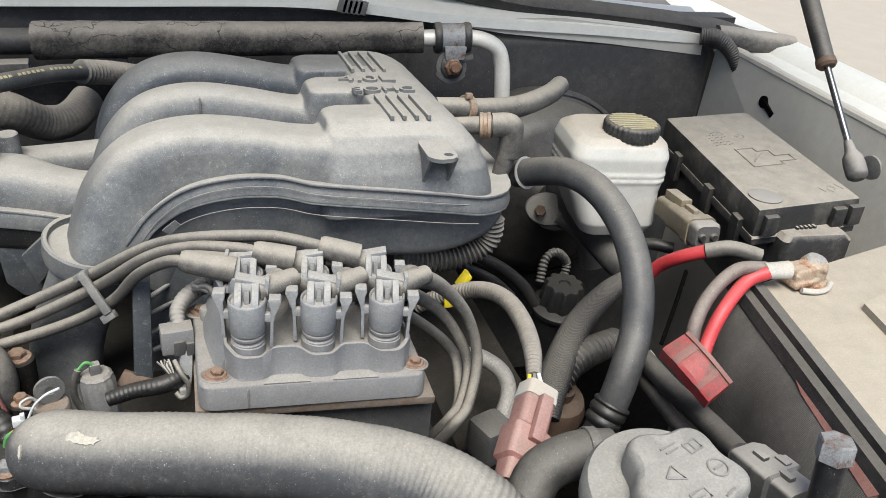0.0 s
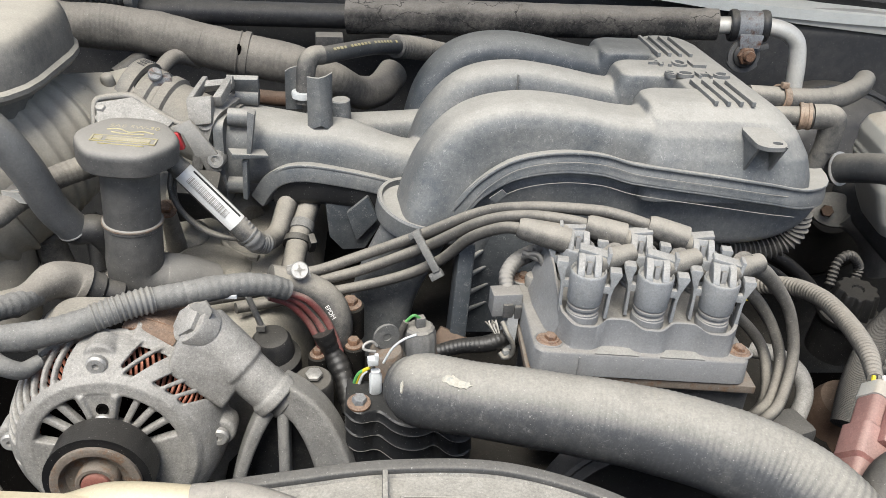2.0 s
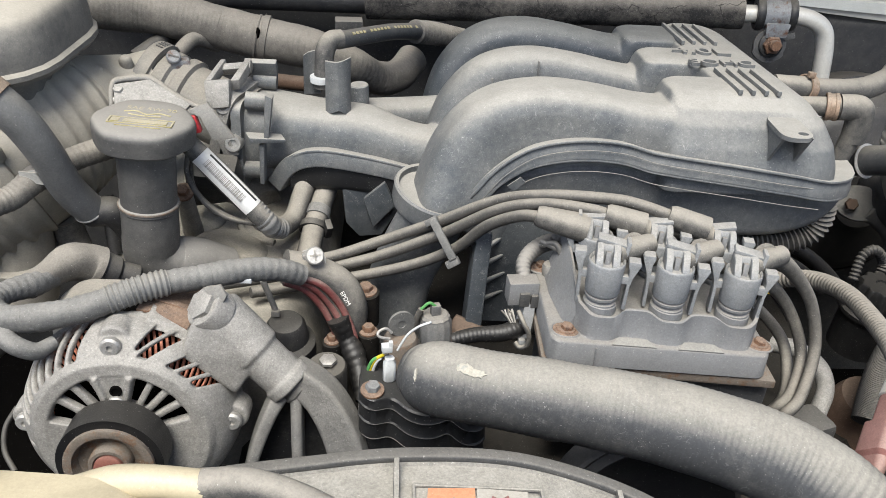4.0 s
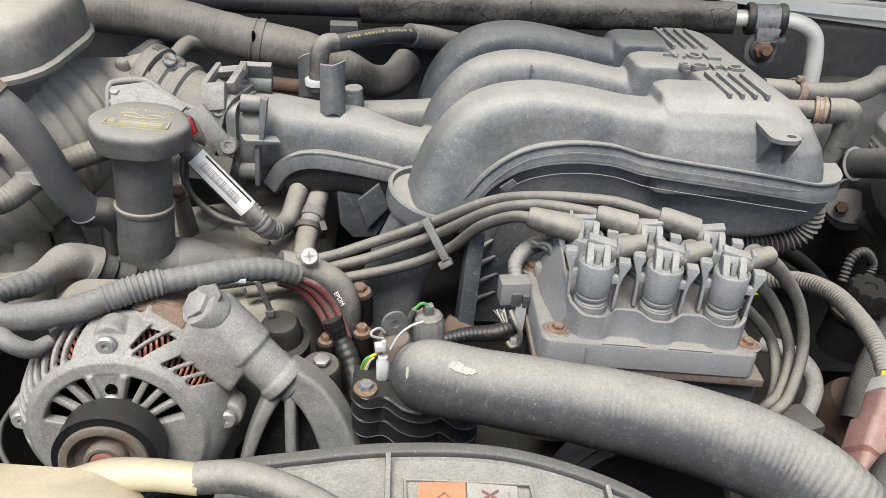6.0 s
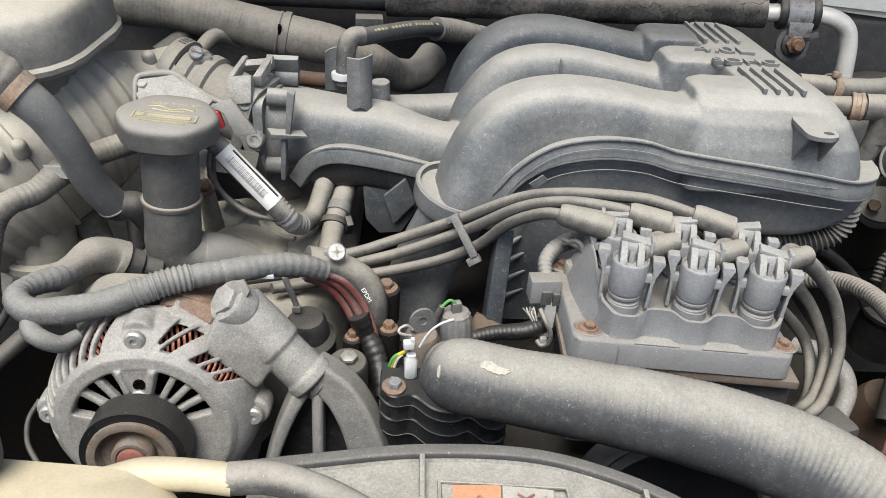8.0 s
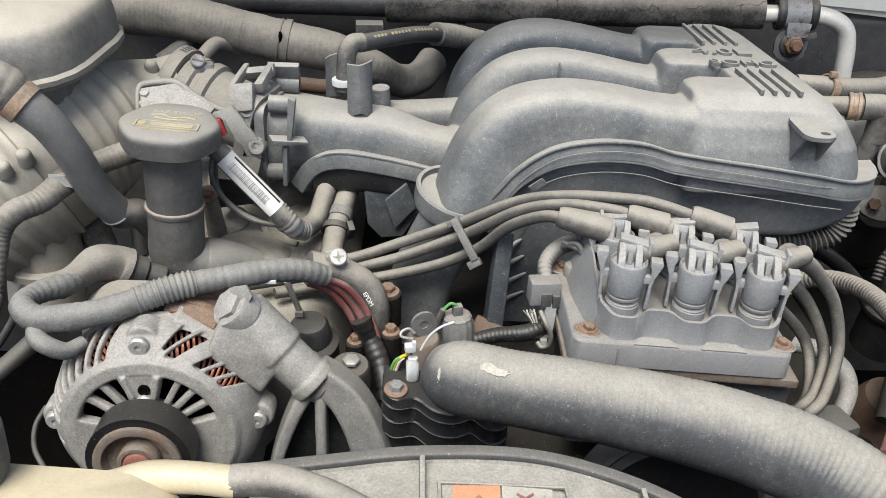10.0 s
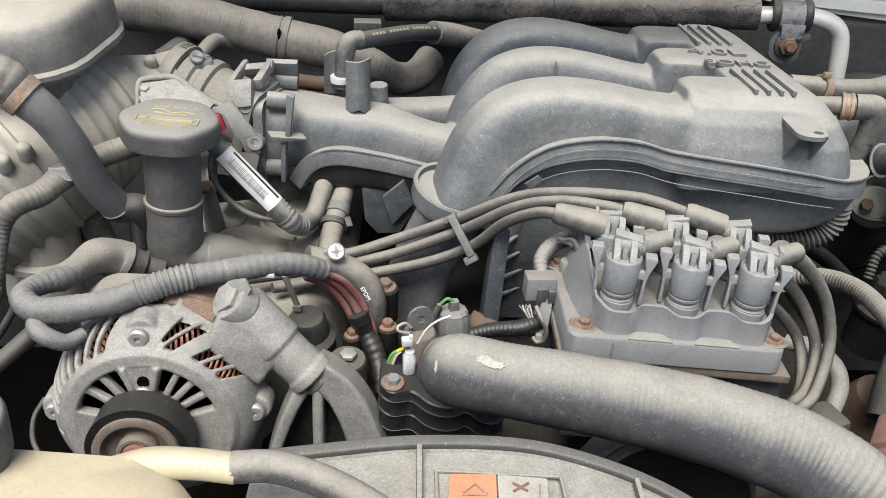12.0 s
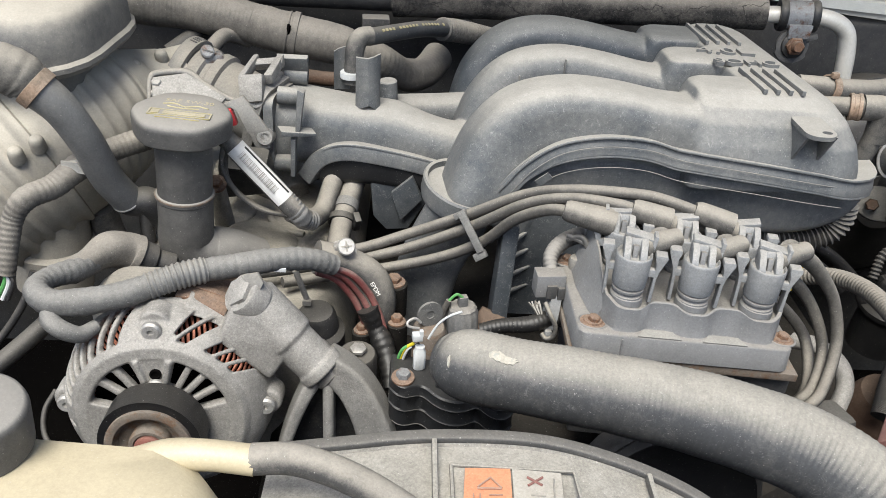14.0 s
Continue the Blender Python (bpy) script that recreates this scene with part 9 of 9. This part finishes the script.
def front_right():
    # pink connector with its loom
    p = thing("pink_connector", (0.1906, 0.3508, 1.1301), "dusty pink wiring connector with a white collar", "connector")
    a, b = V((0.1999, 0.3596, 1.1302)), V((0.1687, 0.3140, 1.1057))
    d = (b - a)
    f = frame_of(d, (0, -1, 0.6))
    bm = bmesh.new()
    L = d.length
    stack(bm, a, f, [(0.019, 0.016, 0.004, 0.004, 0, 0), (0.021, 0.018, 0.004, 0.006, 0, 0), (0.021, 0.018, 0.004, 0.024, 0, 0), (0.026, 0.022, 0.004, 0.026, 0, 0), (0.026, 0.022, 0.004, 0.046, 0, 0), (0.021, 0.018, 0.004, 0.048, 0, 0), (0.019, 0.016, 0.004, L, 0, 0)])
    box(bm, a + f @ V((0, 0.013, 0.02)), (0.008, 0.006, 0.03), turn=f, bev=0.001)
    part("shell", bm, M_PINK, p)
    bm = bmesh.new()
    stack(bm, a, f, [(0.0215, 0.018, 0.004, -0.005, 0, 0), (0.0225, 0.019, 0.004, 0.005, 0, 0)])
    part("collar", bm, M_CREAM2, p, "yellowed white collar")
    l = thing("connector_loom", (0.2055, 0.4302, 1.1504), "grey corrugated loom leading to the connector", "conduit")
    bm = bmesh.new()
    tube(bm, [(0.2048, 0.3763, 1.1306), (0.2167, 0.4070, 1.1281), (0.2310, 0.4557, 1.1165), (0.2367, 0.5021, 1.1060), (0.2316, 0.5431, 1.0899), (0.2133, 0.5731, 1.0678), (0.1945, 0.5920, 1.0471)], [0.0045, 0.0060, 0.0066, 0.0068, 0.0070, 0.0070, 0.0070], 18, corr=0.00035, pitch=0.0040)
    part("loom", bm, M_WRAP, l)
    for k, m in enumerate((M_YELLOW_TAG, M_WIRE, M_LABEL)):
        bm = bmesh.new()
        dd = V((0.003 * (k - 1), 0, 0))
        tube(bm, [V((0.2011, 0.3702, 1.1385)) + dd, V((0.2001, 0.3644, 1.1343)) + dd * 1.4, V((0.1999, 0.3596, 1.1302)) + dd], 0.0013, 8)
        part("wire", bm, m, l)
    bm = bmesh.new()
    box(bm, (0.2282, 0.5750, 1.0803), (0.013, 0.004, 0.016), turn=frame_of((0.6, 0, 1)), bev=0.001)
    box(bm, (0.2132, 0.5655, 1.0651), (0.008, 0.003, 0.010), bev=0.001)
    tagged(part("yellow_tag", bm, M_YELLOW_TAG), "bright yellow plastic connector tag", "tag")
    # pale bent pipe behind the connector
    bm = bmesh.new()
    tube(bm, [(0.2214, 0.5442, 1.0235), (0.2343, 0.5308, 1.0292), (0.2492, 0.5156, 1.0229), (0.2517, 0.5017, 1.0110), (0.2413, 0.4859, 0.9983)], 0.0070, 18)
    tagged(part("bent_pipe", bm, M_ALU), "pale bent metal pipe beside the coil", "pipe")
    bm = bmesh.new()
    box(bm, (0.2245, 0.4667, 0.9967), (0.03, 0.03, 0.035), turn=20, bev=0.006)
    tagged(part("pipe_block", bm, M_IRON), "dull grey pipe end block", "fitting")
    # braided sleeve
    l = thing("braided_sleeve", (0.3162, 0.5200, 1.0516), "black braided wire sleeve", "conduit")
    bm = bmesh.new()
    tube(bm, [(0.4092, 0.6000, 1.0488), (0.3772, 0.5800, 1.0495), (0.3374, 0.5500, 1.0438), (0.3085, 0.5200, 1.0346), (0.2852, 0.4900, 1.0243), (0.2727, 0.4700, 1.0065)], [0.010, 0.011, 0.0125, 0.0135, 0.0135, 0.012], 22)
    part("sleeve", bm, M_BRAID, l)
    bm = bmesh.new()
    tube(bm, [(0.3644, 0.5300, 1.0296), (0.3365, 0.5200, 1.0310), (0.3107, 0.5100, 1.0265), (0.2948, 0.5000, 1.0151)], 0.0125, 20, corr=0.001, pitch=0.005)
    tagged(part("corrugated_hose", bm, M_RUBBER_DK), "dusty grey corrugated breather hose", "hose")
    # valve with a knob
    e = thing("purge_valve", (0.3629, 0.6400, 0.9983), "black plastic valve with a ribbed knob", "valve")
    c = V((0.3629, 0.6400, 0.9983))
    bm = bmesh.new()
    lathe(bm, c, (0, -0.1, 1), [(0.026, -0.05), (0.026, -0.006), (0.030, -0.004), (0.030, 0.0), (0.024, 0.003)], 30)
    part("body", bm, M_BLACK_CLEAN, e)
    bm = bmesh.new()
    lathe(bm, c, (0, -0.1, 1), [(0.0215, 0.0), (0.019, 0.026), (0.0175, 0.028), (0.006, 0.028), (0.005, 0.026)], 80, lobes=(10, 0.08))
    part("knob", bm, M_BLACK_CLEAN, e)
    bm = bmesh.new()
    tube(bm, [(0.3413, 0.6500, 1.0215), (0.3486, 0.6600, 1.0418), (0.3627, 0.6650, 1.0465), (0.3787, 0.6700, 1.0301), (0.3762, 0.6650, 1.0161)], 0.0045, 12, corr=0.0006, pitch=0.004)
    part("wire_loop", bm, M_RUBBER_DK, e)
    # steering reservoir cap
    r = thing("steering_fluid_reservoir", (0.205, 0.235, 1.13), "grey steering fluid reservoir with a lobed dusty cap", "reservoir")
    bm = bmesh.new()
    ax = V((0.0, -0.12, 1)).normalized()
    o = V((0.2112, 0.2379, 1.1650))
    lathe(bm, o, ax, [(0.034, -0.08), (0.038, -0.02), (0.041, -0.008), (0.041, 0.0), (0.039, 0.004), (0.030, 0.006)], 44)
    part("tank", bm, M_CAP, r)
    bm = bmesh.new()
    o2 = V((0.2139, 0.2319, 1.1820))
    lathe(bm, o2, ax, [(0.0255, -0.016), (0.027, -0.012), (0.0275, 0.0), (0.026, 0.004), (0.024, 0.0055), (0.0, 0.006)], 72, up=(0.3, 1, 0), lobes=(5, 0.11))
    cap = part("cap", bm, M_CAP, r, "lobed grey cap with moulded symbols")
    f = frame_of(ax, (-0.35, 1, 0))
    marks = [[(-0.014, 0.002), (-0.007, 0.006), (-0.006, -0.003), (-0.014, 0.002)],
             [(-0.004, 0.015), (0.006, 0.015)], [(-0.003, 0.012), (0.005, 0.012)],
             [(0.008, 0.012), (0.016, 0.012), (0.016, 0.006), (0.008, 0.006), (0.008, 0.012)], [(0.012, 0.012), (0.012, 0.006)],
             [(-0.012, -0.010), (-0.003, -0.010), (-0.003, -0.016), (-0.012, -0.016), (-0.012, -0.010)], [(-0.010, -0.013), (-0.005, -0.013)],
             [(0.013 + 0.005 * math.cos(a), -0.006 + 0.005 * math.sin(a)) for a in np.linspace(0, 2 * math.pi, 13)], [(0.010, -0.006), (0.016, -0.006)],
             [(0.003, -0.019), (0.010, -0.018)]]
    for line in marks:
        bm = bmesh.new()
        tube(bm, [o2 + f @ V((*a, 0.0062)) for a in line], 0.0006, 6, 1)
        part("symbol", bm, M_COIL, cap)
    # hose beside the reservoir
    bm = bmesh.new()
    tube(bm, [(0.2217, 0.3037, 1.1309), (0.2011, 0.3052, 1.1313), (0.1803, 0.3029, 1.1249), (0.1683, 0.2940, 1.1127)], 0.0135, 20)
    rh = thing("return_hose", (0.1803, 0.3029, 1.1249), "dusty black return hose with a band clamp", "hose")
    part("hose", bm, M_RUBBER_DK, rh)
    bm = bmesh.new()
    a, b = V((0.2122, 0.3048, 1.1312)), V((0.2081, 0.3052, 1.1313))
    lathe(bm, a, b - a, [(0.0138, 0), (0.0148, 0.0004), (0.0148, 0.006), (0.0138, 0.0064)], 24, cap0=False, cap1=False)
    part("clamp", bm, M_IRON, rh)
    # dark hoses and rusty parts in the depth between coil and brake cylinder
    for name, lab, cat, pts, r_, m_ in (
            ("vacuum_line", "thin black line in the depth of the bay", "hose", [(0.2605, 0.6495, 1.0615), (0.2929, 0.6522, 1.0445), (0.3232, 0.6508, 1.0194), (0.3393, 0.6431, 0.9953)], 0.006, M_BLACK_CLEAN),
            ("vacuum_line", "thin black line in the depth of the bay", "hose", [(0.2488, 0.6385, 1.0563), (0.2831, 0.6391, 1.0369), (0.3078, 0.6409, 1.0137)], 0.005, M_BLACK_CLEAN),
            ("brake_line", "thin dark brake line behind the hose", "pipe", [(0.4596, 0.5804, 1.0656), (0.4358, 0.5534, 1.0464), (0.4151, 0.5323, 1.0184)], 0.002, M_DARK),
            ("brake_line", "thin dark brake line under the cylinder", "pipe", [(0.4593, 0.6098, 1.0743), (0.4383, 0.6185, 1.0762), (0.4116, 0.6153, 1.0750)], 0.006, M_BLACK_CLEAN)):
        bm = bmesh.new()
        tube(bm, pts, r_, 12)
        tagged(part(name, bm, m_), lab, cat)
    k = thing("rusty_joint", (0.3068, 0.5167, 0.9875), "rust-brown steering joint low in the bay", "joint")
    bm = bmesh.new()
    lathe(bm, (0.3068, 0.5167, 0.9875), (0.1, -0.2, 1), [(0.03, -0.08), (0.03, -0.01), (0.026, 0.0), (0.014, 0.004), (0.014, 0.014), (0.009, 0.016)], 24)
    part("joint", bm, M_RUST_DK, k)
    bm = bmesh.new()
    rod(bm, (0.2458, 0.3980, 1.0375), (0.2522, 0.3996, 1.0441), 0.004, seg=10)
    part("bolt", bm, M_CLAMP, k)
    # clip-on connector between reservoir and battery
    c = thing("relay_connector", (0.3033, 0.2722, 1.1273), "dusty grey-brown connector block by the battery", "connector")
    bm = bmesh.new()
    a, b = V((0.3010, 0.2849, 1.1267)), V((0.3062, 0.2542, 1.1294))
    f = frame_of(b - a)
    n = (a - b).length
    stack(bm, a, f, [(0.02, 0.016, 0.003, -0.004, 0, 0), (0.024, 0.020, 0.003, 0.002, 0, 0), (0.024, 0.020, 0.003, n * 0.45, 0, 0), (0.028, 0.023, 0.003, n * 0.48, 0, 0), (0.028, 0.023, 0.003, n * 0.8, 0, 0), (0.022, 0.019, 0.003, n * 0.84, 0, 0), (0.022, 0.019, 0.003, n * 1.3, 0, 0)])
    part("shell", bm, M_BLACK_DUSTY, c)
    up = f.inverted() @ V((0, -0.4, 0.9))
    for k, (u, v) in enumerate(((0.0, 0.3), (0.007, 0.6), (-0.007, 0.6), (0.0, 0.9))):
        bm = bmesh.new()
        off = V((up.x, up.y, 0)).normalized() * 0.0098
        sidew = V((-up.y, up.x, 0)).normalized() * u
        box(bm, a + f @ (off + sidew + V((0, 0, n * v))), (0.005, 0.005, n * 0.28), turn=f, bev=0.001)
        part("rib", bm, M_BLACK_DUSTY, c)
    # slanting harness rail from the foot of the hose to the connector
    for pts, r_ in (([(0.3422, 0.4547, 1.0691), (0.3400, 0.4097, 1.0737), (0.3333, 0.3594, 1.0875), (0.3229, 0.3114, 1.1026)], 0.008), ([(0.3422, 0.4574, 1.0530), (0.3385, 0.4119, 1.0559), (0.3361, 0.3656, 1.0583)], 0.006)):
        bm = bmesh.new()
        tube(bm, pts, r_, 16)
        tagged(part("taped_loom", bm, M_RUBBER_DK), "dusty taped wiring loom running down the bay", "wiring")


def strut():
    s = thing("hood_strut", (0.6699, 0.6200, 1.1427), "black gas strut holding the hood with a dusty end", "strut")
    foot, mid, top = V((0.6573, 0.6200, 1.1559)), V((0.6611, 0.7000, 1.2316)), V((0.6636, 0.7700, 1.3012))
    bm = bmesh.new()
    rod(bm, foot, mid, 0.0036, seg=16)
    part("rod", bm, M_CHROME, s, "shiny steel rod")
    bm = bmesh.new()
    rod(bm, mid, mid + (top - mid) * 2.6, 0.0095, seg=20, bev=0.002)
    part("cylinder", bm, M_BLACK, s)
    bm = bmesh.new()
    lathe(bm, mid, foot - mid, [(0.0105, -0.006), (0.0108, 0.0), (0.0085, 0.003)], 20)
    part("end_ring", bm, M_RUST_DK, s)
    bm = bmesh.new()
    lathe(bm, foot, foot - mid, [(0.0042, -0.022), (0.0060, -0.010), (0.0098, -0.004), (0.0108, 0.004), (0.0108, 0.014), (0.0098, 0.018), (0.006, 0.021)], 26)
    part("socket", bm, M_BLACK_DUSTY, s)
    # mounting boss and bolts on the apron
    mt = thing("strut_mount", foot, "dusty dark strut mount bolted to the inner fender", "mount")
    bm = bmesh.new()
    lathe(bm, (0.7150, 0.6486, 1.1312), (-1, 0, 0), [(0.016, -0.004), (0.015, 0.001), (0.010, 0.002), (0.0, 0.002)], 30)
    part("boss", bm, M_TAPE, mt)
    for p in ((0.7150, 0.6137, 1.0661), (0.7150, 0.6321, 1.0196)):
        bm = bmesh.new()
        hexhead(bm, p, (-1, 0, 0), 0.006, 0.008)
        part("bolt", bm, M_RUST_LT, mt)
    # loom on the bulkhead corner
    l = thing("bulkhead_loom", (0.7128, 0.9300, 1.1720), "black corrugated loom passing the bulkhead corner", "conduit")
    bm = bmesh.new()
    tube(bm, [(0.6756, 0.9500, 1.1929), (0.6936, 0.9400, 1.1935), (0.7122, 0.9300, 1.1797), (0.7252, 0.9200, 1.1556), (0.7367, 0.9200, 1.1238), (0.7414, 0.9300, 1.0916)], [0.011, 0.0115, 0.010, 0.0085, 0.008, 0.008], 18, corr=0.0004, pitch=0.0032)
    part("loom", bm, M_BLACK, l)
    h = thing("hinge_block", (0.8348, 1.0000, 1.1802), "dark grey hinge bracket at the cowl corner", "hinge")
    bm = bmesh.new()
    tube(bm, [(0.7000, 0.9520, 1.1945), (0.7350, 0.9470, 1.1910), (0.7700, 0.9420, 1.1870), (0.8000, 0.9380, 1.1850), (0.8160, 0.9350, 1.1860)], [0.0135, 0.0150, 0.0155, 0.0155, 0.0120], 20, wobble=0.06)
    part("block", bm, M_RUBBER, h)


ac_pipe()
brake_parts()
heater_hoses()
fuse_box()
battery()
front_right()
strut()
